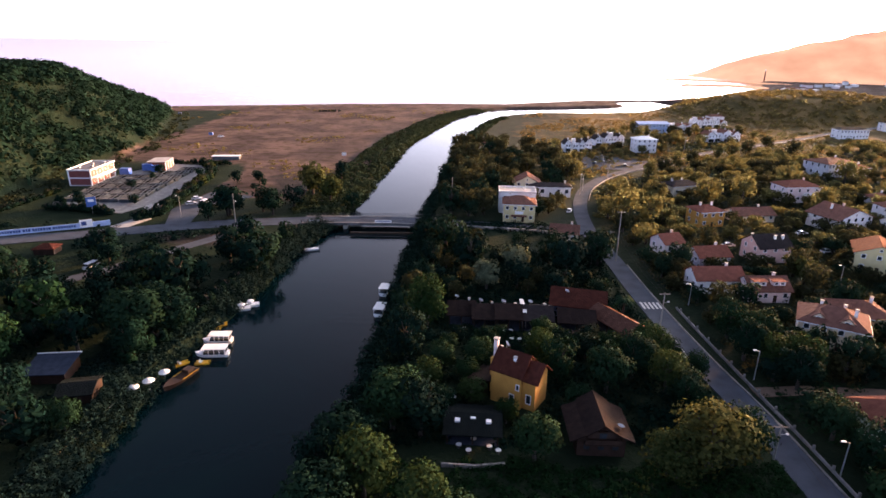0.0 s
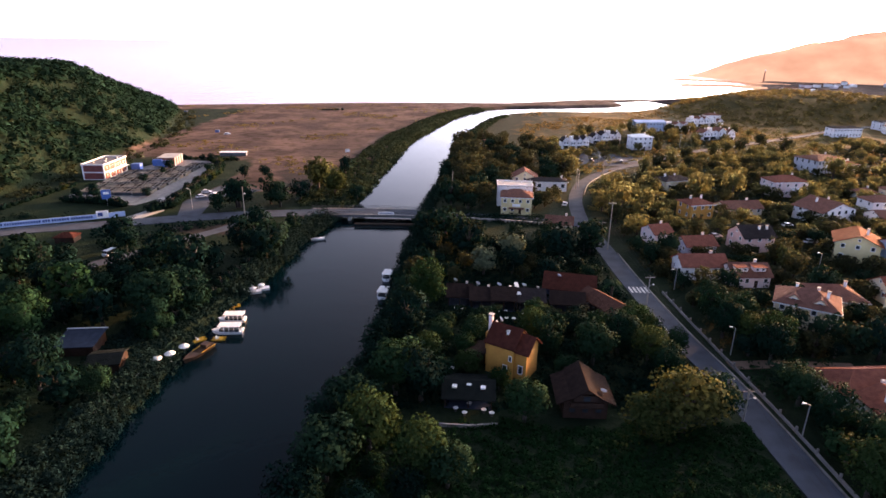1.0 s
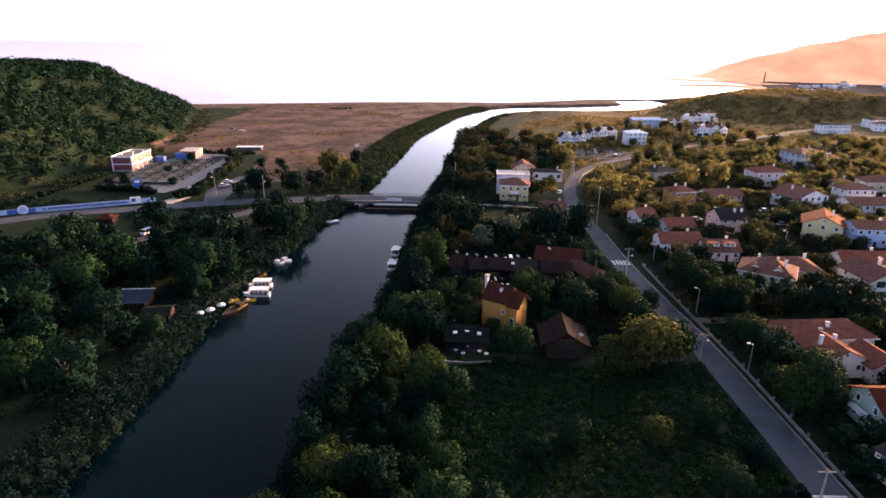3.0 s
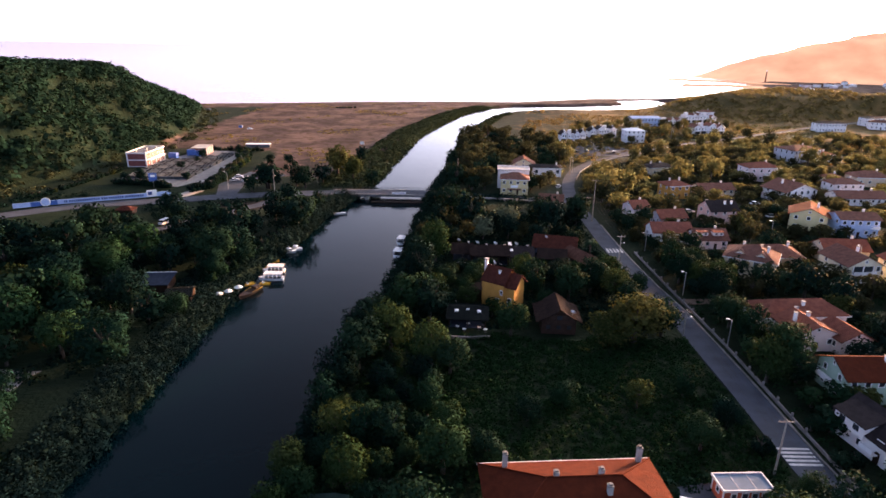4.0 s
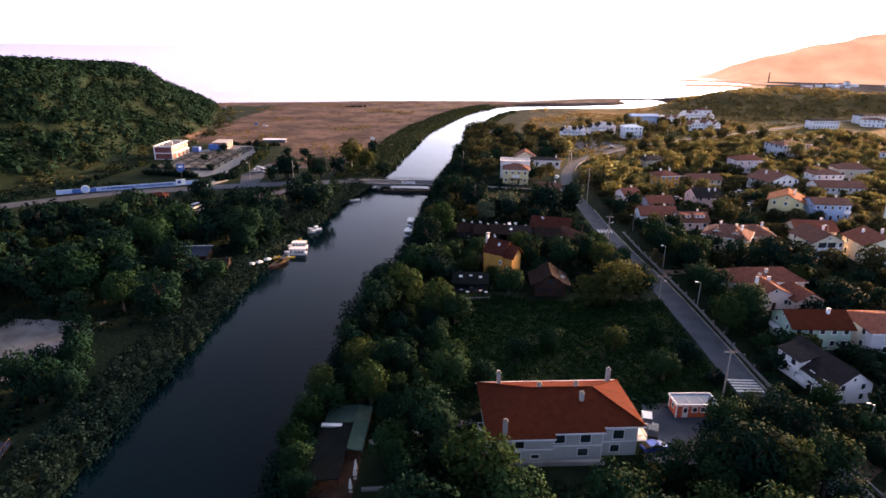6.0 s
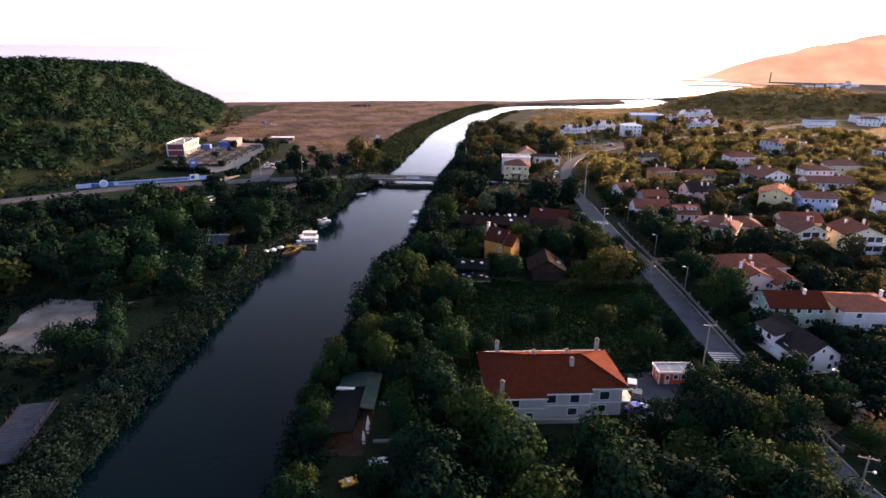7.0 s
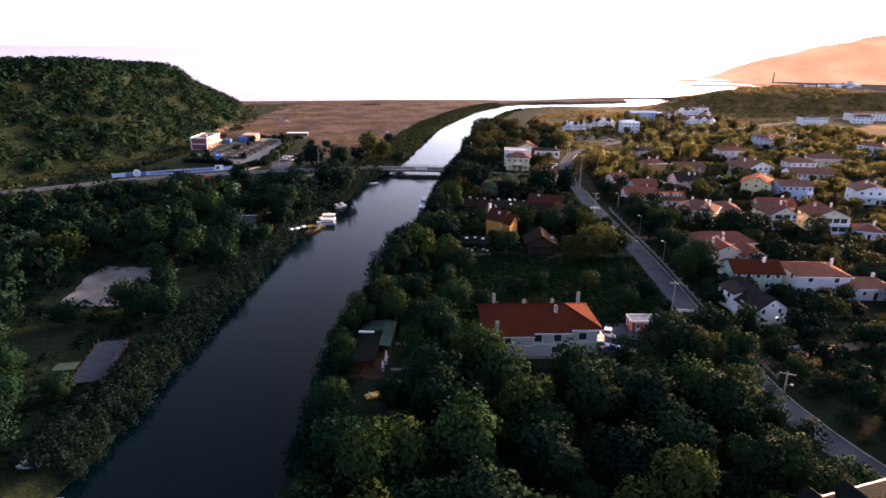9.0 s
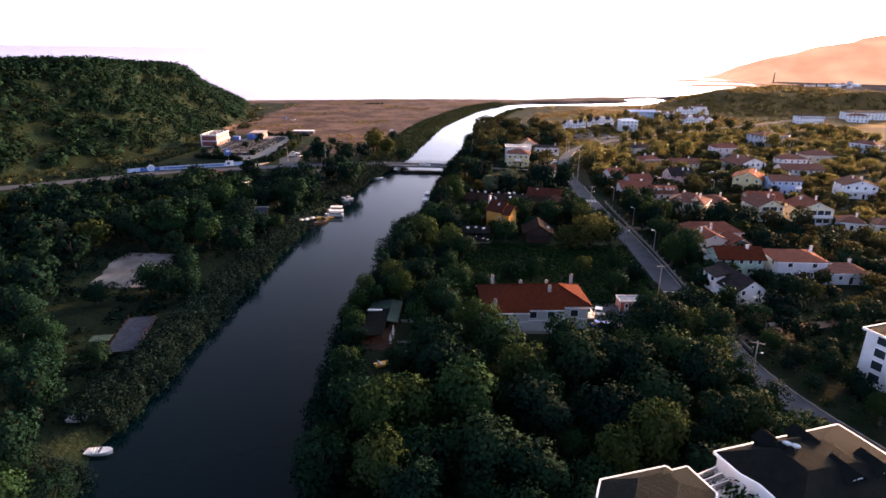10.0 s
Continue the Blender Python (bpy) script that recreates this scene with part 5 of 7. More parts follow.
        balcony(h, -12.0, -4.5, z, 5.0, 1.6, -90)
    balcony(h, 12.0, -5.0, 2.8, 3.4, 1.6, 90)
    part("corner_porch", Shape().box(-13.6, -8.6, 2.5, -12.0, -5.6, 2.62), M["white_wall"], h)
    h["keep"] = 12.5


big_house()


def kiosk():
    h = thing("kiosk", 45.7, 29.2, 0.1, 3, "coral red site cabin with a blue-grey roof and white trim", "cabin")
    part("wall", Shape().box(-3.6, -1.6, 0, 3.6, 1.6, 2.6), M["coral_wall"], h)
    part("roof", Shape().box(-3.8, -1.85, 2.6, 3.8, 1.85, 2.72), M["blue_sheet"], h, "blue-grey sheet roof")
    for x in (-1.3, 1.3):
        part("seam", Shape().box(x - 0.04, -1.8, 2.72, x + 0.04, 1.8, 2.77), M["steel"], h)
    for q in ((-3.9, -1.95, 3.9, -1.8), (-3.9, 1.8, 3.9, 1.95), (-3.9, -1.8, -3.75, 1.8), (3.75, -1.8, 3.9, 1.8)):
        part("fascia", Shape().box(q[0], q[1], 2.5, q[2], q[3], 2.9), M["white_paint"], h)
    for x in (-3.6, 3.6):
        for y in (-1.6, 1.6):
            part("corner_trim", Shape().box(x - 0.1, y - 0.1, 0, x + 0.1, y + 0.1, 2.5), M["white_paint"], h)
    d = part("door", Shape().box(-0.5, -0.08, 0.0, 0.5, 0.02, 2.1), M["white_paint"], h, "white door", pose(-2.0, -1.6, 0.05))
    part("pane", Shape().box(-0.32, -0.1, 1.0, 0.32, -0.082, 1.9), M["glass"], d)
    for x in (-0.3, 1.2, 2.7):
        add_window(h, x, -1.6, 1.0, 1.1, 1.15)
    for y in (0,):
        add_window(h, -3.6, y, 1.0, 1.0, 1.1, -90)
    h["keep"] = 3.5


kiosk()


# ---- dark-roofed apartment blocks at the end of the street ----
def mansard(parent, outline, inset, z0, z1, mat):
    """A low roof rising inward from an outline to a smaller flat top."""
    cx, cy = sum(p[0] for p in outline) / len(outline), sum(p[1] for p in outline) / len(outline)
    inner = [(cx + (x - cx) * inset, cy + (y - cy) * inset) for x, y in outline]
    k_ = len(outline)
    v_ = [(x, y, z0) for x, y in outline] + [(x, y, z1) for x, y in inner]
    part("roof", Shape().add(v_, [(i, (i + 1) % k_, k_ + (i + 1) % k_, k_ + i) for i in range(k_)] + [tuple(range(k_, 2 * k_)), tuple(range(k_ - 1, -1, -1))]), M[mat], parent)


def roof_edge(parent, outline, z, wide=0.22):
    for (x0, y0), (x1, y1) in zip(outline, outline[1:] + outline[:1]):
        L_ = math.hypot(x1 - x0, y1 - y0)
        part("gutter", Shape().box(-0.05, -wide, -0.35, L_ + 0.05, 0.04, 0.02), M["white_paint"], parent, at=pose(x0, y0, z, 0, 0, math.degrees(math.atan2(y1 - y0, x1 - x0))))


def shrink(outline, by):
    cx, cy = sum(p[0] for p in outline) / len(outline), sum(p[1] for p in outline) / len(outline)
    return [(cx + (x - cx) * by, cy + (y - cy) * by) for x, y in outline]


def apartment(outline, z, label, dormers, rise=1.7):
    h = thing("apartment_block", 0, 0, 0, 0, label, "apartment block", "apartment blocks")
    part("wall", Shape().prism(shrink(outline, 0.96), -0.6, z - 0.2), M["white_wall"], h)
    mansard(h, outline, 0.35, z, z + rise, "shingle")
    roof_edge(h, outline, z)
    for x, y, rot in dormers:
        dm = part("dormer", body(2.4, 3.4, 1.0, 0.9, "y", -0.4), M["shingle"], h, at=pose(x, y, z + 0.5, 0, 0, rot))
        part("dormer_roof", gable_roof(2.4, 3.4, 1.0, 0.9, 0.35, across=True), M["shingle"], dm)
        for s_ in (-0.6, 0.6):
            add_window(h, x + s_ * math.cos(radians(rot)) + 1.72 * math.sin(radians(rot)), y + s_ * math.sin(radians(rot)) - 1.72 * math.cos(radians(rot)), z + 0.55, 0.8, 0.8, rot)
    return h


ap1 = apartment([(34.9, -49.6), (33.0, -44.9), (30.7, -45.8), (30.2, -45.0), (21.2, -48.1), (20.8, -49.2), (18.0, -57.5), (30.0, -62.0)], 11.0,
                "white apartment block with a low dark shingle roof and white gutters", ())
ap2 = apartment([(63.5, -47.5), (59.4, -36.8), (58.3, -34.2), (37.8, -41.6), (39.4, -45.8), (41.0, -47.6), (43.0, -53.5)], 11.0,
                "wide white apartment block with dark shingle roof and dormers", ((52, -46.0, 18), (56.5, -44.5, 18), (47.0, -41.6, 108), (50.5, -39.6, 198), (45.4, -41.0, 198)), 2.0)
for x, y in ((46.4, -42.6), (47.3, -43.1)):
    dish(ap2, x, y, 12.6)
for i in range(3):
    z = 10.2 - 2.9 * i
    part("terrace", Shape().prism([(34.6, -49.0), (39.4, -46.6), (38.0, -42.6), (33.4, -45.2)], z - 3.0, z - 2.8), M["white_wall"], ap2)
    rl = Shape()
    for j in range(5):
        rl.tube((34.2 + 0.06 * j, -45.4, z - 2.7 + 0.22 * j), (37.9 + 0.06 * j, -43.4, z - 2.7 + 0.22 * j), 0.04, n=5)
    part("railing", rl, M["dark_metal"], ap2)
for x0, y0, x1, y1 in ((34.9, -47.8, 38.6, -46.0), (34.5, -46.6, 38.2, -44.7), (34.2, -45.5, 37.8, -43.5)):
    for j in range(4):
        part("pergola_slat", Shape().tube((x0, y0 + 0.22 * j, 9.4), (x1, y1 + 0.22 * j, 9.4), 0.06, n=5), M["dark_metal"], ap2)
    part("beam", Shape().tube((x0, y0 + 0.9, 9.25), (x1, y1 + 0.9, 9.25), 0.14, n=6), M["white_paint"], ap2)


def right_block():
    h = thing("apartment_block", 90.6, -3.6, 0, 22, "white four-storey block with dark window bays and flat roof", "apartment block", "apartment blocks")
    part("wall", Shape().box(-6.5, -5, -0.6, 6.5, 5, 10.8), M["white_wall"], h)
    part("roof", Shape().box(-7.0, -5.5, 10.8, 7.0, 5.5, 11.0), M["shingle"], h)
    for q in ((-7.1, -5.6, 7.1, -5.4), (-7.1, 5.4, 7.1, 5.6), (-7.1, -5.4, -6.9, 5.4), (6.9, -5.4, 7.1, 5.4)):
        part("gutter", Shape().box(q[0], q[1], 10.7, q[2], q[3], 11.15), M["white_paint"], h)
    for st in range(4):
        for y in (-2.6, 1.6):
            add_window(h, -6.5, y, 0.8 + 2.65 * st, 2.4, 2.0, -90)
        for x in (-4, 0, 4):
            add_window(h, x, -5, 0.9 + 2.65 * st, 1.6, 1.6)
    h["keep"] = 8


right_block()


# ---- water treatment yard below the hill ----
def plant_building():
    h = thing("pump_house", -166.2, 276.5, 0, 2, "two-storey pump house with dark red panels and white frame", "building")
    part("wall", Shape().box(-5.0, -11, -0.5, 5.0, 11, 7.0), M["white_wall"], h)
    for z in (0.3, 3.85):
        part("panel", Shape().box(-4.7, -11.06, z, 4.7, -11.0, z + 3.0), M["maroon_wall"], h, "dark red panel")
        for i in range(4):
            part("panel", Shape().box(5.0, -10.5 + 5.35 * i, z, 5.06, -5.6 + 5.35 * i, z + 3.0), M["brick_wall"], h, "orange brick panel")
            add_window(h, 5.08, -8.1 + 5.35 * i, z + 1.0, 0.9, 1.0, 90)
    part("roof", Shape().box(-5.3, -11.3, 7.0, 5.3, 11.3, 7.15), M["roof_felt"], h, "grey felt")
    for px, py in ((-2.5, -6), (1.8, -3), (-1.0, 3), (2.4, 7)):
        part("vent", Shape().box(px - 0.6, py - 0.6, 7.15, px + 0.6, py + 0.6, 7.8), M["steel"], h)
    for q in (-4.9, 4.9):
        part("pilaster", Shape().box(q - 0.28, -11.22, -0.4, q + 0.28, -11.0, 7.0), M["white_wall"], h)
    for q in ((-5.4, -11.4, 5.4, -11.1), (-5.4, 11.1, 5.4, 11.4), (-5.4, -11.1, -5.1, 11.1), (5.1, -11.1, 5.4, 11.1)):
        part("parapet", Shape().box(q[0], q[1], 7.0, q[2], q[3], 7.6), M["white_wall"], h)
    for i in range(4):
        part("post", Shape().box(-0.25, -0.25, 0, 0.25, 0.25, 3.3), M["white_wall"], h, at=pose(6.6, -9 + 5.5 * i, 0))
    part("canopy", Shape().box(5.0, -9.5, 3.3, 6.9, 9.5, 3.5), M["white_wall"], h)


plant_building()
structure("pavement_works", Shape().prism([(-160, 231), (-124.5, 221), (-118, 240), (-121, 314), (-150, 318), (-160.5, 290)], -0.3, 0.1), M["stone"], "concrete yard of the treatment works")
for r_ in range(7):
    for c_ in range(4):
        if (r_ >= 5 and c_ <= 1) or (r_ == 6 and c_ == 2):
            continue
        x, y = -157.0 + 7.9 * c_ - 0.15 * r_, 236.5 + 9.7 * r_
        bs_ = thing("settling_basin", x, y, 0.1, 5, "open concrete settling basin with dark water", "basin", "settling basins")
        for q in ((0, 0, 7.0, 0.5), (0, 8.5, 7.0, 9.0), (0, 0.5, 0.5, 8.5), (6.5, 0.5, 7.0, 8.5)):
            part("rim", Shape().box(q[0], q[1], 0, q[2], q[3], 1.3), M["basin"], bs_)
        part("water", Shape().box(0.5, 0.5, 0, 6.5, 8.5, 0.5), river_mat, bs_)
        part("walkway", Shape().box(3.2, 0.5, 1.1, 3.8, 8.5, 1.3), M["basin"], bs_)
        part("pipe", Shape().tube((1.6, 0.5, 1.0), (1.6, 8.5, 1.0), 0.22), M["basin"], bs_)
        part("pipe", Shape().tube((5.3, 0.5, 1.0), (5.3, 8.5, 1.0), 0.22), M["basin"], bs_)


def small_plant():
    h = thing("plant_hut", -147.5, 306.5, 0.1, 5, "small orange brick building with white columns", "building")
    part("wall", Shape().box(-4.2, -6, 0, 4.2, 6, 4.2), M["brick_wall"], h)
    part("roof", Shape().box(-4.7, -6.5, 4.2, 4.7, 6.5, 4.5), M["concrete"], h)
    for i in range(4):
        part("column", Shape().box(4.15, -5.8 + 3.7 * i, 0, 4.5, -5.3 + 3.7 * i, 4.2), M["white_wall"], h)
    for x in (-2, 1.5):
        add_window(h, x, -6, 1.2, 1.5, 1.5)


small_plant()
tank = thing("blue_tank", -156.5, 288, 0.1, 0, "blue steel tank beside the basins", "tank", "blue tanks")
part("shell", Shape().box(-2.2, -1.6, 0.5, 2.2, 1.6, 3.6), M["blue_paint"], tank)
for x in (-1.8, 1.8):
    part("leg", Shape().box(x - 0.15, -1.4, 0, x + 0.15, 1.4, 0.5), M["steel"], tank)
copy_thing(tank, pose(-151, 299, 0.1, 0, 0, 15))
copy_thing(tank, pose(-145, 296, 0.1, 0, 0, 15))
sg = thing("sign_board", -135.6, 221.0, 0, 20, "tall blue sign board on a post", "sign")
part("post", Shape().tube((0, 0, -0.4), (0, 0, 3.0), 0.2), M["steel"], sg)
part("board", Shape().box(-1.7, -0.2, 2.6, 1.7, 0.2, 6.4), M["blue_paint"], sg)
part("emblem", Shape().box(-1.0, -0.24, 4.6, 1.0, -0.2, 5.6), M["white_paint"], sg)
shed = thing("long_shed", -122.6, 334, 0, 5, "long low white shed at the edge of the plain", "shed")
part("wall", Shape().box(-7.4, -1.8, -0.3, 7.4, 1.8, 1.9), M["old_concrete"], shed)
part("roof", Shape().box(-7.8, -2.2, 1.9, 7.8, 2.2, 2.1), M["white_paint"], shed)


# ---- street furniture ----
def utility_pole(x, y, h_=10.0, arm=True, lamp=True, rot=0.0):
    p = thing("utility_pole", x, y, 0, rot, "pale concrete utility pole with crossarm and street lamp" if lamp else "pale concrete utility pole with crossarm", "utility pole", "utility poles")
    part("pole", Shape().tube((0, 0, -0.5), (0, 0, h_), 0.20, 0.12), M["pole_wood"], p)
    if arm:
        part("crossarm", Shape().box(-1.3, -0.07, h_ - 0.5, 1.3, 0.07, h_ - 0.36), M["pole_wood"], p)
        for q in (-1.15, -0.4, 0.4, 1.15):
            part("insulator", Shape().lathe([(0.05, 0), (0.09, 0.05), (0.06, 0.2)], 6, q, 0), M["stone"], p, at=pose(0, 0, h_ - 0.36))
    if lamp:
        a_ = part("lamp_arm", Shape().tube((0, 0, h_ * 0.72), (0.9, -0.5, h_ * 0.72 + 0.5), 0.05), M["steel"], p)
        part("lamp_head", Shape().lathe([(0.1, 0), (0.28, 0.05), (0.2, 0.22), (0.05, 0.28)], 8), M["white_paint"], a_, "white lamp head", pose(0.9, -0.5, h_ * 0.72 + 0.4))
    return p


utility_pole(53.6, 128.3, 9.6)
utility_pole(56.2, 81.0, 6.8)
utility_pole(53.6, 34.5, 10.2, lamp=False)
utility_pole(60.2, -5.2, 9.4, rot=-20)
utility_pole(56.0, 175.4, 16.5, lamp=False)
utility_pole(54.2, 178.5, 9.0, lamp=False)
utility_pole(-76.2, 209.5, 11.5, arm=False)
utility_pole(4.8, 246, 11.0, arm=False, lamp=False)
utility_pole(157, 380, 10)
utility_pole(85, 296, 10)
utility_pole(63.5, 262, 9.5)


def street_lamp(x, y, h_=7.0, rot=0.0):
    p = thing("street_lamp", x, y, 0, rot, "grey steel street lamp with a white head", "street lamp", "street lamps")
    part("pole", Shape().tube((0, 0, -0.4), (0, 0, h_), 0.13, 0.08), M["steel"], p)
    part("arm", Shape().tube((0, 0, h_ - 0.1), (0.9, 0, h_ + 0.25), 0.05), M["steel"], p)
    part("lamp_head", Shape().box(0.7, -0.15, h_ + 0.18, 1.4, 0.15, h_ + 0.34), M["white_paint"], p)


for x, y, hh in ((65.3, 105.8, 6.6), (64.8, 77, 6.5), (112, 152, 8), (128, 130, 7), (66, 142, 6), (88, 318, 8), (66, 268, 8), (120, 338, 8), (-100, 218, 8), (74, 24, 6)):
    street_lamp(x, y, hh, 180)


def wires(a_, b_, z, sag=0.9):
    """Cables hung between two poles."""
    w = thing("power_line", 0, 0, 0, 0, "thin dark overhead cables between the poles", "cable", "overhead cables")
    for off in (-1.1, 0.0, 1.1):
        pts = [(a_[0] + (b_[0] - a_[0]) * t + off, a_[1] + (b_[1] - a_[1]) * t, z - 4 * sag * t * (1 - t)) for t in [i / 8 for i in range(9)]]
        part("cable", Shape().pipe(pts, 0.022, 4), M["rubber"], w)


for a_, b_, z in (((53.6, 34.5), (60.2, -5.2), 9.5), ((60.2, -5.2), (72, -40), 9.3), ((56.2, 81.0), (53.6, 34.5), 7.6), ((53.6, 128.3), (56.2, 81.0), 7.6), ((56, 175.4), (53.6, 128.3), 9.6)):
    wires(a_, b_, z)

fence = thing("garden_wall", 0, 0, 0, 0, "low grey garden wall with pale posts along the street", "wall")
fl = smooth_line([(66.4, 8), (65.2, 18), (64.6, 28), (64.4, 45), (64.2, 78), (62.6, 118), (62.0, 140)], 2.6)
part("wall", ribbon(fl, 0.14, 0.55, 1.0), M["stone"], fence)
for i, p in enumerate(fl[::2]):
    part("post", Shape().box(-0.17, -0.17, -0.3, 0.17, 0.17, 1.3), M["stone"], fence, at=pose(p.x, p.y, 0))
lane_wall = thing("garden_wall", 0, 0, 0, 0, "low white wall at the edge of a lane", "wall")
part("wall", ribbon([(75, 21.0), (80, 22.6)], 0.15, 0.7, 1.0), M["white_wall"], lane_wall)


# ---- vehicles ----
def car(x, y, rot, mat, label, z=0.12, van=False):
    c = thing("car", x, y, z, rot, label, "van" if van else "car", "parked cars")
    L_, W_, H_ = (4.9, 1.9, 2.0) if van else (4.3, 1.75, 1.45)
    belt = H_ * 0.58
    prof = [(-L_ / 2, 0.35), (L_ / 2, 0.35), (L_ / 2, belt * 0.85), (L_ * 0.28 if not van else L_ * 0.42, belt), (-L_ * 0.42, belt), (-L_ / 2, belt * 0.9)]
    sh_ = Shape().add([(px, s * W_ / 2, pz) for s in (-1, 1) for px, pz in prof], [(0, 1, 2, 3, 4, 5), (11, 10, 9, 8, 7, 6)] + [(i, 6 + i, 6 + (i + 1) % 6, (i + 1) % 6) for i in range(6)])
    part("body", sh_, M[mat], c)
    f0, f1 = (0.40, 0.34) if van else (0.24, 0.08)
    cab = [(-L_ * 0.43, belt), (L_ * f0, belt), (L_ * f1, H_ - 0.06), (-L_ * (0.42 if van else 0.30), H_ - 0.06)]
    part("cabin_glass", Shape().add([(px, s * W_ * 0.46, pz) for s in (-1, 1) for px, pz in cab], [(0, 1, 2, 3), (7, 6, 5, 4)] + [(i, 4 + i, 4 + (i + 1) % 4, (i + 1) % 4) for i in range(4)]), M["glass"], c)
    part("roof", Shape().box(-L_ * (0.42 if van else 0.30), -W_ * 0.45, H_ - 0.06, L_ * f1, W_ * 0.45, H_), M[mat], c)
    for sx in (-0.31, 0.31):
        for s in (-1, 1):
            part("wheel", Shape().lathe([(0.31, -0.1), (0.31, 0.1)], 12), M["rubber"], c, at=pose(sx * L_, s * (W_ / 2 - 0.08), 0.31, 90, 0, 0))
    return c


car(36.6, 26.0, 75, "car_white", "white parked car beside the house")
car(36.6, 22.6, 70, "car_dark", "black parked car beside the house")
car(35.4, 18.2, 20, "car_blue", "blue parked car on the concrete court")
car(-103.4, 163, 75, "car_white", "white parked van under the trees", 0.05, True)
car(-103.2, 235.5, 40, "car_white", "white parked car on the rough lot", 0.07)
car(-104, 243.5, 20, "car_white", "white parked car on the rough lot", 0.07)
car(-97.8, 236, 80, "car_white", "white parked van on the rough lot", 0.07, True)
car(52.6, 232, 70, "car_white", "white car at the roadside", 0.12)
car(99, 191, 10, "car_white", "white parked car beside a house", 0.05)
car(133, 206, 15, "car_white", "white parked car in a yard", 0.05)
car(130, 186, 10, "car_white", "white parked car in a yard", 0.05)
car(-112, 218, 60, "car_white", "white parked car by the works gate", 0.1)
for x, y, r_ in ((80, 330, 20), (88, 334, 60), (97, 342, 10), (104, 330, 80), (92, 350, 30)):
    car(x, y, r_, "car_white" if x % 2 else "car_dark", "parked car among the white villas", 0.1)
car(-154, 413, 20, "car_white", "white car on the beach plain", 0.0)


# ---- boats and riverside ----
def hull(length, width, depth, mat, parent, bow=0.35, name="hull", open_top=False):
    n = 10
    top, bot = [], []
    for i in range(n + 1):
        t = i / n
        w = width / 2 * (1 - max(0, (t - (1 - bow)) / bow) ** 2.2) * (0.86 + 0.14 * min(1, t * 4))
        sheer = 0.25 * max(0, t - 0.5) ** 2 * depth * 4
        top.append((t * length - length / 2, max(w, 0.03), depth + sheer))
        bot.append((t * length * 0.94 - length / 2 + 0.1, max(w * 0.62, 0.02), 0))
    v_ = [(x, w, z) for x, w, z in top] + [(x, -w, z) for x, w, z in top] + [(x, w, z) for x, w, z in bot] + [(x, -w, z) for x, w, z in bot]
    k_ = n + 1
    f_ = []
    for i in range(n):
        f_ += [(2 * k_ + i, 2 * k_ + i + 1, i + 1, i), (k_ + i, k_ + i + 1, 3 * k_ + i + 1, 3 * k_ + i), (3 * k_ + i, 3 * k_ + i + 1, 2 * k_ + i + 1, 2 * k_ + i)]
        f_ += [(i, i + 1, k_ + i + 1, k_ + i)]
    f_ += [(0, k_, 3 * k_, 2 * k_)]
    return part(name, Shape().add(v_, f_), M[mat], parent)


def tour_boat(x, y, rot, label="white tour boat with a long flat canopy moored at the bank", length=7.4):
    b = thing("tour_boat", x, y, WATER - 0.2, rot, label, "boat", "moored boats")
    hull(length, 2.7, 1.0, "boat_white", b)
    part("cabin", Shape().box(-length * 0.42, -1.1, 1.0, length * 0.22, 1.1, 1.5), M["glass"], b, "dark side windows")
    for i in range(5):
        for s in (-1, 1):
            part("post", Shape().box(-0.05, -0.05, 1.0, 0.05, 0.05, 2.35), M["white_paint"], b, at=pose(-length * 0.42 + i * length * 0.16, s * 1.12, 0))
    part("canopy", Shape().box(-length * 0.46, -1.35, 2.35, length * 0.26, 1.35, 2.47), M["canvas"], b, "white canopy")
    part("rub_rail", Shape().box(-length * 0.46, -1.38, 0.85, length * 0.1, -1.30, 1.0), M["boat_yellow"], b)


tour_boat(-50.8, 116.6, 183)
tour_boat(-51.8, 122.8, 183, length=6.8)
tour_boat(-15.4, 140.0, 82, "small white covered boat moored under the trees", 6.4)
tour_boat(-15.4, 153.0, 82, "small white covered boat moored under the trees", 6.0)


def pedal_boat(x, y, rot, mat="boat_yellow", z=None, label="yellow plastic pedal boat pulled up at the bank"):
    b = thing("pedal_boat", x, y, WATER - 0.15 if z is None else z, rot, label, "pedal boat", "pedal boats")
    for s in (-1, 1):
        hull(3.2, 0.55, 0.5, mat, b, name="float").matrix_basis = pose(0, s * 0.55, 0)
    part("deck", Shape().box(-1.3, -0.6, 0.4, 0.9, 0.6, 0.55), M[mat], b)
    for s in (-0.3, 0.3):
        part("seat", Shape().box(-0.6, s - 0.22, 0.55, -0.1, s + 0.22, 0.7).box(-0.7, s - 0.22, 0.55, -0.6, s + 0.22, 1.1), M["canvas"], b)


for x, y, r_ in ((-55.4, 127.6, 20), (-55.0, 129.4, 15), (-54.2, 131.4, 25), (-55.8, 125.6, 10), (-51.6, 113.2, 5), (-56.0, 112.6, 40)):
    pedal_boat(x, y, r_)
pedal_boat(-55.4, 149.6, 20, z=-1.1)
pedal_boat(-13.6, -3.1, 30, z=0.05)
pedal_boat(-23.8, 2.0, 5, "boat_white", None, "small white plastic boat on the water")
pedal_boat(-10.1, 1.6, 10, "boat_white", 0.05, "white plastic pedal boat on the bank")


def swan_boat(x, y, rot):
    b = thing("swan_boat", x, y, WATER - 0.15, rot, "white swan-shaped pedal boat on the water", "pedal boat", "swan boats")
    hull(4.4, 2.0, 0.9, "boat_white", b, bow=0.5)
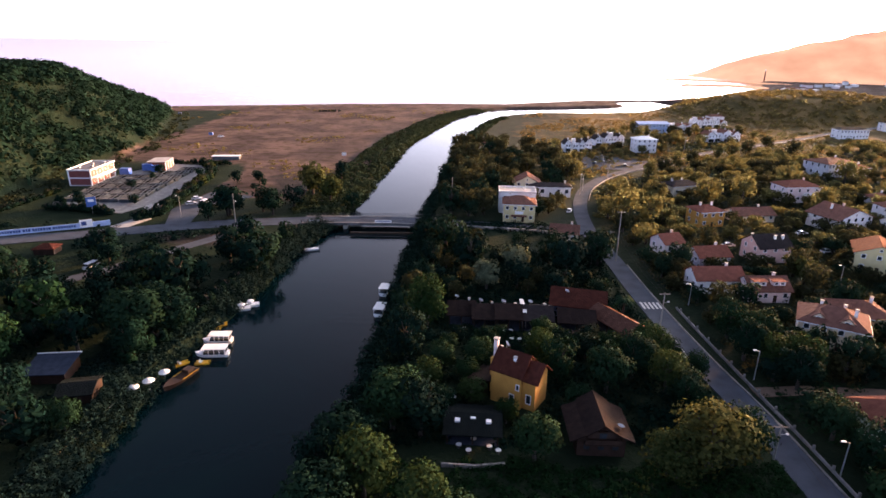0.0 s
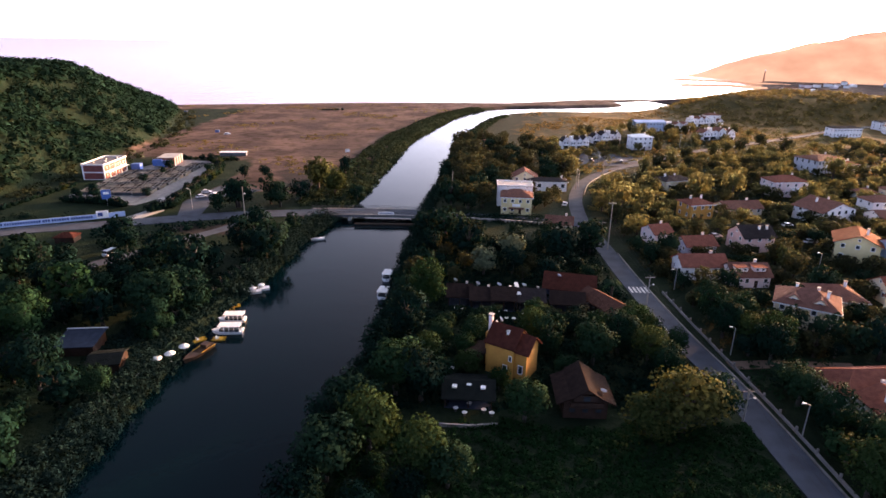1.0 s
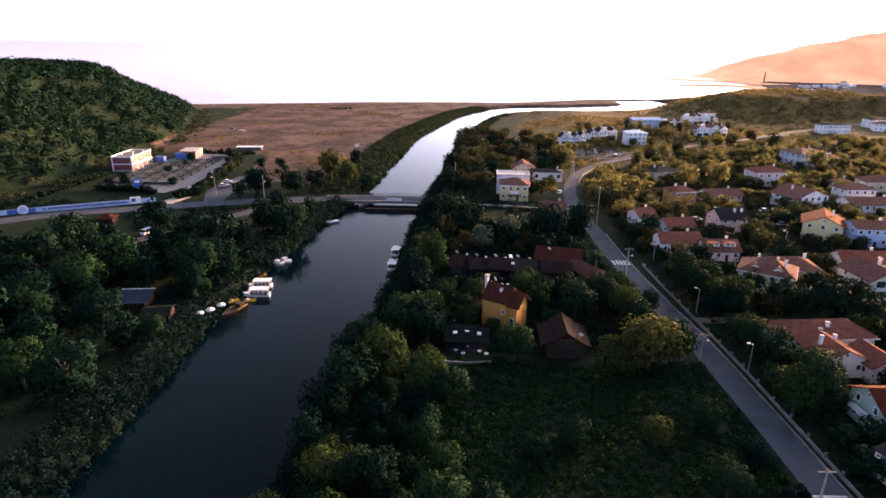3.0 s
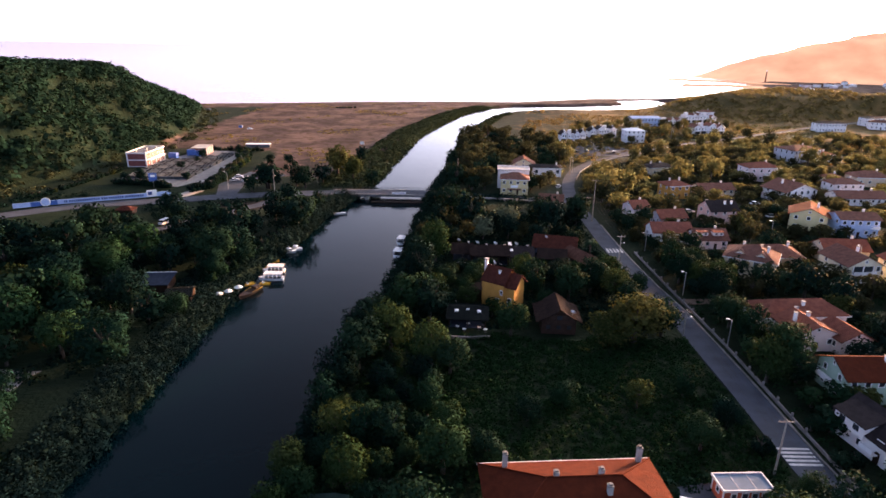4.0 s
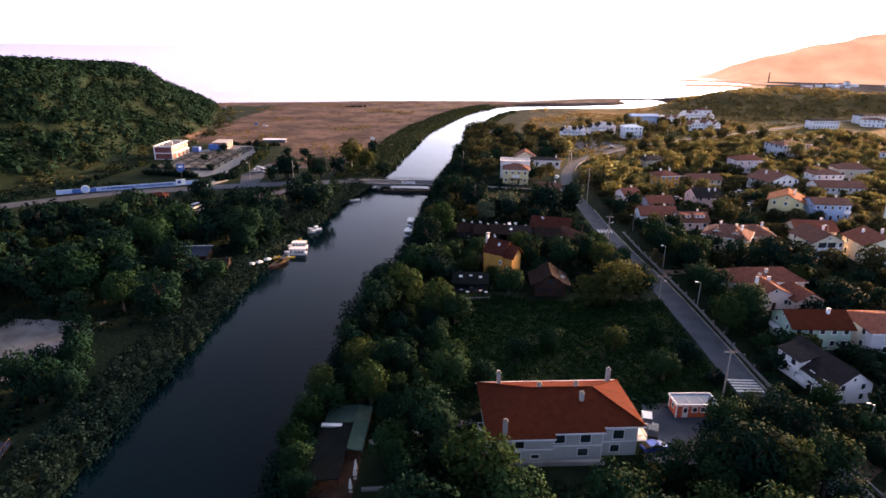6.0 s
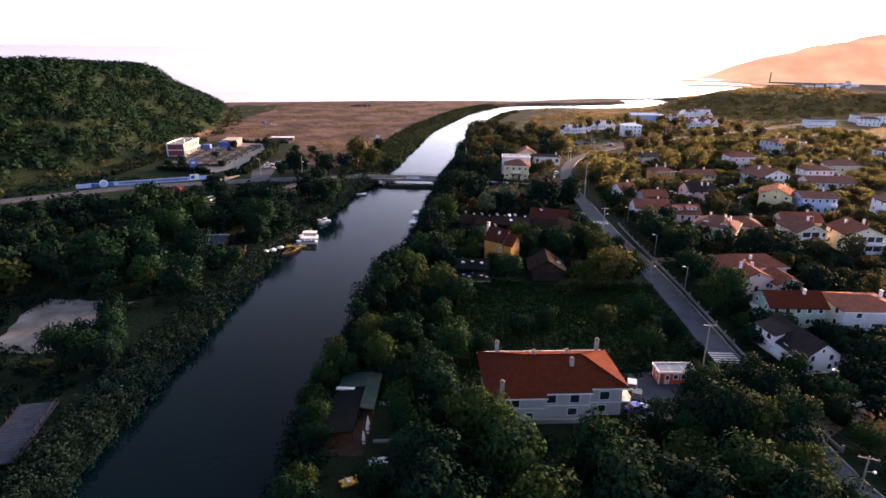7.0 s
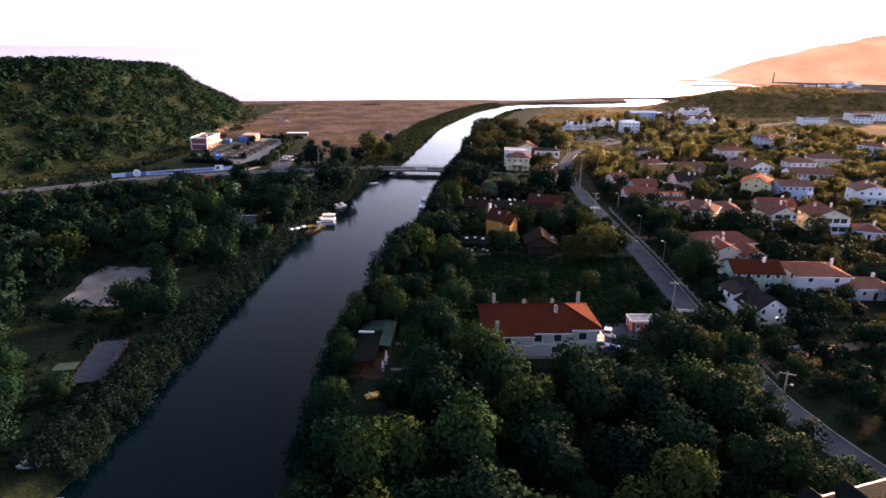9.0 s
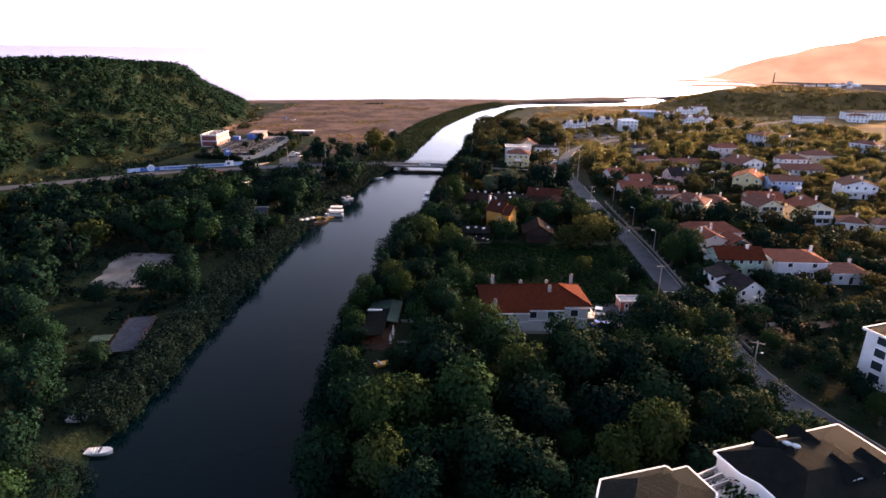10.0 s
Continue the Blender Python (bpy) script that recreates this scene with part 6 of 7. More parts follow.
    part("canopy", Shape().lathe([(1.0, 1.7), (0.95, 1.85), (0.5, 2.0), (0.05, 2.05)], 12), M["boat_white"], b)
    for px, py in ((-0.6, -0.7), (-0.6, 0.7), (0.6, -0.7), (0.6, 0.7)):
        part("post", Shape().tube((px, py, 0.8), (px, py, 1.75), 0.04), M["white_paint"], b)
    part("neck", Shape().tube((1.9, 0, 0.9), (2.3, 0, 1.9), 0.16, 0.12).tube((2.3, 0, 1.9), (2.75, 0, 2.05), 0.14, 0.05), M["boat_white"], b)


swan_boat(-51.8, 140.2, 200)
swan_boat(-50.2, 142.6, 200)


def plain_boat(x, y, rot, length=5.0, mat="boat_white", z=None, label="small white motor boat"):
    b = thing("boat", x, y, WATER - 0.15 if z is None else z, rot, label, "boat", "moored boats")
    hull(length, 1.8, 0.8, mat, b)
    part("windscreen", Shape().box(0.3, -0.7, 0.8, 0.4, 0.7, 1.25), M["glass"], b)
    part("engine", Shape().box(-length / 2 - 0.3, -0.25, 0.4, -length / 2 + 0.1, 0.25, 1.2), M["dark_metal"], b)
    part("seat", Shape().box(-1.2, -0.7, 0.8, -0.7, 0.7, 0.95), M["canvas"], b)


plain_boat(-43.5, 187.5, 200)
plain_boat(-57.0, -31.0, 8, 4.6)
plain_boat(-63.9, -25.3, 10, 3.6, z=float(land_height(-63.9, -25.3)))
plain_boat(-4.5, 228, 60, 5)


def wooden_boat():
    b = thing("wooden_boat", -53.6, 106.0, WATER - 0.2, 250, "old varnished wooden boat moored at the bank", "boat", "moored boats")
    hull(9, 2.8, 1.1, "boat_wood", b, bow=0.5)
    part("deck", Shape().box(-4.0, -1.05, 1.1, 0.6, 1.05, 1.16), M["wood"], b)
    part("cabin", Shape().box(-3.4, -0.8, 1.16, -1.6, 0.8, 1.9), M["boat_wood"], b)
    part("gunwale", Shape().box(-4.2, -1.36, 1.06, 0.4, -1.26, 1.2), M["boat_yellow"], b)
    part("gunwale", Shape().box(-4.2, 1.26, 1.06, 0.4, 1.36, 1.2), M["boat_yellow"], b)


wooden_boat()


def parasol(x, y, z, r=1.2, mat="canvas"):
    p = thing("parasol", x, y, z, 0, "white canvas parasol over a riverside table", "parasol", "parasols")
    part("pole", Shape().tube((0, 0, 0), (0, 0, 2.3), 0.04), M["steel"], p)
    part("canopy", Shape().lathe([(r, 2.0), (r * 0.98, 2.06), (r * 0.5, 2.4), (0.04, 2.6)], 10), M[mat], p)
    part("base", Shape().lathe([(0.35, 0), (0.35, 0.1)], 10), M["concrete"], p)


for x, y in ((-59.2, 98.6), (-57.9, 102.0), (-56.8, 106.4)):
    parasol(x, y, float(land_height(x, y)))


def platform():
    d = thing("timber_platform", -71.4, 5.5, 0, 13.6, "raised weathered timber platform with post railing", "platform")
    for i in range(22):
        part("plank", Shape().box(-3.2, -8.5 + i * 0.78, 0.95, 3.2, -8.5 + i * 0.78 + 0.72, 1.02), M["deck_wood"], d)
    part("frame", Shape().box(-3.2, -8.5, 0.7, 3.2, 8.6, 0.94), M["wood"], d)
    for s in (-1, 1):
        for i in range(8):
            part("post", Shape().box(-0.07, -0.07, -1.2, 0.07, 0.07, 2.05), M["wood"], d, at=pose(s * 3.1, -8.2 + i * 2.35, 0))
    part("rail", Shape().box(3.06, -8.3, 1.85, 3.14, 8.3, 1.95), M["wood"], d)
    part("canopy", Shape().box(-7.4, -4.5, 1.7, -3.3, -1.5, 1.82), M["sheet_green"], d, "faded green canopy")


platform()


def river_shed():
    h = thing("boat_shed", -16.6, 16.0, 0, 0, "dark open boat shed with a green roof by the water", "shed")
    part("roof", Shape().add(*slab([(-4.0, -9, 1.3), (1.6, -9, 1.9), (1.6, 4.5, 1.9), (-4.0, 4.5, 1.3)])), M["shingle"], h)
    part("roof", Shape().add(*slab([(1.6, -2.2, 2.1), (4.1, -2.2, 1.7), (4.1, 10, 1.7), (1.6, 10, 2.1)])), M["sheet_green"], h, "green sheet roof")
    part("roof", Shape().add(*slab([(-3.6, 4.9, 1.6), (1.55, 4.9, 2.0), (1.55, 10, 2.0), (-3.6, 10, 1.6)])), M["sheet_green"], h, "green sheet roof")
    for x, y in ((-3.7, -8.6), (-3.7, -2), (-3.7, 4), (1.4, -8.6), (1.4, -2), (3.8, -1.8), (3.8, 9.6), (-3.3, 9.6)):
        part("post", Shape().box(x - 0.1, y - 0.1, -1.5, x + 0.1, y + 0.1, 1.35), M["wood"], h)
    part("floor", Shape().box(-3.9, -13, -0.4, 3.9, 9.8, 0.12), M["wood"], h)
    part("trim", Shape().box(-3.9, 4.0, 1.45, -0.4, 4.8, 1.75), M["white_paint"], h, "white plastic sheet")


river_shed()
for x, y in ((-13.0, 10.6), (-13.1, 6.4), (-12.9, 9.2)):
    p = thing("parasol", x, y, 0.12, 0, "closed white parasol on the boat deck", "parasol", "parasols")
    part("pole", Shape().tube((0, 0, 0), (0, 0, 2.4), 0.04), M["steel"], p)
    part("canopy", Shape().lathe([(0.32, 0.7), (0.28, 1.2), (0.14, 2.1), (0.03, 2.5)], 8), M["canvas"], p)
    part("base", Shape().lathe([(0.3, 0), (0.3, 0.1)], 8), M["concrete"], p)
for x, y, w, r_ in ((-9.8, 17.9, 2.6, 10), (-9.0, 7.2, 5.2, 6), (-3.2, 20.6, 2.4, 20)):
    ln_ = thing("stone_kerb", x, y, 0.0, r_, "pale stone edging beside the garden", "kerb", "stone edgings")
    part("stone", Shape().box(-w / 2, -0.35, -0.4, w / 2, 0.35, 0.28), M["paving"], ln_)


def west_cafe():
    h = thing("cafe_shed", -78.0, 104, 0, 6, "dark riverside cafe shed with a dark sheet roof", "shed")
    part("wall", Shape().box(-3.8, -3.2, -0.5, 3.8, 3.2, 2.4), M["wood"], h)
    part("roof", Shape().add(*slab([(-4.2, -3.8, 2.4), (4.2, -3.8, 2.4), (4.2, 3.6, 3.2), (-4.2, 3.6, 3.2)])), M["deck_wood"], h)
    part("trim", Shape().box(-4.3, 3.5, 3.1, 4.3, 3.7, 3.35), M["white_paint"], h)
    h["keep"] = 5
    for x, y, w, d in ((-68.5, 97, 6, 6), (-86, 97, 7, 6)):
        s = thing("cafe_shed", x, y, 0, 12, "low dark timber shelter by the river", "shed")
        part("wall", Shape().box(-w / 2, -d / 2, -0.5, w / 2, d / 2, 2.2), M["wood"], s)
        part("roof", gable_roof(w, d, 2.2, 0.9, 0.4), M["shingle"], s)
        s["keep"] = 4


west_cafe()
rail = thing("bank_fence", 0, 0, 0, 0, "low pale timber fence along the river bank", "fence")
rp = [(-63.4, 72), (-62.4, 80), (-61.4, 88), (-60.6, 95)]
part("rail", ribbon(rp, 0.06, 0.3, 0.12), M["concrete"], rail)
for x, y in rp:
    part("post", Shape().box(-0.07, -0.07, -1.2, 0.07, 0.07, 0.45), M["concrete"], rail, at=pose(x, y, 0))
hut = thing("hut", -124.6, 176, 0, 5, "small hut with a red roof beside the road", "hut")
part("wall", Shape().box(-3, -2.4, -0.4, 3, 2.4, 2.0), M["wood"], hut)
part("roof", hip_roof(6, 4.8, 2.0, 1.2, 0.4), M["hall_tile"], hut)
for x, y, m_ in ((-236, 540, "blue_paint"), (-165, 424, "blue_paint"), (-58.5, 352, "white_wall")):
    b = thing("beach_hut", x, y, float(land_height(x, y)), 10, "small painted hut on the beach plain", "hut", "beach huts")
    part("wall", Shape().box(-1.3, -1.1, -0.3, 1.3, 1.1, 1.8), M[m_], b)
    part("roof", Shape().box(-1.5, -1.3, 1.8, 1.5, 1.3, 1.9), M["old_concrete"], b)
for i, (x, y) in enumerate(((3.0, 97.2), (2.6, 92.4), (5.9, 90.8), (8.6, 93.4), (6.2, 84.6), (8.8, 82.6), (10.2, 81.6), (3.6, 83.0), (5.2, 81.6))):
    terrace_table(x, y, 0.0)
shelter = pavilion(6.2, 87.6, -4, 9, 8, 2.6, 1.2, "shingle", "low dark garden shelter beside the orange house", lamps=3)
low = thing("garden_wall", 0, 0, 0, 0, "low pale garden wall in front of the shelter", "wall")
part("wall", ribbon([(0.6, 78.4), (6, 78.0), (11, 78.6)], 0.2, 0.6, 1.0), M["stone"], low)

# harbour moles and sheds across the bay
# the moles share the glowing haze colour of the headland
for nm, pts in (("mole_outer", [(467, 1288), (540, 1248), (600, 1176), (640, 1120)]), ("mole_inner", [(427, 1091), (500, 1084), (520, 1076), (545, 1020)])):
    structure("structure_" + nm, ribbon(pts, 4, 0.4, 4), haze_glow_mat, "stone harbour mole with the headland's haze glow painted on")
rr = random.Random(12)
for i in range(22):
    x, y = ((536 + 3.4 * i, 950 - 4.0 * i), (620 + 16 * (i - 9), 1090 + rr.uniform(-60, 50)))[i > 8]
    b = thing("harbour_building", x, y, max(0.0, float(land_height(x, y))), rr.uniform(-20, 20), "small pale building far off by the harbour", "building", "harbour buildings")
    w, d, hh = rr.uniform(6, 13), rr.uniform(6, 10), rr.uniform(3, 6.5)
    part("wall", Shape().box(-w / 2, -d / 2, -2, w / 2, d / 2, hh), M["white_wall" if i % 3 else "rose_wall"], b)
    part("roof", hip_roof(w, d, hh, 1.6, 0.4), M["hazed_brown_tile" if i % 4 else "white_paint"], b)
mast = thing("harbour_tower", 640, 1215, 0, 0, "slim red tower on the far headland", "tower")
part("shaft", Shape().lathe([(1.4, -2), (1.1, 12), (0.7, 20)], 10), M["hazed_red_tile"], mast)
part("lantern", Shape().lathe([(0.9, 20), (0.9, 21.5), (0.3, 23)], 10), M["white_paint"], mast)


# ---- plants ----
def crown_mesh(name, mat, seed, r, tall, blobs, leaves, leaf, low=0.0):
    """An uneven crown of many leaf clumps, built from overlapping boughs; its middle lies at z = 0."""
    r_ = np.random.default_rng(seed)
    u = r_.normal(size=(blobs, 3))
    u /= np.linalg.norm(u, axis=1, keepdims=True)
    u *= r_.uniform(0.35, 0.95, (blobs, 1)) ** 0.6
    centre = u * np.array([r * 0.72, r * 0.72, tall * 0.36])
    centre[:, 2] = np.maximum(centre[:, 2], -tall * 0.34) + low
    rad = r * r_.uniform(0.15, 0.44, blobs)
    pick = r_.choice(blobs, leaves, p=rad ** 2 / (rad ** 2).sum())
    w = r_.normal(size=(leaves, 3))
    w[:, 2] += 0.25
    w /= np.linalg.norm(w, axis=1, keepdims=True)
    spread = rad[pick][:, None] * r_.uniform(0.72, 1.12, (leaves, 1))
    at_ = centre[pick] + w * spread * np.array([1, 1, 0.85])
    crown_way = at_ / np.array([r, r, tall * 0.5])
    crown_way[:, 2] += 0.35
    crown_way /= np.linalg.norm(crown_way, axis=1, keepdims=True) + 1e-6
    return leaf_cloud(name, mat, at_, 0.5 * w + 0.6 * crown_way, leaf, r_)


def trunk_mesh(name, r, height, seed):
    """A tapered trunk with limbs up to the crown; base at z = 0."""
    r_ = random.Random(seed)
    sh_ = Shape()
    fork = height * 0.38
    t = 0.05 * r + 0.1
    top = (r_.uniform(-0.2, 0.2), r_.uniform(-0.2, 0.2), fork)
    sh_.tube((0, 0, -0.4), top, t * 1.3, t, 7)
    for i in range(5):
        a_ = 6.283 * i / 5 + r_.uniform(-0.4, 0.4)
        q = (math.cos(a_) * r * 0.4, math.sin(a_) * r * 0.4, fork + (height - fork) * r_.uniform(0.3, 0.55))
        sh_.tube(top, q, t * 0.6, t * 0.15, 5)
    sh_.tube(top, (0, 0, height * 0.7), t * 0.7, t * 0.15, 5)
    return sh_.mesh(name, M["bark"])


TREE_KINDS = {}


def tree_kind(key, mat, seed, r=5.0, height=11.0, tall=10.2, blobs=40, leaves=2700, leaf=0.50):
    TREE_KINDS[key] = (trunk_mesh("trunk", r, height, seed), crown_mesh("crown", M[mat], seed, r, tall, blobs, leaves, leaf), r, height, tall)


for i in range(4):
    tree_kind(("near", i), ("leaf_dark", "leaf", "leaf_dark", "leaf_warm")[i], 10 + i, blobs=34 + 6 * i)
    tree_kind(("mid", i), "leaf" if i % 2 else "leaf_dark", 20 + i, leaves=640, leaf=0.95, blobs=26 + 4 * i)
    tree_kind(("garden", i), "leaf_hazed" if i else "leaf_gold", 40 + i, leaves=640, leaf=0.95, blobs=26 + 4 * i)
tree_kind(("gold", 0), "leaf_gold", 31, leaves=2800, leaf=0.50)
tree_kind(("gold", 1), "leaf_gold", 32, leaves=1300, leaf=0.8)
tree_kind(("grey", 0), "leaf_grey", 33, leaves=1900, leaf=0.6, height=9.5, tall=8.0, blobs=30)
tree_kind(("tall", 0), "leaf_dark", 34, r=3.2, height=14, tall=13, leaves=2000, leaf=0.55, blobs=30)
tree_kind(("bush", 0), "leaf", 35, r=2.0, height=3.0, tall=3.4, leaves=520, leaf=0.42, blobs=12)
tree_kind(("bush", 1), "leaf_dark", 36, r=2.0, height=2.8, tall=3.2, leaves=520, leaf=0.42, blobs=12)
tree_kind(("cone", 0), "leaf_dark", 37, r=1.9, height=9, tall=11, leaves=1300, leaf=0.45, blobs=30)
LABELS = {"near": "dense dark green broadleaf tree", "mid": "green broadleaf garden tree", "garden": "garden tree with olive-green leaves paled for haze", "gold": "broadleaf tree with yellow-green sunlit leaves", "grey": "pale grey-green willow tree",
          "tall": "tall slim dark green tree", "bush": "low rounded green shrub", "cone": "narrow dark cypress tree"}
tree_first = {}


def tree(kind, x, y, r, rot=None, z=None, stretch=1.0):
    """A tree with its crown radius in metres, standing on the land; those far from the river and the street join the woods."""
    # west bank trees get the shade-darkened leaves only
    if x < -40 and kind == ("near", 3):
        kind = ("near", 2)
    # far east trees take the leaf colour lightened for haze
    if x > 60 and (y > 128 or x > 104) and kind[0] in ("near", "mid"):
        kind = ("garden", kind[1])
    tm, cm, r0, h0, tall = TREE_KINDS[kind]
    s = r / r0
    z = float(land_height(x, y)) if z is None else z
    rot = random.uniform(0, 360) if rot is None else rot
    if not (-100 < x < 78 and -64 < y < 130) and kind[0] not in ("gold", "grey", "cone"):
        kind = ("mid", kind[1]) if kind[0] == "near" else kind
        h0, tall = TREE_KINDS[kind][3:]
        far_trees.append((kind, pose(x, y, z, 0, 0, rot) @ Matrix.Diagonal((s, s, s * stretch, 1)), h0 - tall * 0.55))
        return
    nm = "shrub" if kind[0] == "bush" else "tree"
    t = thing(nm, x, y, z, rot, LABELS[kind[0]], nm, nm + "s")
    t.scale = (s, s, s * stretch)
    part("trunk", tm, None, t)
    part("crown", cm, None, t, at=pose(0, 0, h0 - tall * 0.55))


far_trees = []


def mesh_arrays(me):
    co = np.empty(len(me.vertices) * 3, np.float32)
    me.vertices.foreach_get("co", co)
    nr = np.zeros(len(me.vertices) * 3, np.float32)
    if "custom_normal" in me.attributes:
        me.attributes["custom_normal"].data.foreach_get("vector", nr)
    else:
        me.vertices.foreach_get("normal", nr)
    return co.reshape(-1, 3), nr.reshape(-1, 3), [tuple(p.vertices) for p in me.polygons]


def plant_far_trees():
    """Joins the farther trees into one wood."""
    mats = ["bark", "leaf", "leaf_dark", "leaf_gold", "leaf_hazed", "leaf_half_hazed"]
    store = {k_: (mesh_arrays(v_[0]), mesh_arrays(v_[1])) for k_, v_ in TREE_KINDS.items()}
    co_all, nr_all, face_all, mat_all, o = [], [], [], [], 0
    rr = random.Random(5)
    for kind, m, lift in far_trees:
        # leaf colour paler by distance and towards the east, standing in for haze
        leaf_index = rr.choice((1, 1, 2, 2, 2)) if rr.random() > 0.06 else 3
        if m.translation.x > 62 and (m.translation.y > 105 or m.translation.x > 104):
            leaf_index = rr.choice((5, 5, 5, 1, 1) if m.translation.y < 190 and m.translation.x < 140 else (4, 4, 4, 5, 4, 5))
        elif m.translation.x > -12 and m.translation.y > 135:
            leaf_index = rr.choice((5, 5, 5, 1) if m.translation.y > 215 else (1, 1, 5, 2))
        for which, ((co, nr, faces), dz) in enumerate(zip(store[kind], (0, lift))):
            mm = np.array(m @ Matrix.Translation((0, 0, dz)))
            co_all.append(co @ mm[:3, :3].T + mm[:3, 3])
            nr_all.append(nr @ mm[:3, :3].T)
            face_all += [tuple(o + i for i in f_) for f_ in faces]
            mat_all += [leaf_index if which else 0] * len(faces)
            o += len(co)
    me = bpy.data.meshes.new("garden_trees")
    me.from_pydata(np.concatenate(co_all).tolist(), [], face_all, shade_flat=False)
    soft_normals(me, np.concatenate(nr_all) + 1e-6)
    for nm in mats:
        me.materials.append(M[nm])
    me.polygons.foreach_set("material_index", mat_all)
    me.update()
    stuff("garden_trees", me, "green garden and field trees between the houses", "trees")


# ---- trees that stand out, by place and crown radius ----
def clear_of(x, y, margin):
    """Whether a plant of that radius keeps off roads, houses, water and yards."""
    for bx, by, br in KEEP_OFF:
        if (x - bx) ** 2 + (y - by) ** 2 < (br + margin) ** 2:
            return False
    for p in ROAD_POINTS:
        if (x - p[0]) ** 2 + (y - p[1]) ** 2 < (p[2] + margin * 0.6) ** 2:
            return False
    return True


KEEP_OFF = [(o.matrix_basis.translation.x, o.matrix_basis.translation.y, o["keep"]) for o in scene.objects if "keep" in o]
KEEP_OFF += [(-57, -34, 5), (-64, -28, 3.5), (20, 196, 7), (33, 193, 7), (8, 199, 6), (44, 189, 6), (-101, 158, 6), (-99, 150, 5), (-96, 156, 4), (-13, 9, 5.0), (-14, 1, 4.5), (-16, 16, 6), (-14.5, -6, 3.5), (-12.5, -10, 3.5), (-25.5, 2, 3), (-94, 46, 10.5), (-72, 5, 8), (44, 22, 9), (38, 22, 6), (-70, 100, 8)]
ROAD_POINTS = [(p.x, p.y, 3.7 if p.y < 215 else 7.5) for p in MAIN] + [(p.x, p.y, 4.8) for p in CROSS]
ROAD_POINTS += [(x, y, 4.0) for x, y in ((-78, 192), (-83, 185), (-88, 178), (-94, 169), (-75, 178), (-70, 168), (-66, 158))]
ROAD_POINTS += [(p.x + 0.62 * d_, p.y - 0.78 * d_, 5.0) for p in CROSS if p.x < -135 for d_ in (9, 18, 27, 36)]
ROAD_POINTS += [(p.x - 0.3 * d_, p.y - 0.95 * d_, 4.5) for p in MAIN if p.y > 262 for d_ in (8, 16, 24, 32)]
for o in list(scene.objects):
    if "keep" in o:
        del o["keep"]
WEST_WOOD = [(-69, 143, 7.5), (-68, 119, 7.5), (-71, 108, 6.5), (-97, 132, 6.6), (-122, 160, 4.9), (-112, 164, 5.2), (-112, 185, 2.6), (-83, 221, 7), (-71, 227, 4.9), (-60, 233, 5.1), (-61, 178, 6), (-64, 168, 5.5), (-52, 190, 3.5), (-37, 240, 4.5), (-49, 285, 4.5), (-96, 73, 7.5), (-97, 94, 7.4), (-91, 105, 7.2), (-116, 127, 7.2), (-127, 126, 6.2), (-69, 63, 7), (-80, 66, 5), (-77, 88, 5.7), (-79, 150, 7), (-99, 145, 5.4), (-64, 85, 3.3), (-66, 112, 5), (-115, 62, 6.6), (-109, 74, 7.5), (-101, 83, 7.2)]
WEST_WOOD_B = [(-82, 221, 7.5), (-66, 223, 5.2), (-54, 168, 6.8), (-88, 214, 4), (-95, 89, 6.5), (-92, 124, 6.6), (-63, 124, 6.6), (-54, 161, 6.5), (-146, 94, 7.5), (-166, 106, 7), (-138, 122, 6.8)]
RIVER_GARDENS = [(2, 184, 7), (-5, 149, 4.3), (-3, 128, 5.8), (-7, 112, 5.6), (-8, 88, 6.6), (-3, 86, 5.6), (-1, 105, 2.5), (9, 165, 7), (37, 162, 6.8), (49, 171, 6), (21, 110, 3.8), (24, 104, 4.6), (33, 100, 5), (40, 106, 5), (46, 111, 4.6), (17, 92, 3.2), (16, 80, 4.6), (51, 81, 4.8), (45, 101, 4.2), (47, 95, 4.4)]
FIELD_EDGE = [(-15, 79, 5.6), (-18, 75, 4.6), (-11, 71, 5.6), (70, 78, 4.6), (-17, 64, 6.2), (-20, 57, 4.8), (-17, 40, 4.2), (-8, 38, 3.9), (-20, 26, 3.4), (-20, 21, 2.9), (-2, 65, 4.9), (16, 47, 3), (2, 63, 4.4), (23, 51, 3.2), (37, 52, 3), (47, 56, 3.4), (44, 40, 3.6), (51, 46, 3.4), (66, 62, 4.6), (66, 46, 2.2), (68, 37, 2), (100, 79, 4.4), (54, 40, 2.4), (-12, 39, 4.4), (1, 33, 4.6), (8, 34, 3.6), (69, 29, 3.3), (79, 28, 3.4), (90, 36, 3.7), (94, 43, 3)]
FIELD_EDGE_B = [(98, 73, 4.4), (72, 62, 4), (84, 27, 3.4), (95, 38, 2.8), (101, 24, 3.4)]
VILLAGE_TREES = [(4, 226, 6), (15, 285, 7), (24, 276, 6.5), (54, 276, 6.5), (66, 292, 6), (116, 250, 6.5), (132, 250, 6.5), (79, 214, 6), (73, 226, 6), (67, 206, 5), (196, 372, 5), (217, 364, 6.5), (187, 379, 5), (106, 164, 4.8), (73, 167, 4.6), (66, 162, 3.6), (68, 124, 5), (73, 119, 4.8), (67, 114, 4.6), (76, 108, 5), (106, 141, 4.4), (79, 97, 4.8), (72, 102, 4.6), (90, 186, 4.6), (107, 204, 4.1), (105, 152, 4.2), (204, 292, 6.5), (159, 238, 6), (172, 286, 6.5), (69, 86, 4.6)]
